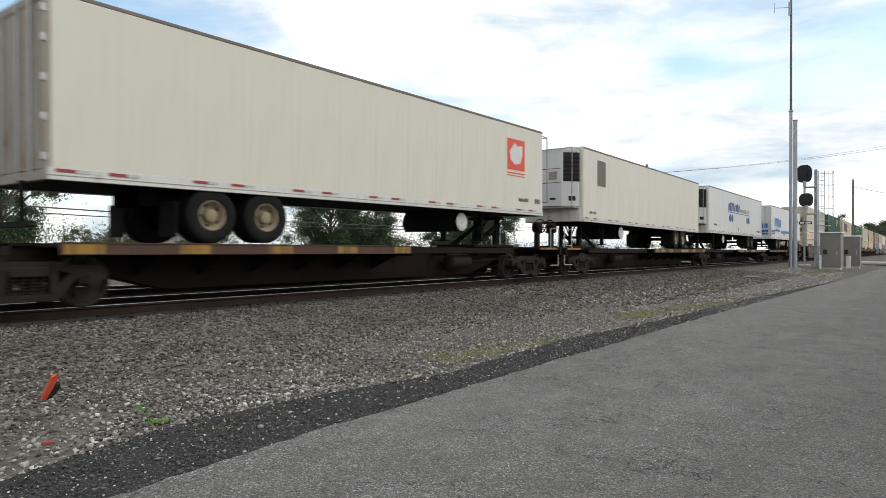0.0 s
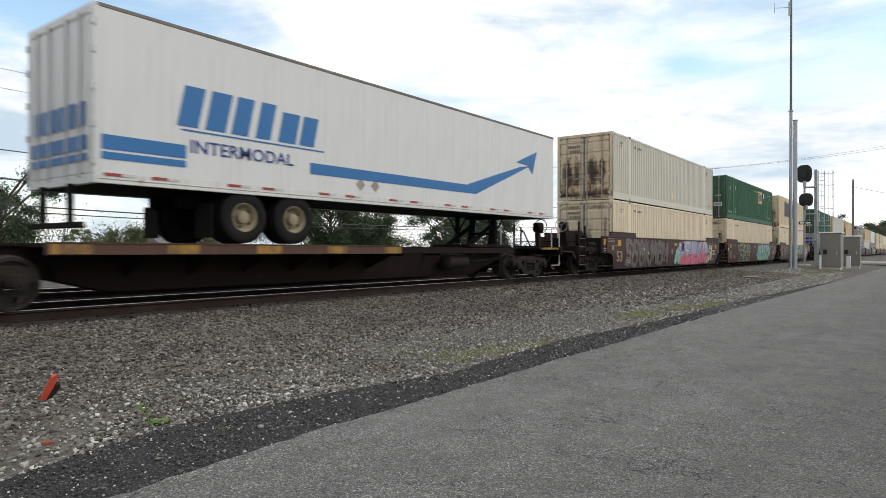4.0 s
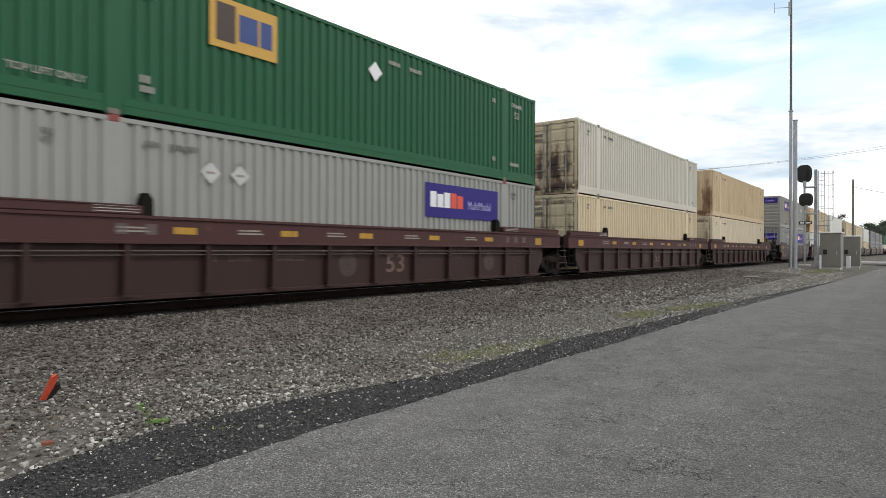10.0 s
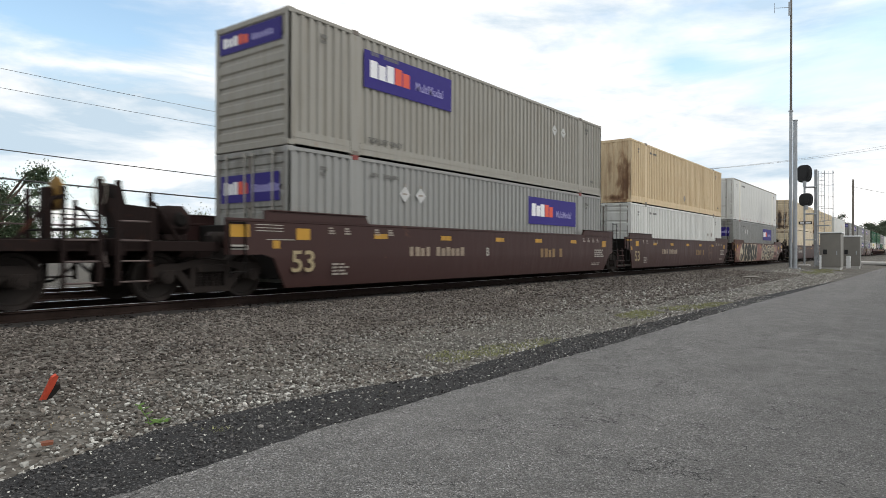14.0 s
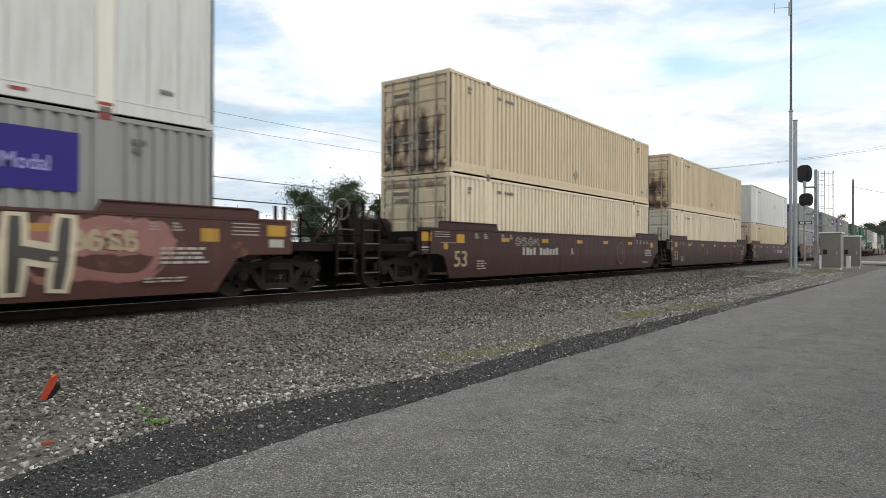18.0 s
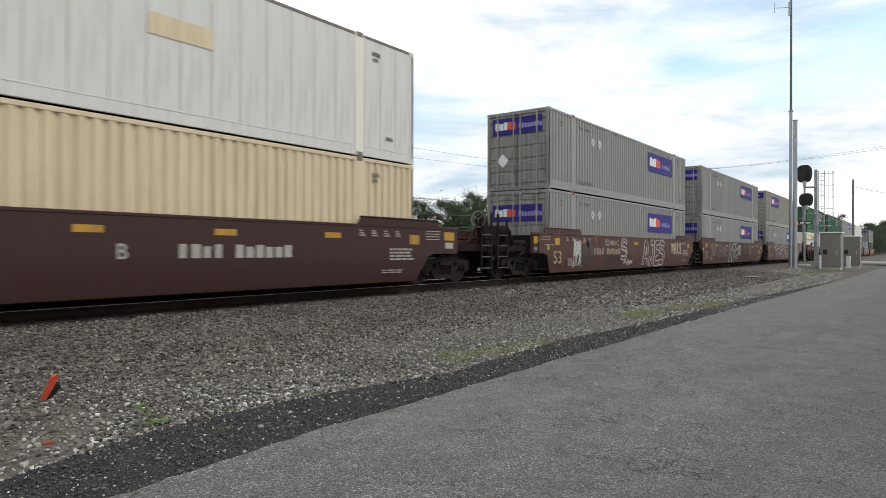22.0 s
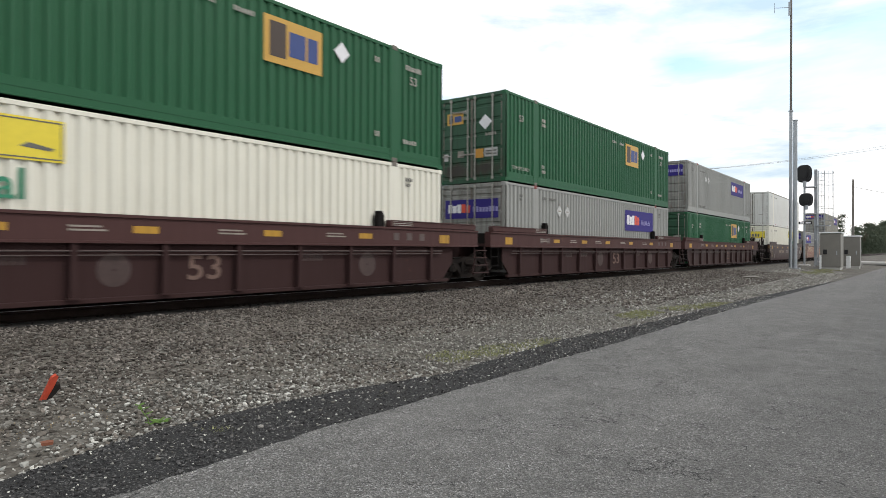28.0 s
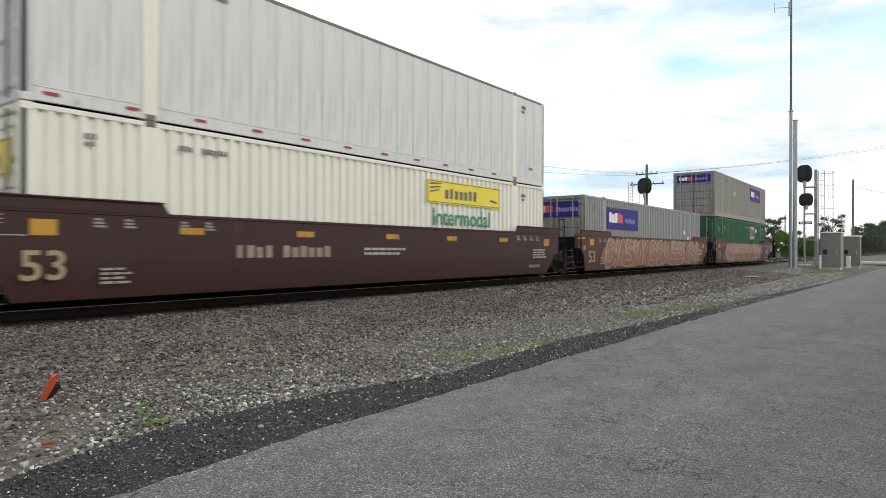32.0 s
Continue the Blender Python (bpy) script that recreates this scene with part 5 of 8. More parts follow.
    part("chain_guard", shared(("chain_guard", d), lambda: M().box(min(d * 2.28, d * 2.44), max(d * 2.28, d * 2.44), -0.84, -0.60, 0.70, 1.30, 0.02)), BLACKS, stand)
    res = part("air_reservoir", shared(("air_reservoir", d), lambda: M().box(min(d * 1.05, d * 1.62), max(d * 1.05, d * 1.62), -1.0, -0.35, 1.20, 1.76, 0.14).box(min(d * 1.12, d * 1.55), max(d * 1.12, d * 1.55), -0.9, -0.45, 1.06, 1.24, 0.02)), SPINE, car, "rounded dusty brake reservoir", at=at)
    part("valve", shared(("brake_valve", d), lambda: M().lathe([(0.001, -0.05), (0.09, -0.05), (0.13, -0.01), (0.15, 0.02)], (d * 1.33, -1.0, 1.50), 16)), BLACKS, res)
    part("brake_valve", shared(("valve_lump", d), lambda: M().box(min(d * 0.35, d * 0.72), max(d * 0.35, d * 0.72), -1.15, -0.75, 0.98, 1.30, 0.08).cyl((d * 0.52, -1.2, 1.14), (d * 0.52, -0.7, 1.14), 0.07, n=10)), TRUCKM, car, at=at)


def well_floor(car, paint_):
    part("well_floor", shared("well_floor", lambda: M().box(-0.1, 16.25, -1.28, 1.28, 0.14, 0.22).box(-0.35, -0.25, -1.4, 1.4, 0.35, 1.5, 0.02).box(16.40, 16.50, -1.4, 1.4, 0.35, 1.5, 0.02)), BLACKS, car)


def smooth_car(q, paint_, first, last, label, marks=()):
    car = tagged(new("well_car"), label, "rail car", "cars of the train")
    n0 = -1.62 if first else -1.22
    f1 = 16.154 + (1.66 if last else 0.66)
    tag = (first, last)
    zf = 0.78
    near = (n0, -0.62, -0.30)
    part("side", shared(("side_smooth",) + tag, lambda: tilted_side((n0, f1), (-0.52, 16.50), (-0.15, 16.12), zf, 0.10, (0.86 if first else 1.04, 0.86))), paint_, car)
    part("side", shared(("side_smooth",) + tag, None), paint_, car, at=Matrix.Diagonal((1, -1, 1, 1)))
    # end panels above the trucks
    for s in (-1, 1):
        y0, y1 = (-HALF, -HALF + 0.06) if s < 0 else (HALF - 0.06, HALF)
        part("top_chord", M().box(n0, f1, y0 - 0.012 if s < 0 else y0, y1 if s < 0 else y1 + 0.012, 1.50, 1.56, 0.01), paint_, car)
        for a, b in ((max(n0, -0.75), 2.2), (13.9, min(f1, 16.95))):
            m = M().prism([(a, 1.55), (b, 1.55), (b - (0.12 if a < 5 else 0), 1.73), (a + (0.12 if a > 5 else 0), 1.73)], "y", y0 + s * 0.02, y1 + s * 0.02)
            m.box(a + 0.1, b - 0.1, min(y0, y1) - 0.05 * (s < 0), max(y0, y1) + 0.05 * (s > 0), 1.72, 1.75, 0.008)
            part("guide_plate", m, paint_, car)
    well_floor(car, paint_)
    for a, b in ((n0 - 0.2, 0.0), (16.2, f1 + 0.2)):
        part("draft_sill", M().box(a, b, -0.35, 0.35, 0.72, 1.1, 0.02), BLACKS, car)
    for i, x in enumerate((2.40, 5.0, 7.75, 10.2, 12.9)):
        smark(car, [(x, 1.22, x + 0.46, 1.34)], YELLOW, name="reflector")
    smark(car, [(0.05, 1.16, 0.42, 1.40)], YELLOW, name="reflector")
    smark(car, [(15.75, 1.10, 16.12, 1.34)], YELLOW, name="reflector")
    bars53(car, -0.10, 0.50, 0.63)
    for i in range(4):
        smark(car, [(0.95 + i * 0.48 + (0.5 if i > 1 else 0), 1.30 + k * 0.055, 1.14 + i * 0.48 + (0.5 if i > 1 else 0) - 0.03 * k, 1.335 + k * 0.055) for k in range(3)], FADED)
        smark(car, [(13.95 + i * 0.42, 1.28 + k * 0.055, 14.15 + i * 0.42 - 0.04 * k, 1.315 + k * 0.055) for k in range(3)], FADED)
    small_text(car, 15.0, 0.95, 0.9, 4, 0.045, seed=4)
    small_text(car, 14.7, 0.45, 0.9, 2, 0.03, seed=3)
    small_text(car, 1.05, 0.62, 0.45, 4, 0.04, seed=6)
    smark(car, [(-0.55, 0.98, -0.38, 1.14)], S_CREAM if random.random() < 0.5 else YELLOW)
    if first:
        smark(car, [(-1.55, 1.2, -1.1, 1.44)], YELLOW, name="reflector")
        smark(car, [(-0.95, 1.44 - k * 0.06, -0.3, 1.455 - k * 0.06) for k in range(3)] + [(-0.7, 1.15, 0.0, 1.165), (-1.5, 0.95, -1.15, 1.05)], MARK)
        end_platform(car, -0.9, -1, paint_, gear=True)
    else:
        smark(car, [(-1.15, 1.40, -0.45, 1.47)], YELLOW, name="reflector")
        joint_steps(car, -1.72)
    if last:
        end_platform(car, 16.154 + 0.9, 1, paint_)
        smark(car, [(17.2, 1.22, 17.65, 1.44)], YELLOW, name="reflector")
        smark(car, [(16.4, 1.44 - k * 0.07, 17.0, 1.46 - k * 0.07) for k in range(4)] + [(17.25, 1.0, 17.6, 1.16)], MARK)
    truck(car, -1.655)
    if last:
        truck(car, BOXL + 1.655)
    else:
        ladder(car, 16.92, 0.55, 2.1)
        part("connector", M().box(16.6, 18.3, -0.3, 0.3, 0.75, 1.05, 0.03), BLACKS, car)
    ladder(car, n0 + 0.05, 0.5, 1.5, 0.36, -HALF - 0.03)
    for f in marks:
        f(car)
    return ride(car, q, TRACK, RAIL)


def ribbed_car(q, paint_, first, last, label, marks=()):
    car = tagged(new("ribbed_well_car"), label, "rail car", "cars of the train")
    n0, f1 = (-1.58 if first else -1.2), BOXL + (1.58 if last else 1.42)

    def body():
        m = M()
        y = -HALF + 0.12
        m.prism([(-0.35, 1.10), (16.5, 1.10), (16.5, 0.62), (16.02, 0.13), (0.13, 0.13), (-0.35, 0.62)], "y", y, y + 0.05)
        m.box(-0.1, 16.25, y - 0.06, y + 0.04, 0.10, 0.18, 0.01)
        return m

    def rib():
        return M().prism([(-0.06, 0.18), (0.06, 0.18), (0.045, 1.10), (-0.045, 1.10)], "y", -HALF + 0.005, -HALF + 0.125).box(-0.10, 0.10, -HALF - 0.005, -HALF + 0.12, 0.17, 0.20)

    def chord():
        y = -HALF
        return M().prism([(y + 0.2, 1.05), (y + 0.2, 1.52), (y - 0.03, 1.52), (y - 0.03, 1.47), (y, 1.465), (y, 1.095), (y - 0.02, 1.09), (y - 0.02, 1.05)], "x", n0, f1)

    smark(car, [(1.55, 1.56 + k * 0.045, 2.28, 1.575 + k * 0.045) for k in range(3)] + [(13.85, 1.56 + k * 0.045, 14.6, 1.575 + k * 0.045) for k in range(3)], MARK, 0.026)
    for s in (1, -1):
        at = None if s > 0 else Matrix.Diagonal((1, -1, 1, 1))
        part("side", shared("ribbed_side", body), paint_, car, at=at)
        part("top_chord", shared(("ribbed_chord", n0, f1), chord), CHORD, car, at=at)
        for x in ([n0] if first else []) + ([16.45] if last else []):
            part("end_gusset", shared(("end_gusset", x), lambda: M().box(x, x + 0.5 if x < 9 else f1, -HALF + (0.01 if x < 9 else 0.09), -HALF + 0.14, 0.66, 1.05, 0.01)), paint_, car, at=at)
        for i in range(11):
            part("rib", shared("rib", rib), paint_, car, at=(at or Matrix()) @ pose(0.63 + i * 1.48, 0, 0))
        for a, b in ((max(n0 + 0.1, -1.35), 2.35), (13.75, min(17.45, f1 - 0.1))):
            part("guide_plate", shared(("guide_plate", a, b), lambda: M().box(a, b, -HALF - 0.02, -HALF + 0.16, 1.52, 1.68, 0.02).box(a + 0.05, b - 0.05, -HALF - 0.035, -HALF + 0.16, 1.66, 1.69, 0.006)), CHORD, car, at=at)
        for x in (2.35, 13.4):
            part("guide_post", shared("guide_post", lambda: M().prism([(0.0, 1.5), (0.22, 1.5), (0.22, 1.78), (0.15, 1.9), (0.05, 1.9), (0.0, 1.72)], "y", -HALF + 0.05, -HALF + 0.2)), BLACKS, car, at=(at or Matrix()) @ pose(x, 0, 0))
        part("air_pipe", shared("air_pipe", lambda: M().cyl((0.1, -HALF + 0.03, 0.93), (15.9, -HALF + 0.03, 0.93), 0.014, n=6)), DULLPIPE, car, at=at)
        part("air_pipe", shared("air_pipe_low", lambda: M().cyl((0.1, -HALF + 0.05, 0.86), (15.9, -HALF + 0.05, 0.86), 0.010, n=6)), DULLPIPE, car, at=at)
    well_floor(car, paint_)
    for a, b in ((n0, 0.0), (16.2, f1)):
        part("draft_sill", M().box(a, b, -0.35, 0.35, 0.72, 1.08, 0.02), paint_, car)
        part("end_deck", M().box(a, b, -1.32, 1.32, 1.08, 1.16), paint_, car)
        # added dark plate on the far side; it blocks a bright see-through gap
        part("end_skirt", M().box(a, b, 1.20, 1.25, 0.62, 1.08), BLACKS, car)
    for i, x in enumerate((2.9, 5.2, 7.45, 10.05, 12.7)):
        smark(car, [(x, 1.22, x + 0.44, 1.34)], YELLOW, 0.006, name="reflector")
        smark(car, [(x - 1.0, 1.30, x - 0.5, 1.33), (x - 1.0, 1.24, x - 0.42, 1.27)], FADED, 0.006)
    for x in (-0.35, 15.75):
        smark(car, [(x, 1.14, x + 0.42, 1.36)], YELLOW, 0.006, name="reflector")
    lettering(car, "53", 8.46, 0.42, 0.62, WORNNUM, HALF - 0.108, "faded number 53", 1.22)
    smark(car, [(1.9 + i * 0.5, 1.2, 2.1 + i * 0.5, 1.38) for i in range(2)] + [(13.9 + i * 0.5, 1.2, 14.1 + i * 0.5, 1.38) for i in range(3)], DULLPIPE, 0.006)
    for x, w in ((3.65, 1.0), (5.1, 0.9), (11.1, 0.7)):
        m = M()
        rects = blocks(x, 0.72, 0.15, int(w / 0.11), 0.5, 0.2, seed=int(x))
        for r in rects:
            m.box(r[0], r[2], -HALF + 0.112, -HALF + 0.118, r[1], r[3])
        part("stencil_bar", m, GHOST, car, kind="stuff")
    for x in (7.2, 13.1):
        part("round_emblem", M().lathe([(0.02, 0.0), (0.26, 0.0), (0.28, 0.002)], (x, -HALF + 0.112, 0.62), 24), GHOST, car, "faded round emblem")
    if first:
        end_platform(car, -0.9, -1, paint_)
    if last:
        end_platform(car, BOXL + 0.9, 1, paint_, disc=paint_ is BROWN2 and not marks)
    truck(car, -1.655)
    if last:
        truck(car, BOXL + 1.655)
    ladder(car, n0 + 0.06, 0.45, 1.06, 0.4)
    if not first:
        joint_steps(car, -1.72)
    for f in marks:
        f(car)
    return ride(car, q, TRACK, RAIL)


# painted scrawls: fat free forms and zigzags, no words
FORMS = {
    "zig": [[(0, 0), (0.12, 1), (0.5, 0.35), (0.8, 1), (1.0, 0.05)]],
    "loop": [[(0.75, 0.8), (0.4, 1.0), (0.05, 0.6), (0.2, 0.1), (0.7, 0.05), (0.95, 0.45), (0.5, 0.55)]],
    "hook": [[(0.1, 1.0), (0.15, 0.0), (0.18, 0.5), (0.75, 0.95), (0.3, 0.5), (0.9, 0.0)]],
    "wave": [[(0.9, 0.9), (0.3, 1.0), (0.15, 0.65), (0.8, 0.45), (0.75, 0.05), (0.05, 0.1)]],
    "ring": [[(0.5, 0.97), (0.14, 0.78), (0.10, 0.28), (0.48, 0.03), (0.86, 0.22), (0.90, 0.72), (0.5, 0.97)]],
    "twin": [[(0.16, 0.04), (0.12, 0.96), (0.74, 0.92), (0.72, 0.58), (0.26, 0.50), (0.84, 0.44), (0.86, 0.08), (0.16, 0.04)]],
    "cross": [[(0.1, 0.97), (0.5, 0.5), (0.95, 0.03)], [(0.92, 0.97), (0.52, 0.52), (0.05, 0.05)]],
    "cane": [[(0.35, 0.95), (0.75, 0.97), (0.72, 0.35), (0.42, 0.03), (0.04, 0.2)]],
    "comb": [[(0.92, 0.95), (0.16, 0.90), (0.20, 0.55), (0.74, 0.52), (0.22, 0.46), (0.12, 0.08), (0.96, 0.04)]],
    "fork": [[(0.18, 1.0), (0.12, 0.0)], [(0.88, 1.0), (0.25, 0.52), (0.92, 0.02)]],
    "leg": [[(0.14, 0.0), (0.16, 0.95), (0.82, 0.86), (0.66, 0.50), (0.26, 0.46), (0.94, 0.0)]],
    "roof": [[(0.0, 0.82), (0.5, 0.90), (1.0, 0.98)], [(0.55, 0.9), (0.36, 0.0)]],
    "boot": [[(0.2, 1.0), (0.14, 0.10), (0.95, 0.06)]],
    "tent": [[(0.03, 0.0), (0.5, 1.0), (0.97, 0.0)], [(0.25, 0.35), (0.78, 0.35)]],
    "rungs": [[(0.12, 1.0), (0.12, 0.0)], [(0.88, 1.0), (0.88, 0.0)], [(0.12, 0.55), (0.88, 0.45)]],
}


def scrawl_curve(rng, x, z, w, h, form="", wobble=0.06):
    """Smooth strokes of one form in a box."""
    strokes = []
    for stroke in FORMS[form or rng.choice(("zig", "loop", "hook", "wave"))]:
        pts = [Vector((x + (p + rng.uniform(-wobble, wobble)) * w, z + (r + rng.uniform(-wobble, wobble)) * h)) for p, r in stroke]
        out = []
        for i in range(len(pts) - 1):
            p0, p1, p2, p3 = pts[max(0, i - 1)], pts[i], pts[i + 1], pts[min(len(pts) - 1, i + 2)]
            for t in (0, 0.2, 0.4, 0.6, 0.8):
                out.append(0.5 * (2 * p1 + (p2 - p0) * t + (2 * p0 - 5 * p1 + 4 * p2 - p3) * t * t + (3 * p1 - p0 - 3 * p2 + p3) * t ** 3))
        strokes.append(out + [pts[-1]])
    return strokes


ZLO, ZHI = 0.20, 1.49


def side_y(z, lift):
    """Outer face of a smooth car side at height z."""
    return -HALF + (0.10 * (0.78 - z) / 0.61 if z < 0.78 else 0.0) - lift


def band(m, pts, w, lift, mi=0, split=None):
    """A painted stroke along pts with blunt ends; below the height split it takes the next material."""
    k = len(pts)
    n = len(m.v)
    for i, p in enumerate(pts):
        d = (pts[min(k - 1, i + 1)] - pts[max(0, i - 1)])
        d = d.normalized() if d.length > 1e-6 else Vector((1, 0))
        o = Vector((-d.y, d.x)) * w * (0.5 if 0 < i < k - 1 else 0.42)
        if i in (0, k - 1):
            p = p + d * w * (-0.3 if i == 0 else 0.3)
        for s in (1, -1):
            a = p + s * o
            zc = min(ZHI, max(ZLO, a.y))
            m.v.append((a.x, side_y(zc, lift), zc))
    m.f += [(n + 2 * i, n + 2 * i + 1, n + 2 * i + 3, n + 2 * i + 2) for i in range(k - 1)]
    m.m += [mi if split is None or pts[i].y > split else mi + 2 for i in range(k - 1)]


def graffiti(x0, x1, n, mats, wid=0.22, z0=0.28, z1=1.42, seed=1, ground_=True, thin=False, label="spray-painted scrawl in several colours", forms=(), low=None, rim=1.5):
    """mats: upper ground, lower ground, outline, fill, highlight; low: fill below the fold."""
    def put(car):
        rng = random.Random(seed)
        step = (x1 - x0) / n
        g = None
        if ground_:
            bg = M()
            edge = 48
            lean = [noise.noise((i * 0.55, seed, 0.3)) for i in range(edge + 1)]
            top, bot = [], []
            for i in range(edge + 1):
                u = i / edge
                tip = min(1.0, 5.0 * min(u, 1 - u) + 0.35)
                mid = (z0 + z1) / 2
                xx = x0 - 0.3 + (x1 - x0 + 0.6) * u
                top.append(Vector((xx, mid + (z1 - mid) * tip + 0.10 * lean[i])))
                bot.append(Vector((xx - 0.12, mid - (mid - z0) * tip + 0.08 * lean[edge - i])))
            for i in range(edge):
                for k, (a, b) in enumerate(((0.0, 0.44), (0.44, 1.0))):
                    quad = []
                    for p, q_ in ((bot[i], top[i]), (bot[i + 1], top[i + 1])):
                        for t in (a, b):
                            zz = min(ZHI, max(ZLO, p.y + (q_.y - p.y) * t))
                            quad.append((p.x + (q_.x - p.x) * t, side_y(zz, 0.004), zz))
                    bg.add(quad, [(0, 1, 3, 2)], 1 - k)
            g = part("graffiti", bg, [mats[0], mats[1]], car, label)
        for i in range(n):
            line, fill = M(), M()
            form = forms[i % len(forms)] if forms else ""
            up = (0.0045 if n < 8 else 0.0003) * i
            cs = scrawl_curve(rng, x0 + i * step + wid * 0.25, z0 + wid * 0.35, step * rng.uniform(0.92, 1.06) - wid * 0.3, (z1 - z0) - wid * 0.7, form)
            for c in cs:
                if thin:
                    band(line, c, wid * 0.24, 0.006 + up)
                else:
                    band(line, c, wid * rim if wid < 0.33 else wid + 0.12, 0.006 + up)
                    band(fill, c, wid, 0.0085 + up, 0, 0.80 if low else None)
                    band(fill, [p + Vector((-wid * 0.22, wid * 0.2)) for p in c[1:len(c) // 2 + 1]], wid * 0.14, 0.0105 + up, 1)
            if thin:
                for c in scrawl_curve(rng, x0 + i * step, z0 + 0.1, step, (z1 - z0) - 0.2):
                    band(line, c, wid * 0.18, 0.007)
            o = part("graffiti" if g is None else "painted_outline", line, mats[2], car if g is None else g, label if g is None else "")
            g = g or o
            if not thin:
                part("painted_fill", fill, [mats[3], mats[4], low or mats[3]], g)
    return put


def reporting(x=3.7, z=0.80, n=10, h=0.24, mat=None):
    def put(car):
        smark(car, blocks(x, z, h, 4, 0.74, 0.2, seed=2) + blocks(x + h * 4.6, z, h, n - 4, 0.72, 0.2, seed=8), mat or CREAMMARK, 0.005)
    return put


def letter(s, x, z=0.80, size=0.36):
    return lambda car: lettering(car, s, x, z, size, MARK, HALF + 0.006, "stencilled letter")


def emblem(x):
    def put(car):
        m = M().lathe([(0.40, 0.0), (0.42, 0.004), (0.46, 0.004), (0.48, 0.0)], (x, -HALF - 0.005, 0.85), 32)
        m.box(x - 0.3, x + 0.3, -HALF - 0.005, -HALF - 0.003, 0.80, 0.90).box(x - 0.22, x - 0.10, -HALF - 0.005, -HALF - 0.003, 0.60, 1.1).box(x + 0.1, x + 0.22, -HALF - 0.005, -HALF - 0.003, 0.60, 1.1)
        part("round_emblem", m, spray("faded_gold_mark", (0.080, 0.039, 0.026)), car, "faded gold round emblem")
    return put


S_ROSE, S_RUST = spray("rose_spray", (0.235, 0.105, 0.090)), spray("rust_spray", (0.20, 0.085, 0.06))
S_FAINT = spray("faint_white_spray", (0.21, 0.18, 0.165))
S_DIM, S_DUSK = spray("dim_black_spray", (0.030, 0.027, 0.026)), spray("dusky_spray", (0.045, 0.026, 0.023))
S_PLUM, S_LIME, S_RUSTY = spray("plum_spray", (0.16, 0.045, 0.075)), spray("pale_lime_spray", (0.36, 0.40, 0.24)), spray("bare_rusty_side", (0.085, 0.036, 0.028))
S_HAZE = spray("haze_spray", (0.115, 0.095, 0.092))


def tag(x0, x1, n, mat, z0=0.4, z1=1.4, seed=1, wid=0.24):
    return graffiti(x0, x1, n, (mat,) * 5, wid, z0, z1, seed, False, True, "thin scribbled spray tag")


def outlined(x0, x1, n, line, fill, seed, wid=0.22, z0=0.3, z1=1.42, forms=(), rim=1.5):
    return graffiti(x0, x1, n, (fill, fill, line, fill, fill), wid, z0, z1, seed, False, False, "outlined spray-painted scrawl", forms, rim=rim)


def raised(put):
    """The same scrawl a coat higher, over an older one."""
    def put_high(car):
        had = set(car.children)
        put(car)
        for o in car.children:
            if o not in had:
                o.location.y -= 0.006
    return put_high


def chalk(car):
    """Pale slanted smears between the ribs."""
    rng = random.Random(8)
    for i in range(8, 16, 2):
        x = 0.8 + i * 0.92
        for k in (-1, 1):
            w = rng.uniform(0.05, 0.11)
            m = M().prism([(x, 0.32), (x + w, 0.32), (x + w + k * 0.22, 0.98), (x + k * 0.22, 0.98)], "y", -HALF + 0.112, -HALF + 0.117)
            part("chalk_smear", m, spray("chalky_smear", (0.085, 0.058, 0.053)), car, "pale chalky smear")


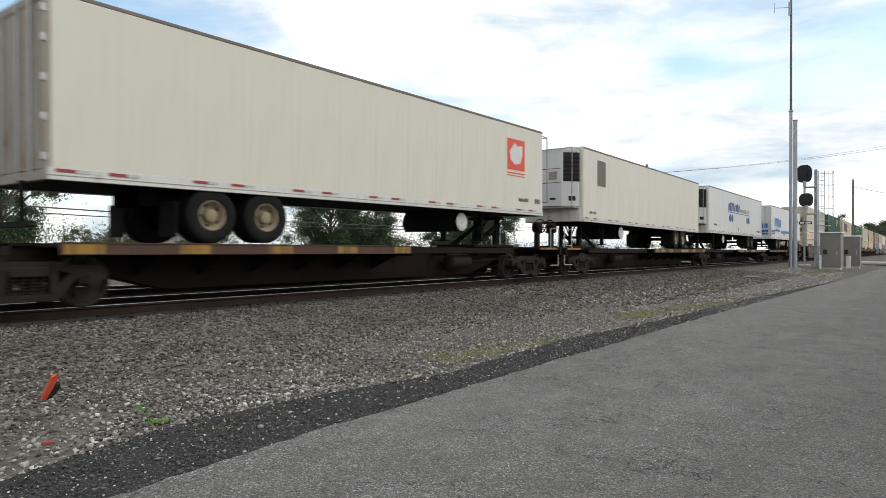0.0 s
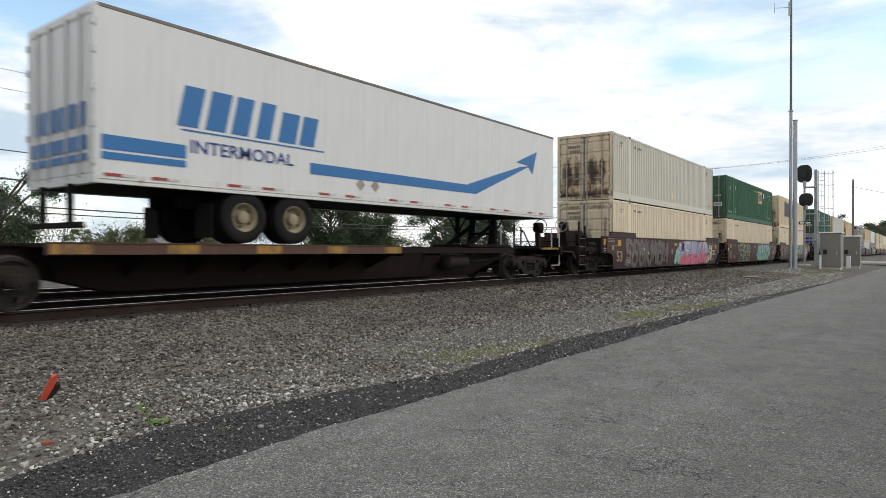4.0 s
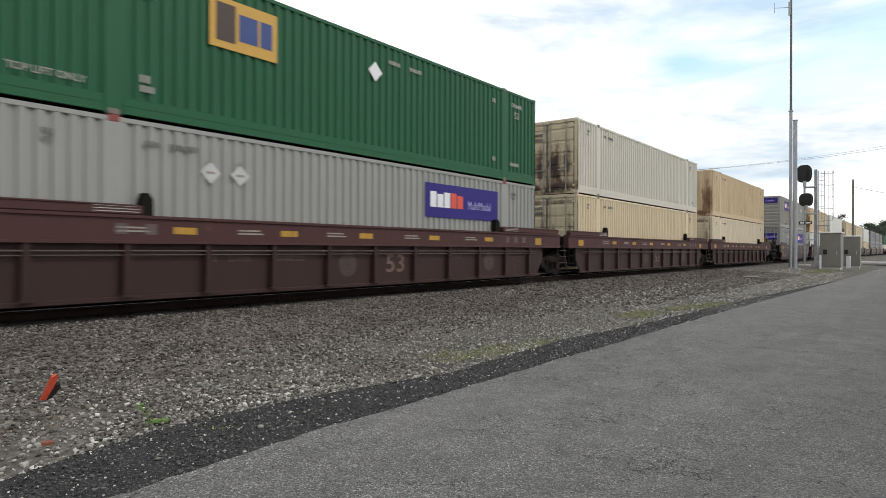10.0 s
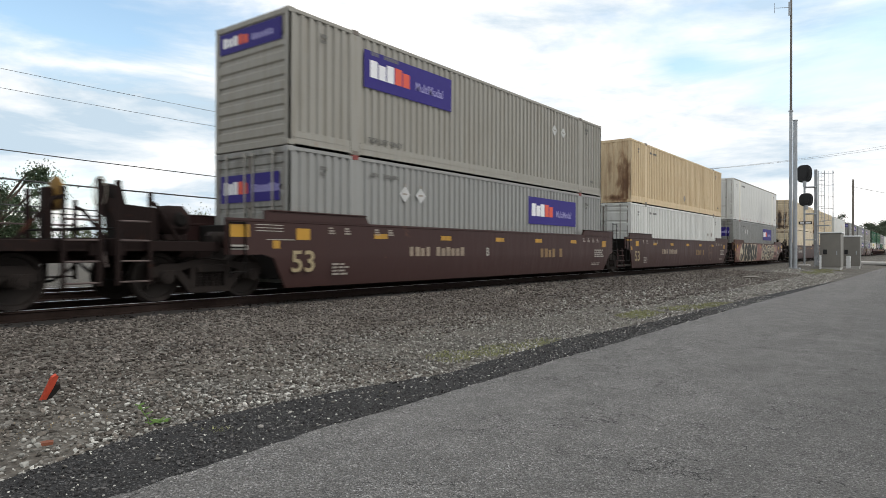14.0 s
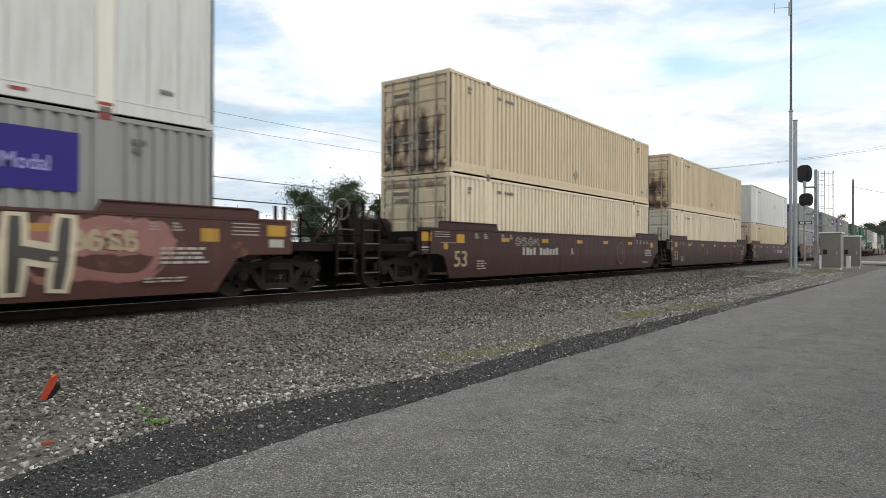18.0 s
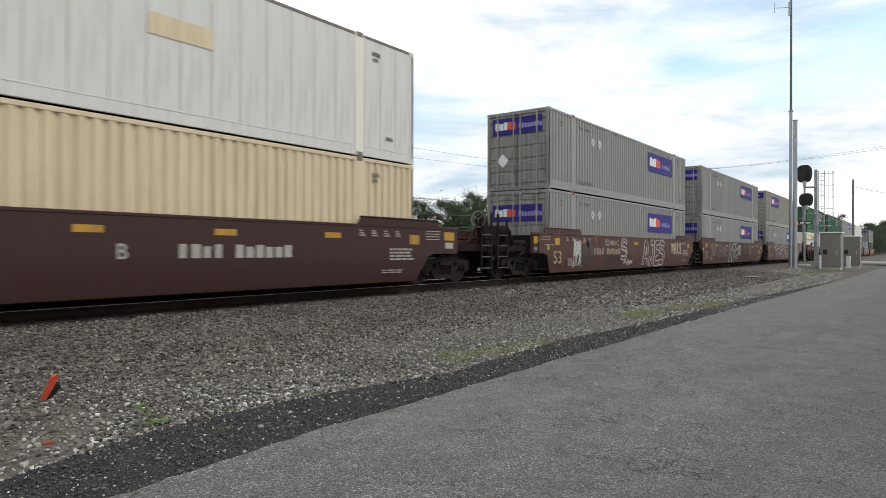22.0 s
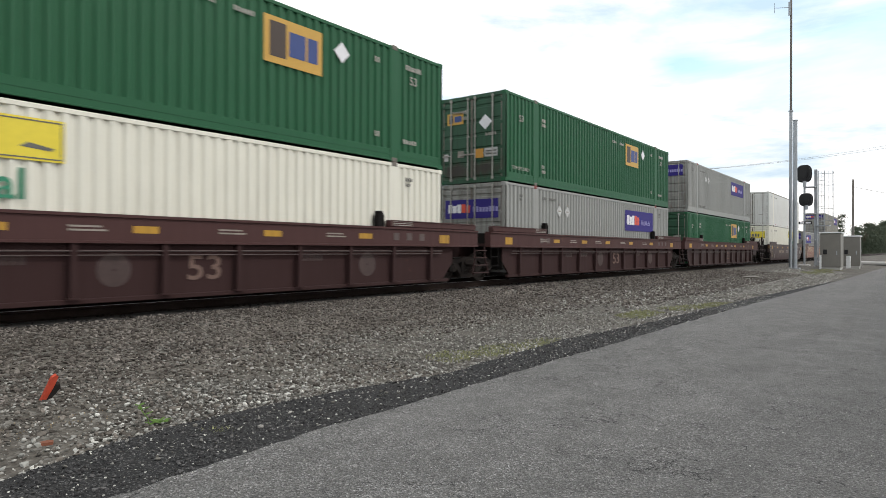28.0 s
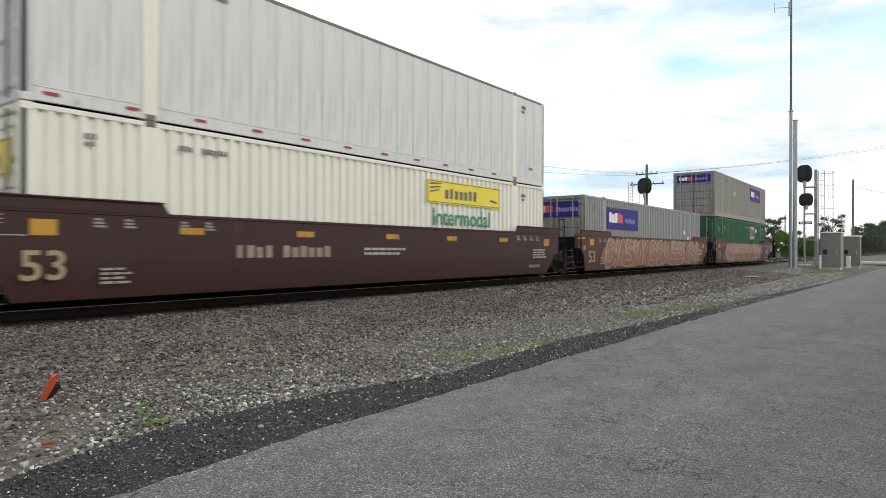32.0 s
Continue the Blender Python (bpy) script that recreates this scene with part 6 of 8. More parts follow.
DULLGOLD = plain("dull_gold_stencil", (0.20, 0.125, 0.055), 0.75, 0, 0.6, 12, 0.0)
RIB = ("r", BROWN2, "faded brown ribbed well car", [])
DARKRIB = ("r", BROWN4, "dark red-brown ribbed well car", [])
CARS = [
    ("s", BROWN, "brown smooth-sided well car with pastel graffiti", [outlined(0.9, 6.6, 7, S_SMOKE, S_HAZE, 11, 0.15, .25, 1.46), tag(1.0, 6.8, 7, S_FAINT, .35, 1.42, 15, .22), reporting(2.9, .80, 10, .27, S_WHITE), letter("B", 7.25),
                                                             graffiti(8.5, 14.0, 5, (S_BLUE, S_PINK, S_PLUM, S_BLUE, S_WHITE), 0.44, .22, 1.48, 12, forms=("roof", "comb", "boot", "fork", "leg"), low=S_PINK),
                                                             outlined(8.0, 8.75, 1, S_MINT, S_MINT, 14, .30, .3, .95, ("zig",)), outlined(13.9, 14.3, 1, S_MINT, S_MINT, 16, .2, .25, .6, ("zig",)), outlined(14.35, 15.15, 2, S_SOOT, S_CREAM, 13, .12, .35, 1.3)]),
    ("s", BROWN, "brown smooth-sided well car with teal graffiti", [graffiti(3.0, 6.3, 3, (S_SOOT, S_SOOT, S_LIME, S_SOOT, S_LIME), 0.42, .22, 1.47, 21, False, forms=("wave", "loop", "fork")), outlined(2.6, 3.1, 1, S_LIME, S_SMOKE, 24, .12, .9, 1.35, ("zig",)), letter("C", 7.3),
                                                           graffiti(9.0, 13.3, 6, (S_SOOT, S_TEAL, S_SOOT, S_TEAL, S_WHITE), 0.34, .24, 1.47, 22, forms=("loop", "comb", "twin", "comb", "fork", "wave"), low=S_MINT), outlined(13.3, 14.0, 1, S_HAZE, S_MINT, 23, .16, .5, 1.38, ("cross",)), reporting(3.9)]),
    ("s", BROWN, "brown smooth-sided well car with red and green graffiti", [tag(2.3, 3.5, 3, S_FAINT, .6, 1.2, 41, .16), tag(1.6, 2.3, 2, S_WHITE, .5, 1.3, 46, .16), reporting(4.0), letter("A", 7.6), graffiti(8.4, 14.3, 5, (S_RED, S_RED, S_CREAM, S_GREEN, S_MINT), 0.46, .22, 1.48, 42, forms=("wave", "comb", "boot", "fork", "leg"), low=S_BLACK), outlined(14.35, 15.1, 1, S_RED, S_ROSE, 44, .3, .4, 1.4, ("zig",)), tag(15.0, 15.7, 1, S_WHITE, .7, 1.2, 45, .2)]),
    RIB, RIB, RIB,
    ("s", BROWN, "dark brown smooth-sided well car", [reporting(3.7), letter("B", 7.2, .8, .34), reporting(10.6, .72, 5, .30, DULLGOLD)]),
    ("s", BROWN, "dark brown smooth-sided well car", [reporting(3.7), reporting(9.6, .72, 5, .30, DULLGOLD), emblem(12.6)]),
    ("s", BROWN3, "brown well car with large black and sand graffiti", [graffiti(0.2, 9.0, 1, (S_ROSE, S_ROSE, S_ROSE, S_ROSE, S_ROSE), 0.1, .22, 1.48, 50), raised(graffiti(1.3, 6.5, 5, (S_CREAM, S_SAND, S_CREAM, S_BLACK, S_BLACK), 0.40, .22, 1.48, 51, forms=("cane", "ring", "twin", "ring", "cross"))), outlined(0.9, 1.6, 1, S_BLACK, S_CREAM, 53, .12, .3, .95, ("loop",)), outlined(8.6, 13.6, 5, S_CREAM, S_SOOT, 52, 0.17, .32, 1.40, ("loop", "tent", "comb", "ring", "rungs"), 2.2), graffiti(13.2, 15.0, 1, (S_ROSE,) * 5, 0.1, .45, 1.46, 54), raised(tag(13.5, 14.6, 4, S_SAND, .85, 1.35, 55, .26))]),
    ("s", BROWN, "dark brown smooth-sided well car", [reporting(3.7, .80, 10, .25, MARK), letter("A", 7.2), emblem(12.1), tag(3.2, 4.8, 4, S_FAINT, 1.06, 1.42, 61, .14)]),
    ("s", BROWN, "dark brown smooth-sided well car", [letter("C", 6.1), emblem(12.1)]),
    ("s", BROWN, "dark brown smooth-sided well car", [emblem(5.0), reporting(9.5, .80, 10, .25, MARK), letter("B", 8.4)]),
    ("s", BROWN3, "brown well car with white outlined tags", [tag(1.55, 2.3, 3, S_WHITE, .3, 1.4, 31, .15), tag(1.6, 2.2, 2, S_WHITE, .7, 1.35, 39, .13), reporting(3.4, .8, 10, .27, CREAMMARK), outlined(2.3, 3.2, 1, S_DIM, S_DUSK, 35, .24, .4, 1.3, ("ring",)), outlined(4.4, 6.2, 3, S_DIM, S_DUSK, 37, .10, .3, .75), outlined(6.15, 6.95, 1, S_WHITE, S_RUSTY, 32, .10, .55, 1.46, ("wave",), 2.0), tag(4.4, 6.0, 3, S_FAINT, 1.1, 1.46, 38, .16), tag(6.6, 7.6, 3, S_WHITE, .3, .6, 36, .16), outlined(8.9, 11.9, 4, S_WHITE, S_RUSTY, 33, .20, .28, 1.44, ("tent", "cane", "comb", "wave"), 1.5), tag(13.0, 14.7, 4, S_CREAM, .7, 1.42, 34, .2)]),
    ("s", BROWN3, "brown well car with black and white tags", [tag(1.3, 2.6, 3, S_FAINT, .6, 1.45, 71, .16), tag(3.0, 5.5, 5, S_FAINT, .5, 1.4, 75, .16), outlined(5.85, 8.25, 3, S_WHITE, S_DIM, 72, .33, .22, 1.48, ("loop", "ring", "comb")), tag(8.2, 9.1, 4, S_WHITE, .6, 1.4, 73, .16), outlined(9.7, 11.9, 2, S_DIM, S_DUSK, 74, .28, .3, 1.3, ("ring", "twin"), 1.25), outlined(10.0, 10.7, 1, S_FAINT, S_SMOKE, 76, .07, .75, 1.4, ("loop",)), outlined(11.6, 12.4, 1, S_SAND, S_SMOKE, 77, .08, .7, 1.4, ("ring",))]),
    ("s", BROWN3, "brown well car with pale outlined graffiti", [outlined(2.9, 9.4, 4, S_WHITE, S_RUSTY, 81, .26, .22, 1.48, ("roof", "rungs", "ring", "twin"), 1.45), tag(9.6, 10.6, 3, S_CREAM, .8, 1.4, 83, .16), outlined(5.6, 6.9, 3, S_SAND, S_SMOKE, 82, .10, 1.0, 1.46)]),
    DARKRIB, DARKRIB, ("r", BROWN2, "brown ribbed well car with chalky drips", [chalk]),
    ("s", BROWN, "dark brown smooth-sided well car", [reporting(3.55), lambda car: small_text(car, 7.0, 0.95, 1.6, 2, 0.06, seed=5)]),
    ("s", BROWN3, "rusty brown well car covered in graffiti", [graffiti(1.6, 15.2, 13, (S_RUST, S_ROSE, S_SAND, S_RUST, S_CREAM), 0.22, .25, 1.44, 91)]),
    ("s", BROWN3, "rusty brown last well car covered in graffiti", [graffiti(2.0, 13.2, 11, (S_ROSE, S_RUST, S_CREAM, S_RUST, S_WHITE), 0.16, .25, 1.44, 92)]),
]
for i, (q, (kind, col, label, marks)) in enumerate(zip(BQ, CARS)):
    (smooth_car if kind == "s" else ribbed_car)(q, col, i % 3 == 0, i % 3 == 2, label, marks)

# ---- the train: spine cars and road trailers ----
def spine_car(q, length, deck, saddle, first, last, label, letters=False):
    """Origin at its near truck; length to the far truck. deck: tyre platform from, to. saddle: place of the hitch."""
    car = tagged(new("spine_car"), label, "rail car", "cars of the train")
    a, b = (-2.0 if first else 0.0), (length + 2.0 if last else length)
    m = M()
    m.prism([(a, 0.62), (a, 1.04), (b, 1.04), (b, 0.62), (length - 1.0, 0.62), (length - 2.6, 0.20), (2.6, 0.20), (1.0, 0.62)], "y", -0.36, 0.36)
    m.box(a, b, -0.45, 0.45, 1.00, 1.05, 0.005)
    part("centre_sill", m, SPINE, car)
    m = M().box(deck[0], deck[1], -1.28, 1.28, 0.98, 1.05, 0.01)
    part("tyre_deck", m, SPINE, car)
    for s in (-1, 1):
        part("deck_rail", M().box(deck[0], deck[1], s * 1.30 - 0.04, s * 1.30 + 0.04, 0.86, 1.06, 0.008).box(deck[0], deck[1], s * 1.30 - 0.055, s * 1.30 + 0.055, 1.045, 1.065), DECKEDGE, car, "brown deck edge with worn yellow paint")
        for i in range(5):
            x = deck[0] + 0.05 + i * (deck[1] - deck[0] - 0.7) / 4
            part("yellow_stripe", M().box(x, x + 0.62, s * 1.30 - 0.045, s * 1.30 + 0.045, 0.875, 1.035), WORNYELLOW, car, "worn yellow paint stripe")
        for x in np.arange(deck[0] + 0.4, deck[1], 1.25):
            part("outrigger", M().prism([(s * 0.35, 0.45), (s * 1.28, 0.84), (s * 1.28, 0.98), (s * 0.35, 0.98)], "x", x, x + 0.05), BLACKS, car)
    if letters:
        for r in blocks(deck[0] + 0.9, 0.895, 0.12, 5, 0.8, 0.3, seed=4) + blocks(deck[0] + 4.3, 0.895, 0.12, 8, 0.9, 0.4, seed=6):
            part("stencil_bar", M().box(r[0], r[2], -1.348, -1.343, r[1], r[3]), MARK, car)
    # walkway sills over the other half
    lo, hi = (deck[1] + 0.1, length - 0.9) if saddle > length / 2 else (0.9, deck[0] - 0.1)
    for s in (-1, 1):
        part("side_sill", M().box(lo, hi, s * 0.95 - 0.03, s * 0.95 + 0.03, 0.86, 1.02, 0.006), SPINE, car)
    for x in np.arange(lo + 0.4, hi, 1.6):
        part("cross_bearer", M().box(x, x + 0.08, -0.95, 0.95, 0.80, 0.95), BLACKS, car)
    ax = (lo + hi) / 2
    part("air_tank", M().lathe([(0.001, 0.0), (0.14, 0.02), (0.22, 0.10), (0.22, 1.00), (0.14, 1.08), (0.001, 1.10)], (ax - 0.5, -0.68, 0.62), 18, axis="x"), TRUCKM, car, "dusty brake air tank")
    part("brake_lever", M().box(ax + 1.0, ax + 1.8, -0.62, -0.56, 0.55, 0.63, 0.01), BLACKS, car)
    part("brake_rod", M().cyl((ax + 0.6, -0.6, 0.58), (ax + 2.6, -0.55, 0.70), 0.022, n=6), TRUCKM, car)
    d = 1 if saddle > length / 2 else -1
    m = M()
    for y in (-0.42, 0.42):
        m.prism([(saddle - 0.22, 1.05), (saddle + 0.02, 1.05), (saddle + 0.10, 2.02), (saddle - 0.05, 2.02)], "y", y - 0.07, y + 0.07)
        m.cyl((saddle, y, 1.80), (saddle - d * 1.45, y, 1.10), 0.075, n=10)
    m.box(saddle - 0.30, saddle + 0.30, -0.55, 0.55, 1.98, 2.08, 0.03)
    m.box(saddle - 0.1, saddle + 0.1, -0.5, 0.5, 1.45, 1.55, 0.01)
    part("hitch_stand", m, BLACKS, car, "black trailer hitch stand")
    part("hitch_base", M().box(saddle - 1.8, saddle + 0.6, -0.75, 0.75, 1.04, 1.14, 0.02), SPINE, car)
    truck(car, 0.0, 0.42)
    if last:
        truck(car, length, 0.42)
    for x, dd, on in ((0.0, -1, first), (length, 1, last)):
        if not on:
            continue
        X = (x + dd * 0.3, x + dd * 1.95)
        part("end_platform", M().box(min(X), max(X), -1.3, 1.3, 0.98, 1.06, 0.01).box(x + dd * 1.85 - 0.08, x + dd * 1.85 + 0.08, -1.35, 1.35, 0.80, 1.08, 0.02), SPINE, car)
        part("yellow_stripe", M().box(min(X) + 0.1, max(X) - 0.3, -1.315, -1.30, 0.985, 1.055), WORNYELLOW, car)
        part("coupler", M().box(min(x + dd * 1.9, x + dd * 2.1), max(x + dd * 1.9, x + dd * 2.1), -0.16, 0.16, 0.62, 0.98, 0.04), TRUCKM, car)
        part("brake_stand", M().box(x + dd * 1.55 - 0.10, x + dd * 1.55 + 0.10, -0.62, -0.45, 1.06, 1.95, 0.03), TRUCKM, car)
        part("brake_housing", M().box(x + dd * 1.55 - 0.2, x + dd * 1.55 + 0.16, -0.72, -0.40, 1.62, 1.98, 0.06), SPINE, car)
        part("brake_wheel", M().lathe([(0.25, 0.0), (0.27, 0.015), (0.25, 0.03), (0.23, 0.015), (0.25, 0.0)], (x + dd * 1.72, -0.55, 1.85), 18, axis="x"), TRUCKM, car)
        for y in (-1.25, 1.25):
            part("hand_rail", M().tube([(x + dd * 1.85, y, 0.42), (x + dd * 1.85, y, 1.75), (x + dd * 1.25, y, 1.75), (x + dd * 1.25, y, 1.06)], 0.02), ALU, car)
            part("step", M().tube([(x + dd * 1.25, y, 0.42), (x + dd * 1.85, y, 0.42)], 0.02), ALU, car)
        part("air_hose", M().tube([(x + dd * 1.9, -0.3, 0.8), (x + dd * 2.0, -0.32, 0.5), (x + dd * 2.1, -0.2, 0.42)], 0.022), RUBBER, car)
    return ride(car, q, TRACK, RAIL)


def trailer_wheels(ob, x, rim=None):
    """Tandem axles centred at x under a box whose underside is z=0."""
    m = M().box(x - 1.6, x + 1.6, 0.75, 0.90, -0.28, 0.0).box(x - 1.6, x + 1.6, 1.70, 1.85, -0.28, 0.0)
    for dx in (-0.62, 0.62):
        m.cyl((x + dx, 0.4, -0.45), (x + dx, 2.2, -0.45), 0.075, n=10)
        m.box(x + dx - 0.45, x + dx + 0.45, 0.70, 0.80, -0.36, -0.26)
    part("bogie_frame", m, BLACKS, ob)
    for dx in (-0.62, 0.62):
        for y, s in ((0.02, 1), (0.34, 1), (BOXW - 0.64, 1), (BOXW - 0.32, 1)):
            w = part("wheel", shared("tyre", lambda: M().lathe([(0.29, 0.02), (0.40, 0.0), (0.48, 0.015), (0.515, 0.05), (0.515, 0.23), (0.48, 0.265), (0.40, 0.28), (0.29, 0.26), (0.29, 0.02)], (0, 0, 0), 32)), RUBBER, ob, "black rubber road tyre", at=pose(x + dx, y, -0.445))
            part("rim", shared("rim", lambda: M().lathe([(0.295, 0.055), (0.285, 0.03), (0.262, 0.035), (0.235, 0.10), (0.20, 0.17), (0.13, 0.165), (0.12, 0.05), (0.07, 0.035), (0.001, 0.035)], (0, 0, 0), 28)), (rim or DUSTYRIM) if y < 0.3 else BLACKS, w, "dusty steel rim")
    for dx in (-0.62, 0.62):
        for k in range(5):
            a = k * 1.2566 + dx
            part("rim_hole", shared("rim_hole", lambda: M().lathe([(0.001, 0.0), (0.034, 0.0), (0.036, 0.012)], (0, 0, 0), 10)), SIGNALB, ob, "dark hole in the rim", at=pose(x + dx + 0.205 * math.cos(a), 0.02 + 0.125, -0.445 + 0.205 * math.sin(a)))
    for y in (0.05, 1.95):
        part("mud_flap", M().box(x - 1.35, x - 1.33, y, y + 0.57, -0.85, -0.2), BLACKS, ob)


def trailer(q, colour, nose_left, z0, tilt, label, reefer=True, deco=(), doorcol=None, length=16.05, rear=3.5):
    """Box trailer; its near lower corner over the underside is the origin, x to the far end."""
    ob = tagged(new("trailer"), label, "trailer", "road trailers on spine cars")
    H, W = 2.92, BOXW
    pw = (length - 0.24) / 13
    turn = pose(length, W, 0, 0, 0, 180)
    for at in (None, turn):
        side = part("side_wall", shared(("trailer_side", length), lambda: M().box(0.1, length - 0.1, 0.004, 0.03, 0.2, H - 0.07)), colour, ob, at=at)
        for i in range(13):
            part("panel", shared(("trailer_panel", length), lambda: M().box(0.002, pw - 0.002, 0.0, 0.012, 0.20, H - 0.07, 0.0015)), colour, side, at=pose(0.12 + i * pw, 0, 0))
        part("bottom_rail", shared(("trailer_rail", length), lambda: M().box(0.05, length - 0.05, -0.012, 0.05, 0.0, 0.07, 0.008).box(0.05, length - 0.05, -0.006, 0.04, 0.075, 0.20, 0.004)), WHITE, ob, at=at)
        part("rivet_strip", shared(("rivet_strip", length), lambda: M().box(0.05, length - 0.05, -0.016, 0.0, 0.066, 0.080)), GRIME, ob, at=at)
        part("top_rail", shared(("trailer_top", length), lambda: M().box(0.05, length - 0.05, -0.006, 0.06, H - 0.07, H, 0.012)), TOPRAIL, ob, at=at)
    part("roof", shared(("trailer_roof", length), lambda: M().box(0.03, length - 0.03, 0.03, W - 0.03, H - 0.03, H + 0.01, 0.01)), ALU, ob)
    part("underframe", shared(("trailer_floor", length), lambda: M().box(0.05, length - 0.05, 0.06, W - 0.06, 0.02, 0.16)), BLACKS, ob)
    nose = 0.0 if nose_left else length
    tail = length - nose
    d = -1 if nose_left else 1
    # nose wall with rounded corner posts
    m = M()
    m.box(min(nose, nose - d * 0.12), max(nose, nose - d * 0.12), 0.1, W - 0.1, 0.0, H - 0.02, 0.02)
    for y in (0.10, W - 0.10):
        m.cyl((nose - d * 0.10, y, 0.0), (nose - d * 0.10, y, H - 0.01), 0.10, n=16)
    part("nose_wall", m, colour, ob)
    if reefer:
        X = lambda v: nose + d * v
        x0, x1 = min(X(0.0), X(0.56)), max(X(0.0), X(0.56))
        plan = lambda g: [(X(0.0), 0.16 - g), (X(0.14), 0.16 - g), (X(0.56 + g), 0.66), (X(0.56 + g), W - 0.66), (X(0.14), W - 0.16 + g), (X(0.0), W - 0.16 + g)]
        r = part("cooling_unit", M().prism(plan(0.0), "z", 0.66, H - 0.14).prism(plan(0.012), "z", 0.60, 0.70).prism(plan(0.012), "z", H - 0.20, H - 0.12), TRAILER2, ob, "white refrigeration unit with black grille")
        for far_side in (False, True):
            at = Matrix() if not far_side else Matrix.Translation((0, W, 0)) @ Matrix.Diagonal((1, -1, 1, 1))
            part("grille", M().prism([(X(0.02), 0.150), (X(0.14), 0.150), (X(0.52), 0.605), (X(0.50), 0.62), (X(0.13), 0.18), (X(0.02), 0.18)], "z", 1.55, H - 0.24), SIGNALB, r, "black louvred grille", at=at)
            for k in range(6):
                part("louvre", M().prism([(X(0.03), 0.138), (X(0.145), 0.138), (X(0.515), 0.585), (X(0.50), 0.60), (X(0.13), 0.155), (X(0.03), 0.155)], "z", 1.62 + k * 0.165, 1.66 + k * 0.165), RUBBER, r, at=at)
            part("display", M().prism([(X(0.20), 0.225), (X(0.38), 0.44), (X(0.37), 0.455), (X(0.19), 0.24)], "z", 0.80, 0.98), SIGNALB, r, at=at)
        for zz in (1.50, 2.05):
            part("seam", M().box(X(0.56) - 0.006, X(0.56) + 0.006, 0.70, W - 0.70, zz, zz + 0.025), SIGNALB, r)
        part("vent", M().box(X(0.56) - 0.006, X(0.56) + 0.006, 0.85, 1.2, 1.62, 1.95), GRIME, r)
        part("latch", M().box(X(0.56) - 0.008, X(0.56) + 0.008, 0.9, 1.15, 0.84, 0.92), SIGNALB, r)
        part("skirt", M().prism([(X(0.0), 0.10), (X(0.10), 0.10), (X(0.34), 0.45), (X(0.34), W - 0.45), (X(0.10), W - 0.10), (X(0.0), W - 0.10)], "z", 0.0, 0.56), DIRTYWHITE, ob, "dirty white lower front panel")
        m = M()
        for y in (0.18, W - 0.18):
            m.tube([(nose, y, H - 0.08), (nose + d * 0.62, y, H - 0.10), (nose + d * 0.62, y, 0.55), (nose, y, 0.55)], 0.018)
        m.cyl((nose + d * 0.62, 0.18, H - 0.10), (nose + d * 0.62, W - 0.18, H - 0.10), 0.018, n=6)
        m.box(min(nose, nose + d * 0.62), max(nose, nose + d * 0.62), 0.12, W - 0.12, 0.50, 0.56, 0.01)
        part("guard_frame", m, GRIME, r)
        fx = nose - d * 4.55
        f = part("fuel_tank", M().cyl((fx, 0.26, -0.33), (fx, W - 0.26, -0.33), 0.27, n=24), BLACKS, ob, "black cylindrical fuel tank")
        part("tank_end", M().lathe([(0.001, -0.035), (0.05, -0.035), (0.06, -0.015), (0.20, -0.03), (0.255, -0.012), (0.272, 0.01)], (fx, 0.25, -0.33), 28), TRAILER2, f, "white domed tank end")
        part("tank_bracket", M().box(fx - 0.30, fx - 0.24, 0.4, W - 0.4, -0.6, 0.02).box(fx + 0.24, fx + 0.30, 0.4, W - 0.4, -0.6, 0.02), BLACKS, ob)
    # rear doors
    m = M()
    x0, x1 = (tail - 0.10, tail) if nose_left else (tail, tail + 0.10)
    m.box(x0, x1, 0.0, 0.12, 0.0, H, 0.01).box(x0, x1, W - 0.12, W, 0.0, H, 0.01).box(x0, x1, 0.12, W - 0.12, H - 0.16, H, 0.01).box(x0, x1, 0.12, W - 0.12, 0.0, 0.16, 0.01)
    part("door_frame", m, doorcol or GRIME, ob)
    e = 1 if nose_left else -1
    for y in (0.13, 1.30):
        dr = part("door", M().box(tail - 0.07 if nose_left else tail + 0.01, tail - 0.01 if nose_left else tail + 0.07, y, y + 1.16, 0.17, H - 0.17, 0.01), doorcol or GRIME, ob)
        for yy in (0.35, 0.85):
            part("locking_bar", M().cyl((tail + e * 0.015, y + yy, 0.1), (tail + e * 0.015, y + yy, H - 0.1), 0.018, n=8).box(tail - 0.02, tail + 0.04, y + yy - 0.03, y + yy + 0.03, 0.9, 0.96), ALU, dr)
        for zz in (0.35, 0.95, 1.55, 2.15, 2.6):
            part("hinge", M().box(tail - 0.03, tail + 0.03, -0.015 if y < 1 else W - 0.05, 0.05 if y < 1 else W + 0.015, zz - 0.06, zz + 0.06, 0.006), ALU, dr)
    part("bumper", M().box(tail - 0.06 - 0.02, tail - 0.02 + 0.02, 0.3, W - 0.3, -0.72, -0.62, 0.01).box(tail - 0.08, tail, 0.7, 0.8, -0.65, 0.02).box(tail - 0.08, tail, W - 0.8, W - 0.7, -0.65, 0.02), BLACKS, ob)
    trailer_wheels(ob, tail + (3.5 if tail < 1 else -rear), DARKRIM if nose_left and colour == TRAILER2 else None)
    lx = nose - d * 3.1
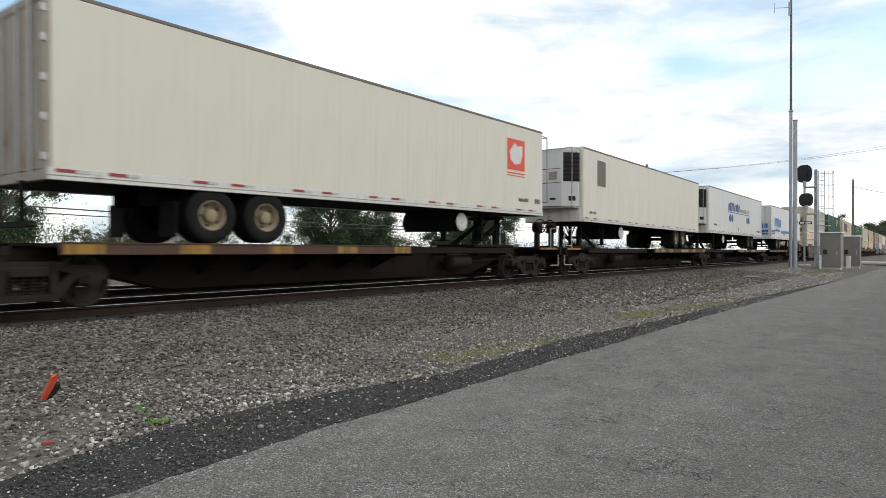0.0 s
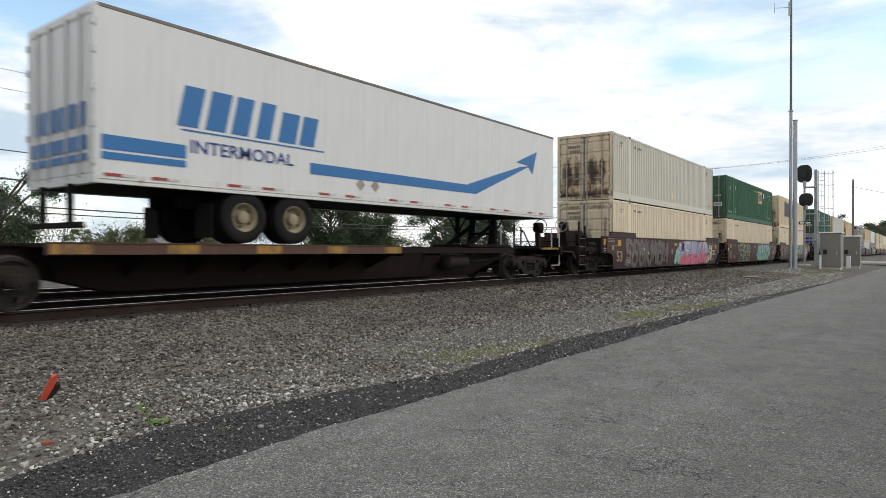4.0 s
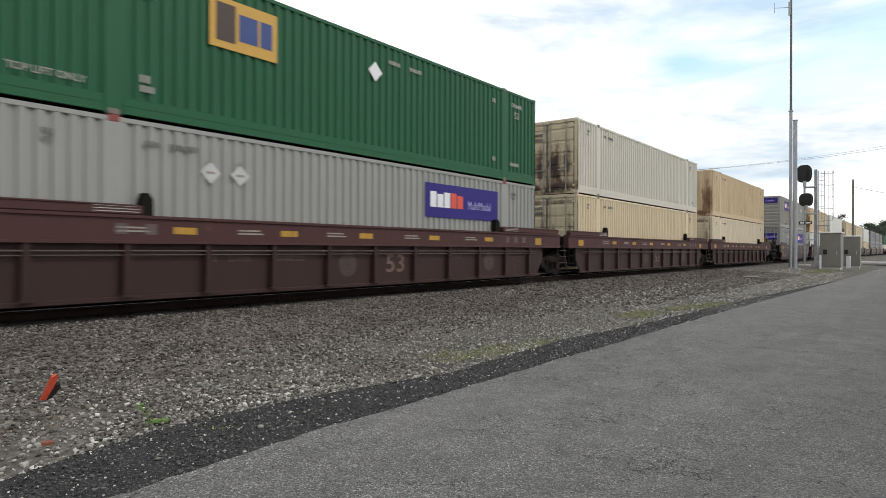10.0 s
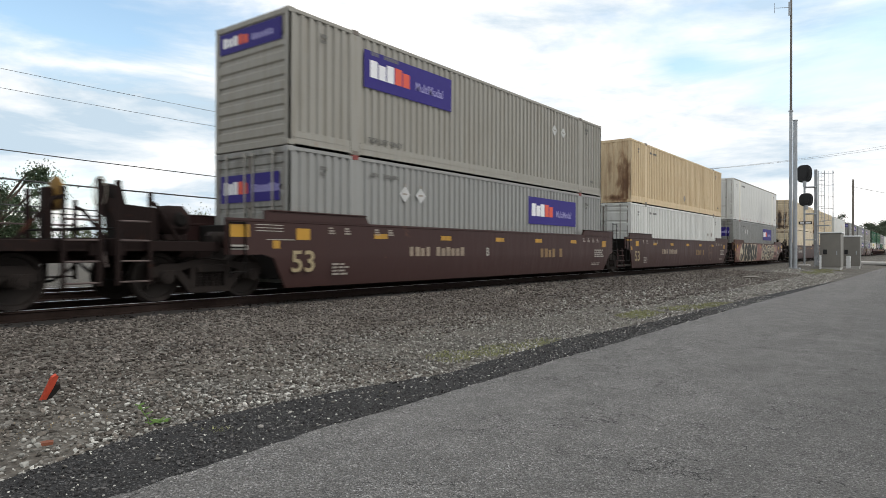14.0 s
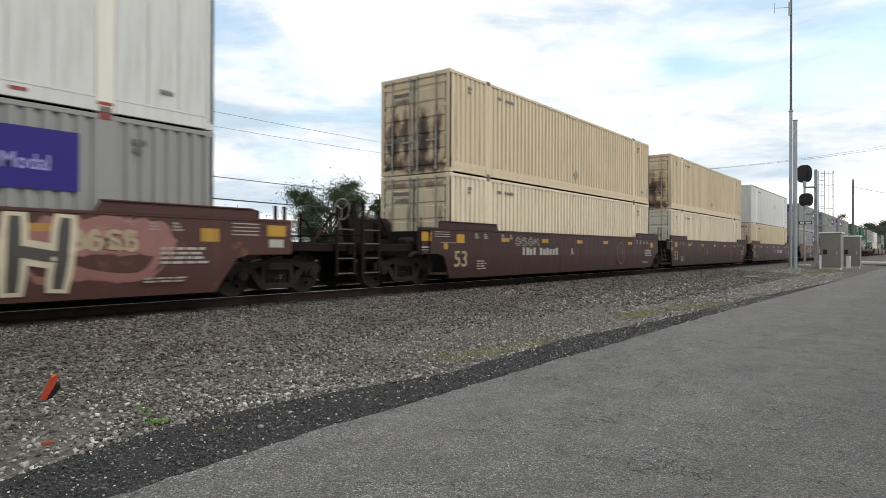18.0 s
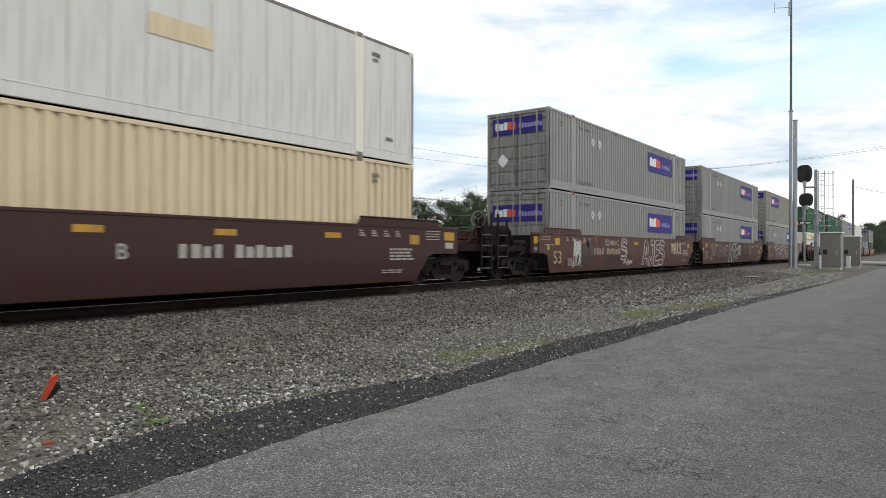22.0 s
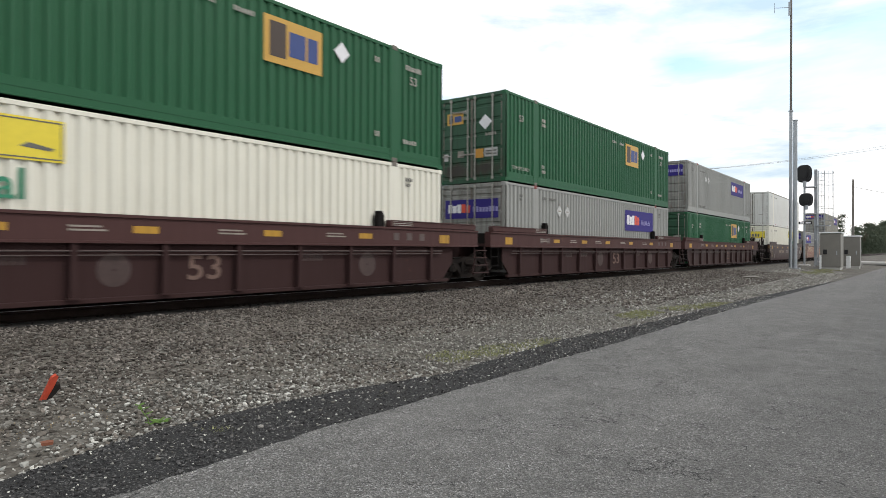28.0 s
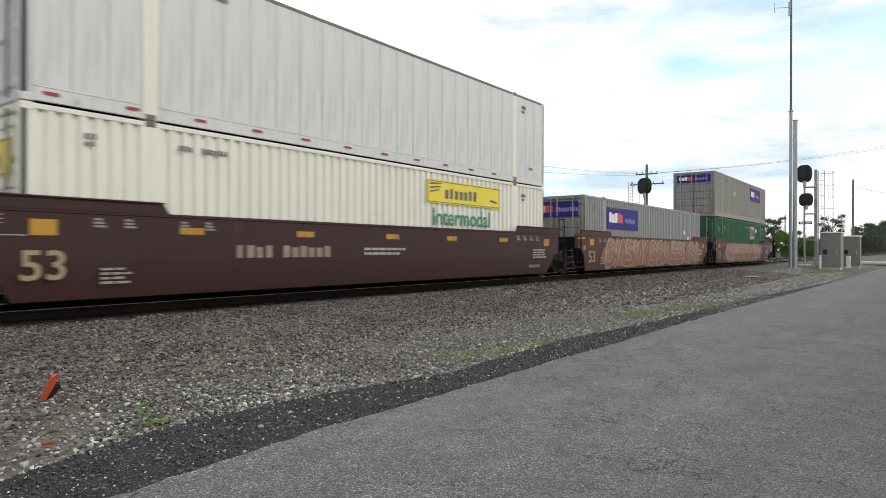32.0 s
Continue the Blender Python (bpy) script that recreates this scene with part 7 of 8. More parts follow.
    for y in (0.55, W - 0.55):
        m = M()
        m.box(lx - 0.06, lx + 0.06, y - 0.06, y + 0.06, -0.85, 0.05)
        m.box(lx - 0.14, lx + 0.14, y - 0.14, y + 0.14, -0.88, -0.85)
        m.cyl((lx, y, -0.6), (lx - 0.5, y, 0.0), 0.03, n=6)
        m.cyl((lx, y, -0.6), (lx + 0.5, y, 0.0), 0.03, n=6)
        part("landing_leg", m, BLACKS, ob)
    for i in range(7):
        for x in (0.15 + i * 2.3, 0.95 + i * 2.3):
            if x < length - 0.4:
                sticker(ob, "reflector", [(x, 0.125, x + 0.30, 0.175)], RED, True, 0.016, "red reflector strip")
                sticker(ob, "reflector", [(x + 0.30, 0.125, x + 0.52, 0.175)], PLATE, True, 0.016, "pale reflector strip")
    for f in deco:
        f(ob)
    return ride(ob, q, TRACK + SIDE, z0, tilt)


def company_name(ob):
    """Dark blue marks of a hauler's name, as plain blocks, and four discs."""
    b = sticker(ob, "sign_line", [(4.75, 1.50, 11.6, 1.55)], NAVY, True, 0.008, "dark blue line under plain block marks")
    for r in blocks(4.82, 1.62, 0.58, 8, 0.62, 0.10, 0.25, seed=21):
        sticker(ob, "sign_mark", [r], NAVY, True, 0.008, parent=b)
    for r in blocks(8.35, 1.63, 0.27, 8, 0.56, 0.42, seed=22) + blocks(10.75, 1.63, 0.27, 3, 0.4, 0.3, seed=23):
        sticker(ob, "sign_mark", [r], DARKMARK, True, 0.008, parent=b)
    for x, r in ((5.40, 0.29), (6.02, 0.29), (10.60, 0.27), (11.18, 0.27)):
        part("blue_disc", M().lathe([(0.001, 0.0), (r * 0.92, 0.0), (r * 0.94, 0.003)], (x, -0.009, 1.14), 32), NAVY, ob, "blue painted disc")
    sticker(ob, "stencil_bar", blocks(13.9, 0.34, 0.13, 14, 0.5, 0.2, seed=9), DARKMARK, True, 0.008)
    lettering(ob, "53'", 7.65, 0.30, 0.30, DARKMARK, 0.009, "small number 53")
    dots([(1.2, 0.5, 0.12, 11)])(ob)


def blue_swoosh(ob):
    b = sticker(ob, "sign_line", [(1.5, 1.06, 4.9, 1.09)], BLUE, True, 0.008, "blue line under slanted block marks")
    for r in blocks(1.42, 1.14, 0.74, 6, 0.62, 0.13, 0.22, seed=25):
        sticker(ob, "sign_mark", [r], BLUE, True, 0.008, parent=b)
    lettering(ob, "INTERMODAL", 1.66, 0.68, 0.34, NAVY, 0.009, "blue word on the side", 1.12)
    sticker(ob, "blue_stripe", [[(4.5, 0.56), (10.9, 0.56), (14.15, 1.72), (13.45, 1.62), (10.4, 0.80), (4.5, 0.80)], [(0.12, 0.56), (1.6, 0.56), (1.6, 0.80), (0.12, 0.80)], [(13.2, 1.75), (14.6, 2.25), (14.3, 1.45), (13.95, 1.72)], [(0.12, 0.40), (1.6, 0.40), (1.6, 0.52), (0.12, 0.52)]], BLUE, True, 0.008, "blue stripe with an arrow tip", b)
    sticker(ob, "sign_mark", [(0.25, 0.56, 2.4, 0.80), (0.25, 0.38, 2.4, 0.50)], BLUE, False, 0.012, "blue stripe on the doors")
    sticker(ob, "sign_mark", [(0.3 + i * 0.35, 0.95, 0.55 + i * 0.35, 1.35) for i in range(6)], BLUE, False, 0.012)
    sticker(ob, "placard", [[(5.9 + k * .5, .45), (6.05 + k * .5, .3), (6.2 + k * .5, .45), (6.05 + k * .5, .6)] for k in (0, 1)], FADED, True, .008)


def red_sign(ob):
    b = sticker(ob, "sign_panel", [(13.40, 1.42, 14.50, 2.42)], ORANGE, True, 0.008, "red square sign with pale shapes")
    sticker(ob, "sign_mark", [[(13.55, 2.0), (13.85, 2.3), (14.05, 2.2), (14.35, 2.25), (14.35, 1.95), (14.2, 1.65), (13.85, 1.6), (13.6, 1.75)]], TRAILER2, True, 0.011, parent=b)
    sticker(ob, "sign_line", [(13.40, 1.30, 14.50, 1.34), (13.40, 1.22, 14.50, 1.25)], ORANGE, True, 0.008, parent=b)
    dots([(14.1, .42, .12, 8), (15.2, .40, .18, 3)])(ob)


def dark_square(ob):
    sticker(ob, "sign_panel", [(1.34, 1.50, 2.18, 2.54)], plain("brown_square", (0.13, 0.10, 0.085), 0.6, 0, 0.2, 5, 0), True, 0.008, "brown square panel")
    dots([(0.6, .33, .1, 9)])(ob)
    sticker(ob, "sign_panel", [(1.42, 2.05, 1.70, 2.4)], ORANGE, False, 0.515, "small red sign")


spine_car(3.92, 15.33, (0.35, 8.70), 14.3, False, True, "brown spine car with worn yellow stripes")
spine_car(23.45, 17.55, (7.9, 16.9), 1.2, True, False, "brown spine car with a trailer hitch", True)
spine_car(41.0, 18.55, (8.0, 17.6), 1.0, False, False, "brown spine car with pale stencils", True)
spine_car(59.55, 16.45, (1.2, 9.4), 15.1, False, True, "brown spine car beneath a blue-striped trailer")
trailer(4.05, TRAILER, False, 2.45, -0.52, "long white refrigerated trailer with a red sign", deco=[red_sign], doorcol=GRIME, length=15.80)
trailer(23.10, TRAILER, True, 2.53, 0.25, "long white refrigerated trailer with a brown square", deco=[dark_square], doorcol=ALU, length=15.95)
trailer(41.30, TRAILER2, True, 2.52, 0.0, "white refrigerated trailer with blue discs and marks", deco=[company_name], doorcol=ALU, length=16.0, rear=4.08)
trailer(61.45, TRAILER2, False, 2.46, -0.2, "white trailer with blue marks and stripe", reefer=False, deco=[blue_swoosh], doorcol=TRAILER2, length=15.9)

# ---- signals, poles, cases ----
def signal_head(ob, x, y, z, w, h):
    """Seen from behind: round-topped black housing with a rim, hoods on the far side."""
    n = 20
    def ring(k):
        out = []
        for i in range(n):
            a = 6.28319 * i / n
            c, s = math.cos(a), math.sin(a)
            out.append((y + k * w / 2 * math.copysign(abs(c) ** 0.7, c), z + k * h / 2 * math.copysign(abs(s) ** 0.7, s)))
        return out
    hd = part("signal_head", M().prism(ring(1.0), "x", x, x + 0.06).prism(ring(0.86), "x", x - 0.26, x).prism(ring(0.5), "x", x - 0.36, x - 0.26), SIGNALB, ob, "black round-topped signal head")
    for dy, dz in ((0.0, 0.26), (-0.22, -0.2), (0.22, -0.2)):
        part("hood", M().lathe([(0.17, 0.0), (0.17, 0.45), (0.155, 0.45), (0.155, 0.0)], (x + 0.06, y + dy * w, z + dz * h), 16, axis="x"), SIGNALB, hd)
    part("head_bracket", M().cyl((x - 0.12, y - 0.05, z - h * 0.75), (x - 0.12, y - 0.05, z - h * 0.42), 0.13, n=12), GALV, hd)
    return hd


def caged_ladder(ob, x, y, z0, z1, zc):
    m = M()
    for dy in (-0.2, 0.2):
        m.cyl((x, y + dy, z0), (x, y + dy, z1), 0.025, n=6)
    z = z0 + 0.3
    while z < z1:
        m.cyl((x, y - 0.2, z), (x, y + 0.2, z), 0.014, n=5)
        z += 0.3
    part("ladder", m, GALV, ob)
    m = M()
    z = zc
    while z <= z1 + 0.05:
        pts = [(x + 0.0 + 0.62 * math.sin(a), y - 0.42 + 0.42 * math.cos(a) - 0.0, z) for a in np.linspace(-0.2, math.pi + 0.2, 9)]
        m.tube(pts, 0.018, 5)
        z += 0.95
    for a in np.linspace(0.2, math.pi - 0.1, 5):
        m.cyl((x + 0.62 * math.sin(a), y - 0.42 + 0.42 * math.cos(a), zc), (x + 0.62 * math.sin(a), y - 0.42 + 0.42 * math.cos(a), z1), 0.012, n=5)
    part("safety_cage", m, GALV, ob)


near_sig = tagged(new("railway_signal"), "two-headed black railway signal on a steel mast", "railway signal", "signals beside the tracks")
sx, sy = 58.5, 7.70
part("mast", M().cyl((sx, sy, 0.15), (sx, sy, 7.0), 0.075, n=14), GALV, near_sig)
part("footing", M().box(sx - 0.4, sx + 0.4, sy - 0.4, sy + 0.4, 0.05, 0.32, 0.02), CONCRETE, near_sig)
signal_head(near_sig, sx - 0.1, sy + 0.02, 7.62, 1.12, 1.42)
signal_head(near_sig, sx - 0.1, sy - 0.12, 5.52, 1.0, 1.06)
part("number_plate", M().box(sx - 0.12, sx - 0.10, sy - 0.55, sy + 0.4, 3.55, 3.78, 0.004), SIGNALB, near_sig, "small black plate with pale bars")
part("plate_bars", M().box(sx - 0.128, sx - 0.12, sy - 0.45, sy - 0.1, 3.61, 3.72).box(sx - 0.128, sx - 0.12, sy + 0.0, sy + 0.3, 3.61, 3.72), PALE, near_sig)
lx, ly = sx + 0.8, sy - 0.95
part("ladder_post", M().box(lx - 0.1, lx + 0.1, ly + 0.12, ly + 0.36, 0.15, 8.0, 0.02), GALV, near_sig)
caged_ladder(near_sig, lx + 0.2, ly - 0.12, 0.2, 7.9, 3.9)
m = M()
for z in (2.3, 4.4, 6.55):
    m.box(sx, lx, ly + 0.2, sy, z - 0.035, z + 0.035)
m.box(lx - 0.5, lx + 0.6, ly - 0.75, ly + 0.3, 3.42, 3.48)
part("bracket", m, GALV, near_sig)

pole = tagged(new("steel_pole"), "thick grey steel pole on a gravel bed", "pole")
part("shaft", M().cyl((50.6, 7.24, 0.1), (50.6, 7.24, 10.55), 0.155, 0.135, n=18), GALV, pole)
part("cap", M().cyl((50.6, 7.24, 10.55), (50.6, 7.24, 10.60), 0.17, n=18), GALV, pole)
part("base_plate", M().box(50.25, 50.95, 6.93, 7.63, 0.1, 0.22, 0.01), GALV, pole)
mast = tagged(new("antenna_mast"), "tall thin steel antenna mast with a small aerial", "antenna mast")
part("lower_tube", M().cyl((52.4, 7.78, 0.1), (52.4, 7.78, 11.6), 0.115, 0.105, n=14), GALV, mast)
part("upper_tube", M().cyl((52.4, 7.78, 11.6), (52.4, 7.78, 21.5), 0.085, 0.065, n=12), DARKPOLE, mast)
part("collar", M().cyl((52.4, 7.78, 11.55), (52.4, 7.78, 11.66), 0.16, n=14), GALV, mast)
m = M().cyl((52.4, 7.78, 19.2), (51.6, 8.75, 19.1), 0.02, n=6).box(52.28, 52.36, 7.8, 7.95, 18.6, 19.6)
for k in range(2):
    m.cyl((51.6, 8.75, 18.75), (51.6, 8.75, 19.45), 0.014, n=5)
part("aerial", m, GALV, mast)


def case_box(x, y, w, d, z0, z1, label):
    ob = tagged(new("equipment_case"), label, "equipment case", "signal equipment cases")
    part("body", M().box(x, x + d, y, y + w, z0, z1, 0.02), CASE, ob)
    part("roof", M().box(x - 0.07, x + d + 0.07, y - 0.07, y + w + 0.07, z1, z1 + 0.10, 0.02), CASETOP, ob, "pale sheet-metal roof")
    part("plinth", M().box(x + 0.05, x + d - 0.05, y + 0.05, y + w - 0.05, z0 - 0.35, z0), CONCRETE, ob)
    dr = part("door", M().box(x - 0.015, x, y + 0.12, y + w - 0.12, z0 + 0.1, z1 - 0.1, 0.006), CASE, ob)
    part("handle", M().box(x - 0.05, x - 0.015, y + 0.22, y + 0.28, z0 + 0.9, z0 + 1.2, 0.01), GALV, dr)
    part("padlock_box", M().box(x - 0.10, x, y + w - 0.45, y + w - 0.2, z0 + 0.95, z0 + 1.3, 0.01), SIGNALB, ob)
    return ob


case_box(54.2, 4.82, 1.30, 2.0, 0.22, 2.70, "large grey equipment case with a pale roof")
case_box(60.2, 4.05, 1.25, 1.2, 0.22, 2.55, "smaller grey equipment case with a pale roof")
for x, y, h in ((53.4, 5.95, 1.0), (56.8, 4.42, 0.95)):
    tagged(part("marker_post", M().box(x, x + 0.1, y, y + 0.12 if h > 0.96 else y + 0.28, 0.1, h + 0.1, 0.01), CASETOP), "short white marker post beside the cases", "marker post", "marker posts")
tagged(part("manhole_slab", M().box(33.2, 34.0, 6.4, 7.0, 0.12, 0.165, 0.02), DARKPOLE), "weathered slab lying in the gravel", "slab")

far_sig = tagged(new("railway_signal"), "single-headed black railway signal beyond the tracks", "railway signal", "signals beside the tracks")
fx, fy = 58.2, 20.6
part("mast", M().cyl((fx, fy, -0.1), (fx, fy, 6.9), 0.09, n=12), GALV, far_sig)
signal_head(far_sig, fx - 0.1, fy, 7.35, 1.3, 1.5)
caged_ladder(far_sig, fx + 0.6, fy + 1.6, 0.2, 7.9, 4.0)
part("bracket", M().box(fx, fx + 0.6, fy, fy + 1.6, 5.6, 5.68).box(fx, fx + 0.6, fy, fy + 1.6, 3.6, 3.68), GALV, far_sig)


def utility_pole(x, y, h, arms, label):
    ob = tagged(new("utility_pole"), label, "utility pole", "utility poles")
    part("pole", M().cyl((x, y, -0.5), (x, y, h), 0.17, 0.12, n=12), DARKPOLE, ob)
    for z, w in arms:
        a = part("crossarm", M().box(x - 0.06, x + 0.06, y - w / 2, y + w / 2, z, z + 0.12, 0.01), DARKPOLE, ob)
        for k in (-0.46, -0.2, 0.2, 0.46):
            part("insulator", M().lathe([(0.001, 0.2), (0.04, 0.19), (0.055, 0.1), (0.035, 0.06), (0.05, 0.0)], (x, y + k * w, z + 0.12), 10, axis="z"), GALV, a)
    return ob


utility_pole(62.4, 21.9, 9.9, ((8.9, 2.2), (7.9, 3.4)), "wooden utility pole with two crossarms")
utility_pole(100.0, 7.52, 10.9, (), "bare wooden utility pole")
utility_pole(170.0, 26.4, 10.0, ((9.2, 3.0),), "distant wooden pole with a crossarm")


def cable(pts, sag, r=0.02, label="thin black overhead cable strung between poles"):
    m = M()
    for p, q in zip(pts, pts[1:]):
        p, q = Vector(p), Vector(q)
        line = []
        for i in range(25):
            t = i / 24
            c = p.lerp(q, t)
            c.z -= sag * 4 * t * (1 - t)
            line.append(c)
        m.tube(line, r, 5)
    tagged(part("overhead_cable", m, WIRE), label, "cable", "overhead cables")


P0 = -35.0
cable([(P0, 22.0, 9.0), (62.4, 20.9, 8.9)], 2.35, 0.007)
cable([(P0, 22.4, 8.6), (62.4, 22.9, 8.9)], 2.45, 0.007)
cable([(P0, 22.0, 6.9), (62.4, 21.6, 5.6)], 2.05, 0.016)
cable([(P0, 22.0, 6.2), (62.4, 21.6, 5.0)], 2.25, 0.026)
cable([(P0, 21.8, 5.2), (62.4, 21.8, 4.3)], 2.15, 0.022)
cable([(P0, 21.9, 5.05), (62.4, 21.9, 4.2)], 2.2, 0.018)
cable([(62.4, 20.9, 9.0), (100.0, 3.95, 15.05), (111.0, -1.1, 16.9)], 0.35, 0.013)
cable([(62.4, 22.9, 9.0), (100.0, 3.95, 14.72), (111.0, -1.1, 16.5)], 0.35, 0.013)
cable([(100.0, 7.75, 10.0), (100.0, -20.0, 4.0)], 0.6, 0.02)

# ---- small things by the road ----
stk = tagged(new("survey_stake"), "broken orange wooden stake leaning in gravel", "stake")
m4 = Matrix.Translation((2.39, 6.30, gz(2.39, 6.30) - 0.03)) @ Vector((0.09, -0.10, 0.30)).to_track_quat("Z", "Y").to_matrix().to_4x4() @ pose(0, 0, 0, 0, 0, -40)
part("stake_board", M().prism([(-0.022, 0.0), (0.014, 0.0), (0.032, 0.18), (0.030, 0.27), (0.006, 0.285), (-0.020, 0.255)], "y", -0.018, 0.018), STAKE, stk, at=m4)
part("charred_face", M().prism([(0.015, 0.02), (0.045, 0.06), (0.085, 0.17), (0.066, 0.21), (0.034, 0.20)], "y", -0.03, 0.02), CHAR, stk, at=m4)


def blades(name, spots, n, h, rad, mat, label, seed):
    rng = random.Random(seed)
    m = M()
    for x, y in spots:
        for _ in range(n):
            a, r_ = rng.uniform(0, 6.283), rad * math.sqrt(rng.random())
            px, py = x + r_ * math.cos(a), y + r_ * math.sin(a)
            z = gz(px, py)
            hh, b, w = h * rng.uniform(0.4, 1.0), rng.uniform(0, 6.283), 0.004 + 0.004 * rng.random()
            lean = hh * rng.uniform(0.2, 0.9)
            dx, dy = math.cos(b), math.sin(b)
            m.add([(px - dy * w, py + dx * w, z), (px + dy * w, py - dx * w, z), (px + dx * lean * .4 + dy * w, py + dy * lean * .4 - dx * w, z + hh * .65), (px + dx * lean * .4 - dy * w, py + dy * lean * .4 + dx * w, z + hh * .65), (px + dx * lean, py + dy * lean, z + hh)], [(0, 1, 2, 3), (3, 2, 4)])
    me = bpy.data.meshes.new(name)
    me.from_pydata(m.v, [], m.f)
    return tagged(part(name, me, mat), label, "grass", kind="stuff")


def weed(x, y):
    """A low plant: a bent stem with pairs of oval leaves and a ground rosette."""
    ob = tagged(new("weed"), "small leafy green weed in the gravel", "weed")
    z = gz(x, y)
    rng = random.Random(5)
    part("stem", M().tube([(x, y, z - 0.01), (x - 0.012, y + 0.01, z + 0.06), (x - 0.05, y + 0.04, z + 0.13), (x - 0.055, y + 0.05, z + 0.17)], 0.004, 5), LEAF3, ob)
    spots = [(-0.012, 0.01, 0.055), (-0.03, 0.022, 0.09), (-0.05, 0.04, 0.13), (-0.055, 0.05, 0.165)] + [(rng.uniform(-.02, .12), rng.uniform(-.05, .03), 0.012) for _ in range(12)]
    for i, (a, b, c) in enumerate(spots):
        for k in range(2):
            t = rng.uniform(0, 6.283)
            l, w = rng.uniform(0.04, 0.075), rng.uniform(0.013, 0.022)
            u, v = Vector((math.cos(t), math.sin(t), 0.25)), Vector((-math.sin(t), math.cos(t), 0))
            o = Vector((x + a, y + b, z + c))
            part("leaf", M().add([o, o + u * l * .35 + v * w, o + u * l * .75 + v * w * .8, o + u * l, o + u * l * .75 - v * w * .8, o + u * l * .35 - v * w], [(0, 1, 2, 3, 4, 5)]), LEAF3, ob)


weed(2.70, 5.02)
blades("dry_grass", [(1.75 + 0.12 * i, 5.55 + 0.1 * math.sin(i * 2.1)) for i in range(8)], 10, 0.018, 0.22, DRYGRASS, "dry straw-coloured grass in dirt", 6)
blades("weed", [(2.95, 4.36), (2.88, 4.42)], 40, 0.07, 0.09, GRASSM, "dry grass tuft in the dark asphalt", 2)
blades("grass", [(6.75 + i * 0.27, 5.02 - 0.045 * i + 0.10 * math.sin(i * 1.7)) for i in range(10)], 210, 0.036, 0.30, GRASSM, "low yellowish grass by the road", 3)
blades("grass", [(13.4 + i * 0.3, 5.05) for i in range(5)] + [(15.8 + i * 0.4, 4.9 - 0.08 * i) for i in range(8)], 180, 0.055, 0.34, GRASSM, "low yellowish grass patch by the road", 4)
blades("grass", [(44 + i * 0.8, 5.4 + 0.3 * math.sin(i)) for i in range(12)], 120, 0.10, 0.6, GRASSM, "sparse grass near the equipment cases", 5)
tagged(part("brick_shard", M().prism([(1.925, 5.08), (2.0, 5.065), (2.02, 5.11), (1.985, 5.14), (1.94, 5.135)], "z", -0.07, -0.008), plain("brick_red", (0.21, 0.075, 0.042), 0.95, 0, 0.6, 40, 0.5)), "broken piece of red brick in gravel", "brick")


# ---- trees, bushes, houses behind the tracks ----
def leaves(clumps, count, size, seed):
    rng = np.random.default_rng(seed)
    c = np.array([k[:3] for k in clumps])
    r = np.array([k[3] for k in clumps])
    pick = rng.choice(len(c), count, p=(r ** 2) / (r ** 2).sum())
    d = rng.normal(size=(count, 3))
    d /= np.linalg.norm(d, axis=1)[:, None]
    p = c[pick] + d * (r[pick] * np.abs(rng.normal(0.0, 0.62, count)))[:, None] * np.array([1, 1, 0.75])
    a = rng.normal(size=(count, 3))
    a /= np.linalg.norm(a, axis=1)[:, None]
    b = np.cross(a, rng.normal(size=(count, 3)))
    b /= np.linalg.norm(b, axis=1)[:, None]
    s = size * rng.uniform(0.6, 1.4, count)[:, None]
    v = np.stack([p - a * s, p + b * s * 0.55, p + a * s, p - b * s * 0.55], 1).reshape(-1, 3)
    f = np.arange(count * 4).reshape(-1, 4)
    me = bpy.data.meshes.new("crown")
    me.vertices.add(len(v))
    me.vertices.foreach_set("co", v.ravel())
    me.loops.add(f.size)
    me.loops.foreach_set("vertex_index", f.ravel())
    me.polygons.add(len(f))
    me.polygons.foreach_set("loop_start", np.arange(len(f)) * 4)
    me.update(calc_edges=True)
    return me


def tree(x, y, h, spread_, seed, mat=None, count=5000, size=0.16, name="tree", label="leafy green tree behind the tracks", low=0.35, group="trees behind the tracks"):
    rng = random.Random(seed)
    z0 = gz(x, y) - 0.1
    ob = tagged(new(name), label, name, group)
    m = M()
    top = Vector((x + rng.uniform(-.3, .3), y, z0 + h * 0.62))
    r0 = 0.025 * h + 0.05
    m.cyl((x, y, z0), top, r0, r0 * 0.5, n=9)
    clumps = []
    n = 24
    for i in range(n):
        a = i * 2.4 + rng.uniform(-.4, .4)
        t = low + (1.0 - low) * (i + 0.5) / n
        reach = spread_ * math.sin(math.pi * min(1, 0.25 + 0.75 * (1 - t) + 0.12)) * rng.uniform(0.55, 1.0)
        e = Vector((x + reach * math.cos(a), y + reach * math.sin(a), z0 + h * t * rng.uniform(0.92, 1.0)))
        s = Vector((x, y, z0 + h * max(0.15, t * 0.62)))
        mid = s.lerp(e, 0.55) + Vector((0, 0, 0.05 * h))
        m.cyl(s, mid, r0 * 0.35, r0 * 0.22, n=6)
        m.cyl(mid, e, r0 * 0.22, r0 * 0.06, n=5)
        clumps.append((e.x, e.y, e.z - 0.05 * h, spread_ * rng.uniform(0.18, 0.36)))
        c2 = mid.lerp(e, 0.3)
        clumps.append((c2.x, c2.y, c2.z, spread_ * rng.uniform(0.16, 0.30)))
    part("trunk", m, BARK, ob)
    part("crown", leaves(clumps, count, size, seed), mat or LEAF, ob)
    return ob


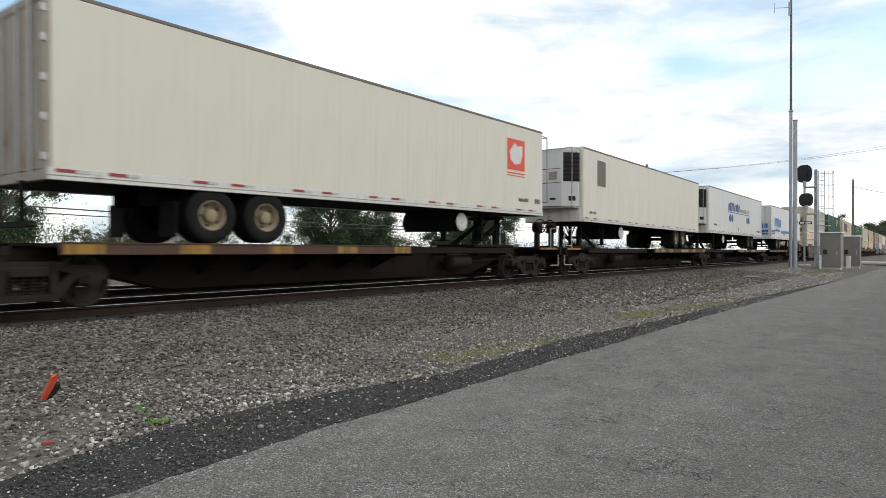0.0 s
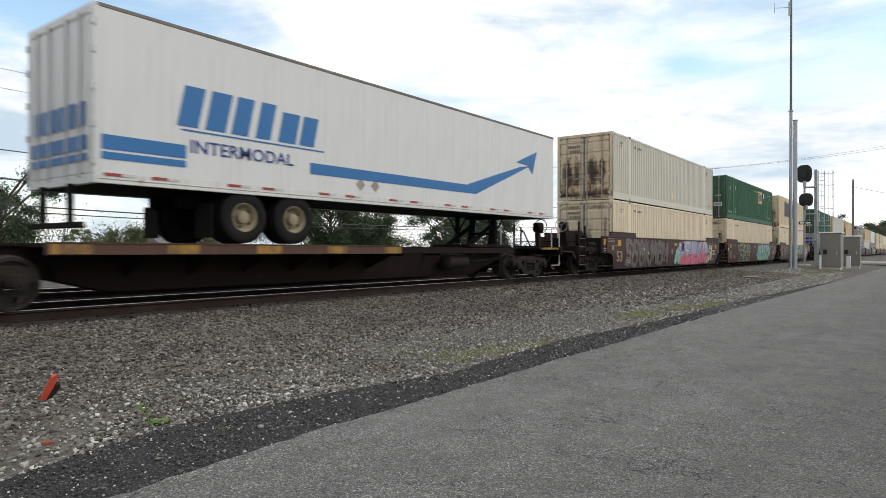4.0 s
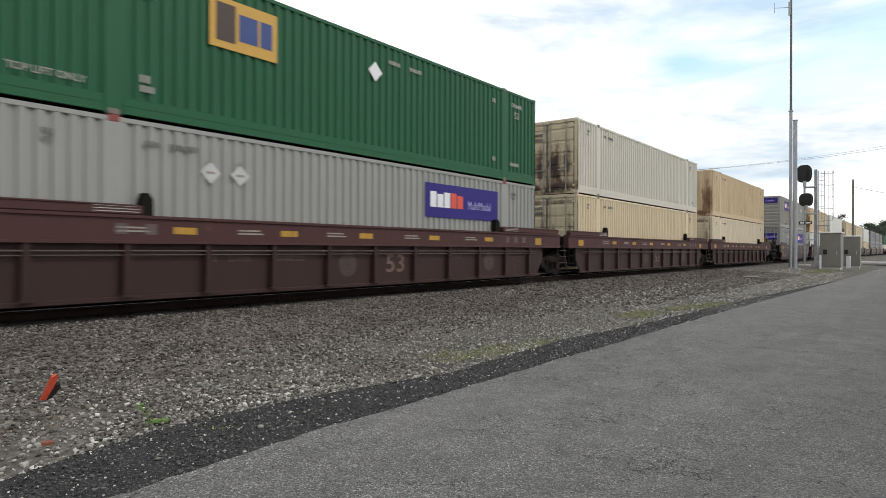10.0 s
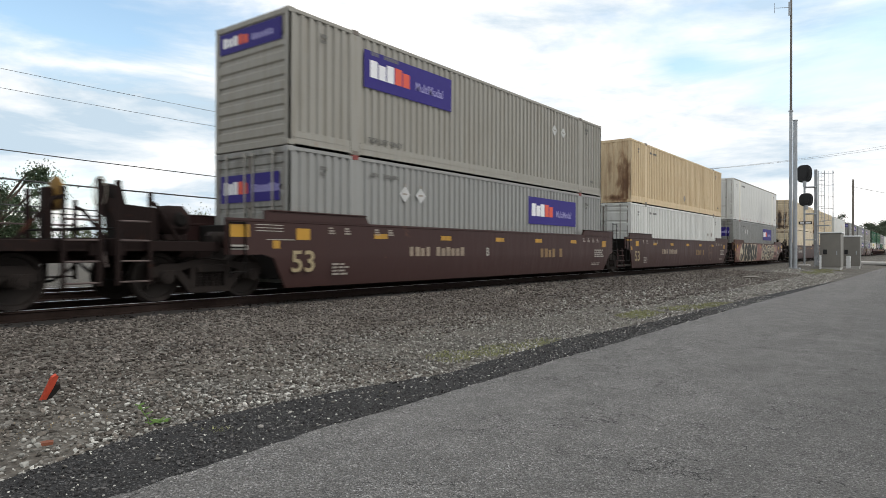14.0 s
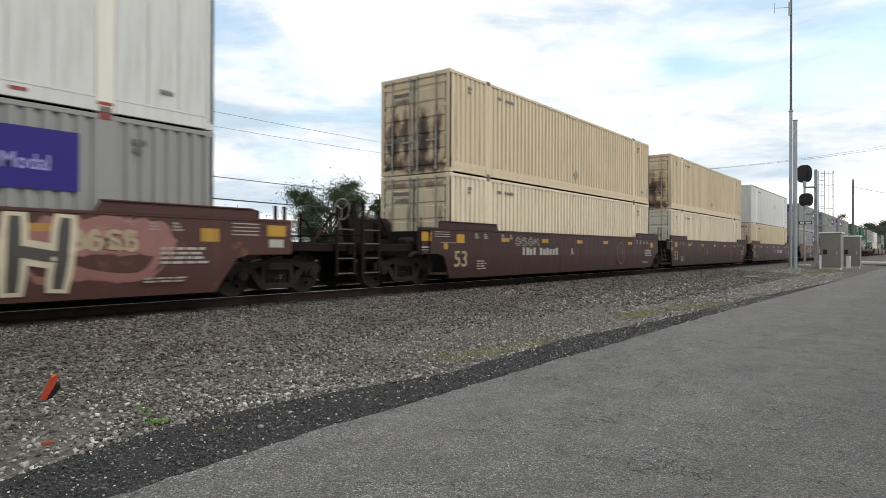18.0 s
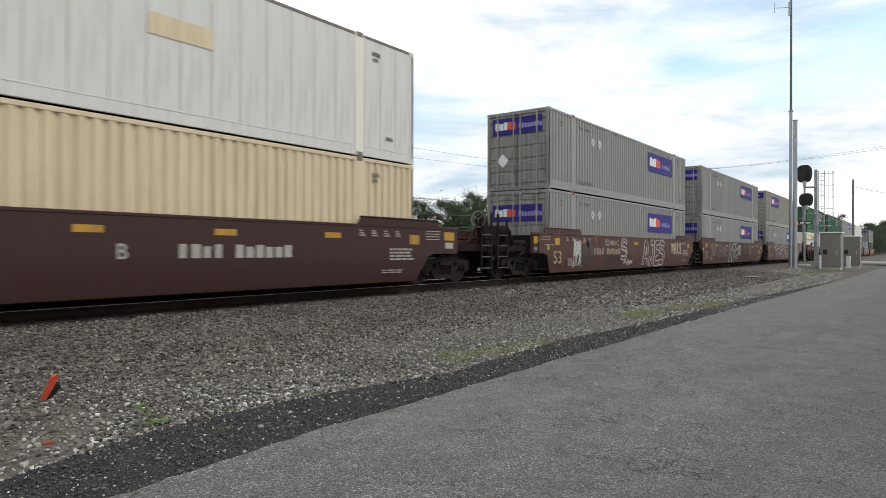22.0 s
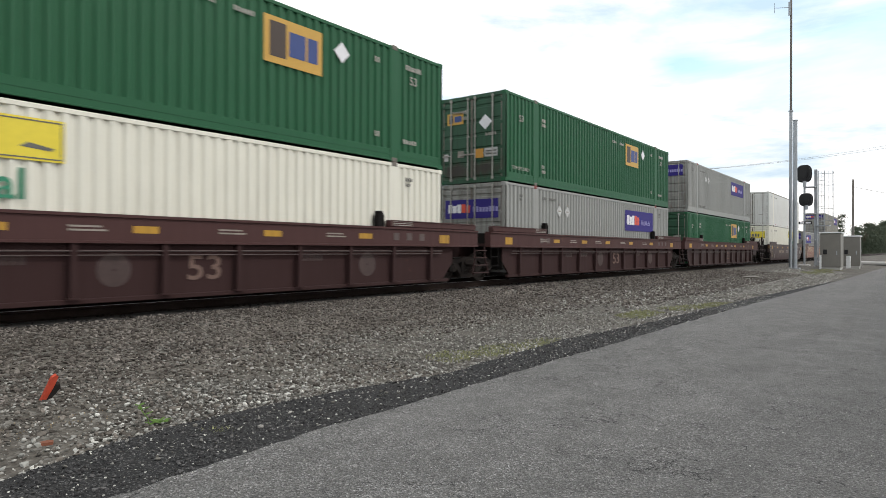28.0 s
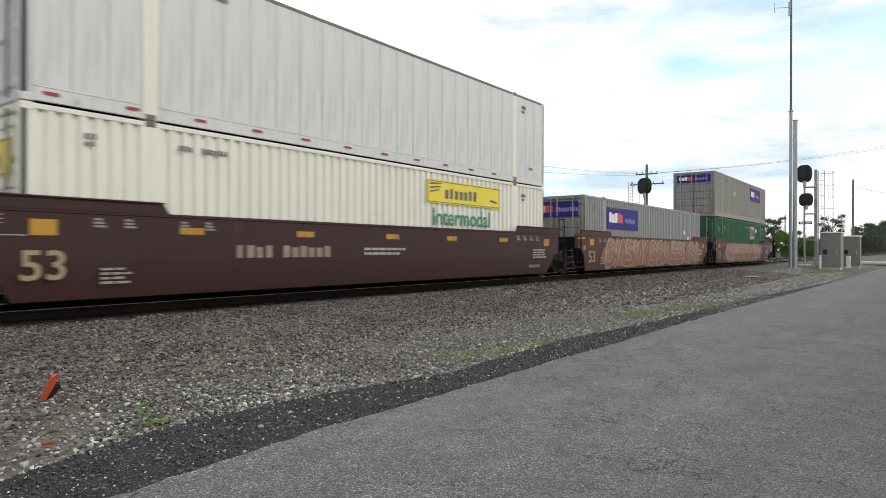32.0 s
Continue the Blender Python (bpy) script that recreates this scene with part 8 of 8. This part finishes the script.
def house(x, y, w, d, h, label, wall, seed=0):
    ob = tagged(new("house"), label, "house", "houses behind the tracks")
    z = gz(x, y)
    part("wall", M().box(x, x + w, y, y + d, z, z + h), wall, ob)
    part("roof", M().prism([(y - 0.4, z + h), (y + d / 2, z + h + d * 0.3), (y + d + 0.4, z + h)], "x", x - 0.4, x + w + 0.4), plain("grey_shingle", (0.14, 0.13, 0.13), 0.9), ob)
    part("chimney", M().box(x + w * 0.3, x + w * 0.3 + 0.5, y + d / 2, y + d / 2 + 0.6, z + h, z + h + d * 0.3 + 0.5), plain("brick_red_wall", (0.28, 0.12, 0.08), 0.9), ob)
    for i in range(3):
        wn_ = part("window", M().box(x + w * (0.15 + 0.3 * i), x + w * (0.15 + 0.3 * i) + 1.0, y - 0.03, y, z + 1.0, z + 2.2, 0.01), CASETOP, ob)
        part("pane", M().box(x + w * (0.15 + 0.3 * i) + 0.08, x + w * (0.15 + 0.3 * i) + 0.92, y - 0.035, y - 0.01, z + 1.08, z + 2.12), plain("dark_glass", (0.03, 0.035, 0.04), 0.08), wn_)
    return ob


tree(3.3, 34.3, 9.4, 5.4, 1, LEAF, 46000, 0.075, low=0.12)
tree(11.0, 33.5, 5.7, 2.7, 11, LEAF, 30000, 0.055, low=0.15)
tree(37.0, 58.0, 5.6, 4.8, 2, LEAF2, 14000, 0.07, label="thin dull-green shrub tree")
tree(42.0, 45.0, 8.2, 4.6, 3, LEAF, 62000, 0.085, low=0.1)
tree(47.5, 46.5, 7.2, 3.6, 4, LEAF, 44000, 0.085, low=0.1)
tree(60.0, 45.0, 8.2, 4.4, 5, LEAF, 30000, 0.095, low=0.1)
tree(66.0, 46.0, 8.6, 4.0, 6, LEAF, 28000, 0.095, low=0.1)
tree(71.5, 45.5, 9.8, 4.8, 7, LEAF, 32000, 0.095, low=0.1)
tree(53.0, 50.0, 5.4, 3.2, 8, LEAF2, 16000, 0.09, name="bush", label="low dull bush behind the tracks", low=0.05)
tree(24.0, 50.0, 3.4, 3.0, 9, LEAF2, 18000, 0.07, name="bush", label="low dull bush behind the tracks", low=0.05)
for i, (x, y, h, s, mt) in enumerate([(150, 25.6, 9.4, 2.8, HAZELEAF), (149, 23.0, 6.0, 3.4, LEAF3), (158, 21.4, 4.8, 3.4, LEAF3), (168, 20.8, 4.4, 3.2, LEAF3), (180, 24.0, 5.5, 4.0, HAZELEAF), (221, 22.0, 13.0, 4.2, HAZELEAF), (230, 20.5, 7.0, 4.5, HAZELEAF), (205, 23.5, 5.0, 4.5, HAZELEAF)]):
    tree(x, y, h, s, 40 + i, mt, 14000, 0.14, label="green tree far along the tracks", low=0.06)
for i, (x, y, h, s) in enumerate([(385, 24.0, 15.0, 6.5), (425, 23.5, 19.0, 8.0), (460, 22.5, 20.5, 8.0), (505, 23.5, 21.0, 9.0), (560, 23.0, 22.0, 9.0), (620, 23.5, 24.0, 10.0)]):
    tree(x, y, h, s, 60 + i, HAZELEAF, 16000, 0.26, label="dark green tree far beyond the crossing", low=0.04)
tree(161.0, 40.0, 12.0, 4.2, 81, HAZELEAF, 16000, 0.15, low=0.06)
house(58.0, 105.0, 11.0, 8.0, 2.5, "pale one-storey house with a grey roof", OFFWHITE)
house(104.0, 112.0, 10.0, 8.0, 2.4, "white one-storey house with a grey roof", WHITE)
far = [(x, 190 + 25 * math.sin(x * 0.03), 4.2 + 1.6 * math.sin(x * 0.11), 9) for x in range(-60, 760, 9)]
tagged(part("far_woods", leaves(far, 60000, 0.34, 77), LEAF), "distant band of dark woods", "woods", kind="stuff")


# ---- all that moves ----
def rolled(t):
    """Metres that the train has run at t seconds."""
    return 14.1187 * t + 0.0159534 * t ** 2 - 0.00078899 * t ** 3 + 0.0000111832 * t ** 4


def motions():
    for ob, q, y, z, ry, rz in MOVERS:
        walk(ob, [(t, pose(q - rolled(t), y, z, 0, ry, rz)) for t in (0, 4, 8, 12, 16, 20, 24, 28, 32)])
    turns, lead = {}, {}
    for w, x, r in SPIN:
        if (x, r) not in turns:
            turns[x, r] = [(i / FPS, pose(x, 0, r, 0, -math.degrees(rolled(i / FPS) / r), 0)) for i in range(32 * FPS + 1)]
            walk(w, turns[x, r])
            lead[x, r] = w
        else:
            w.rotation_mode = "QUATERNION"
            keys, of = w.animation_data_create(), lead[x, r].animation_data
            keys.action = of.action
            keys.action_slot = of.action_slot


motions()
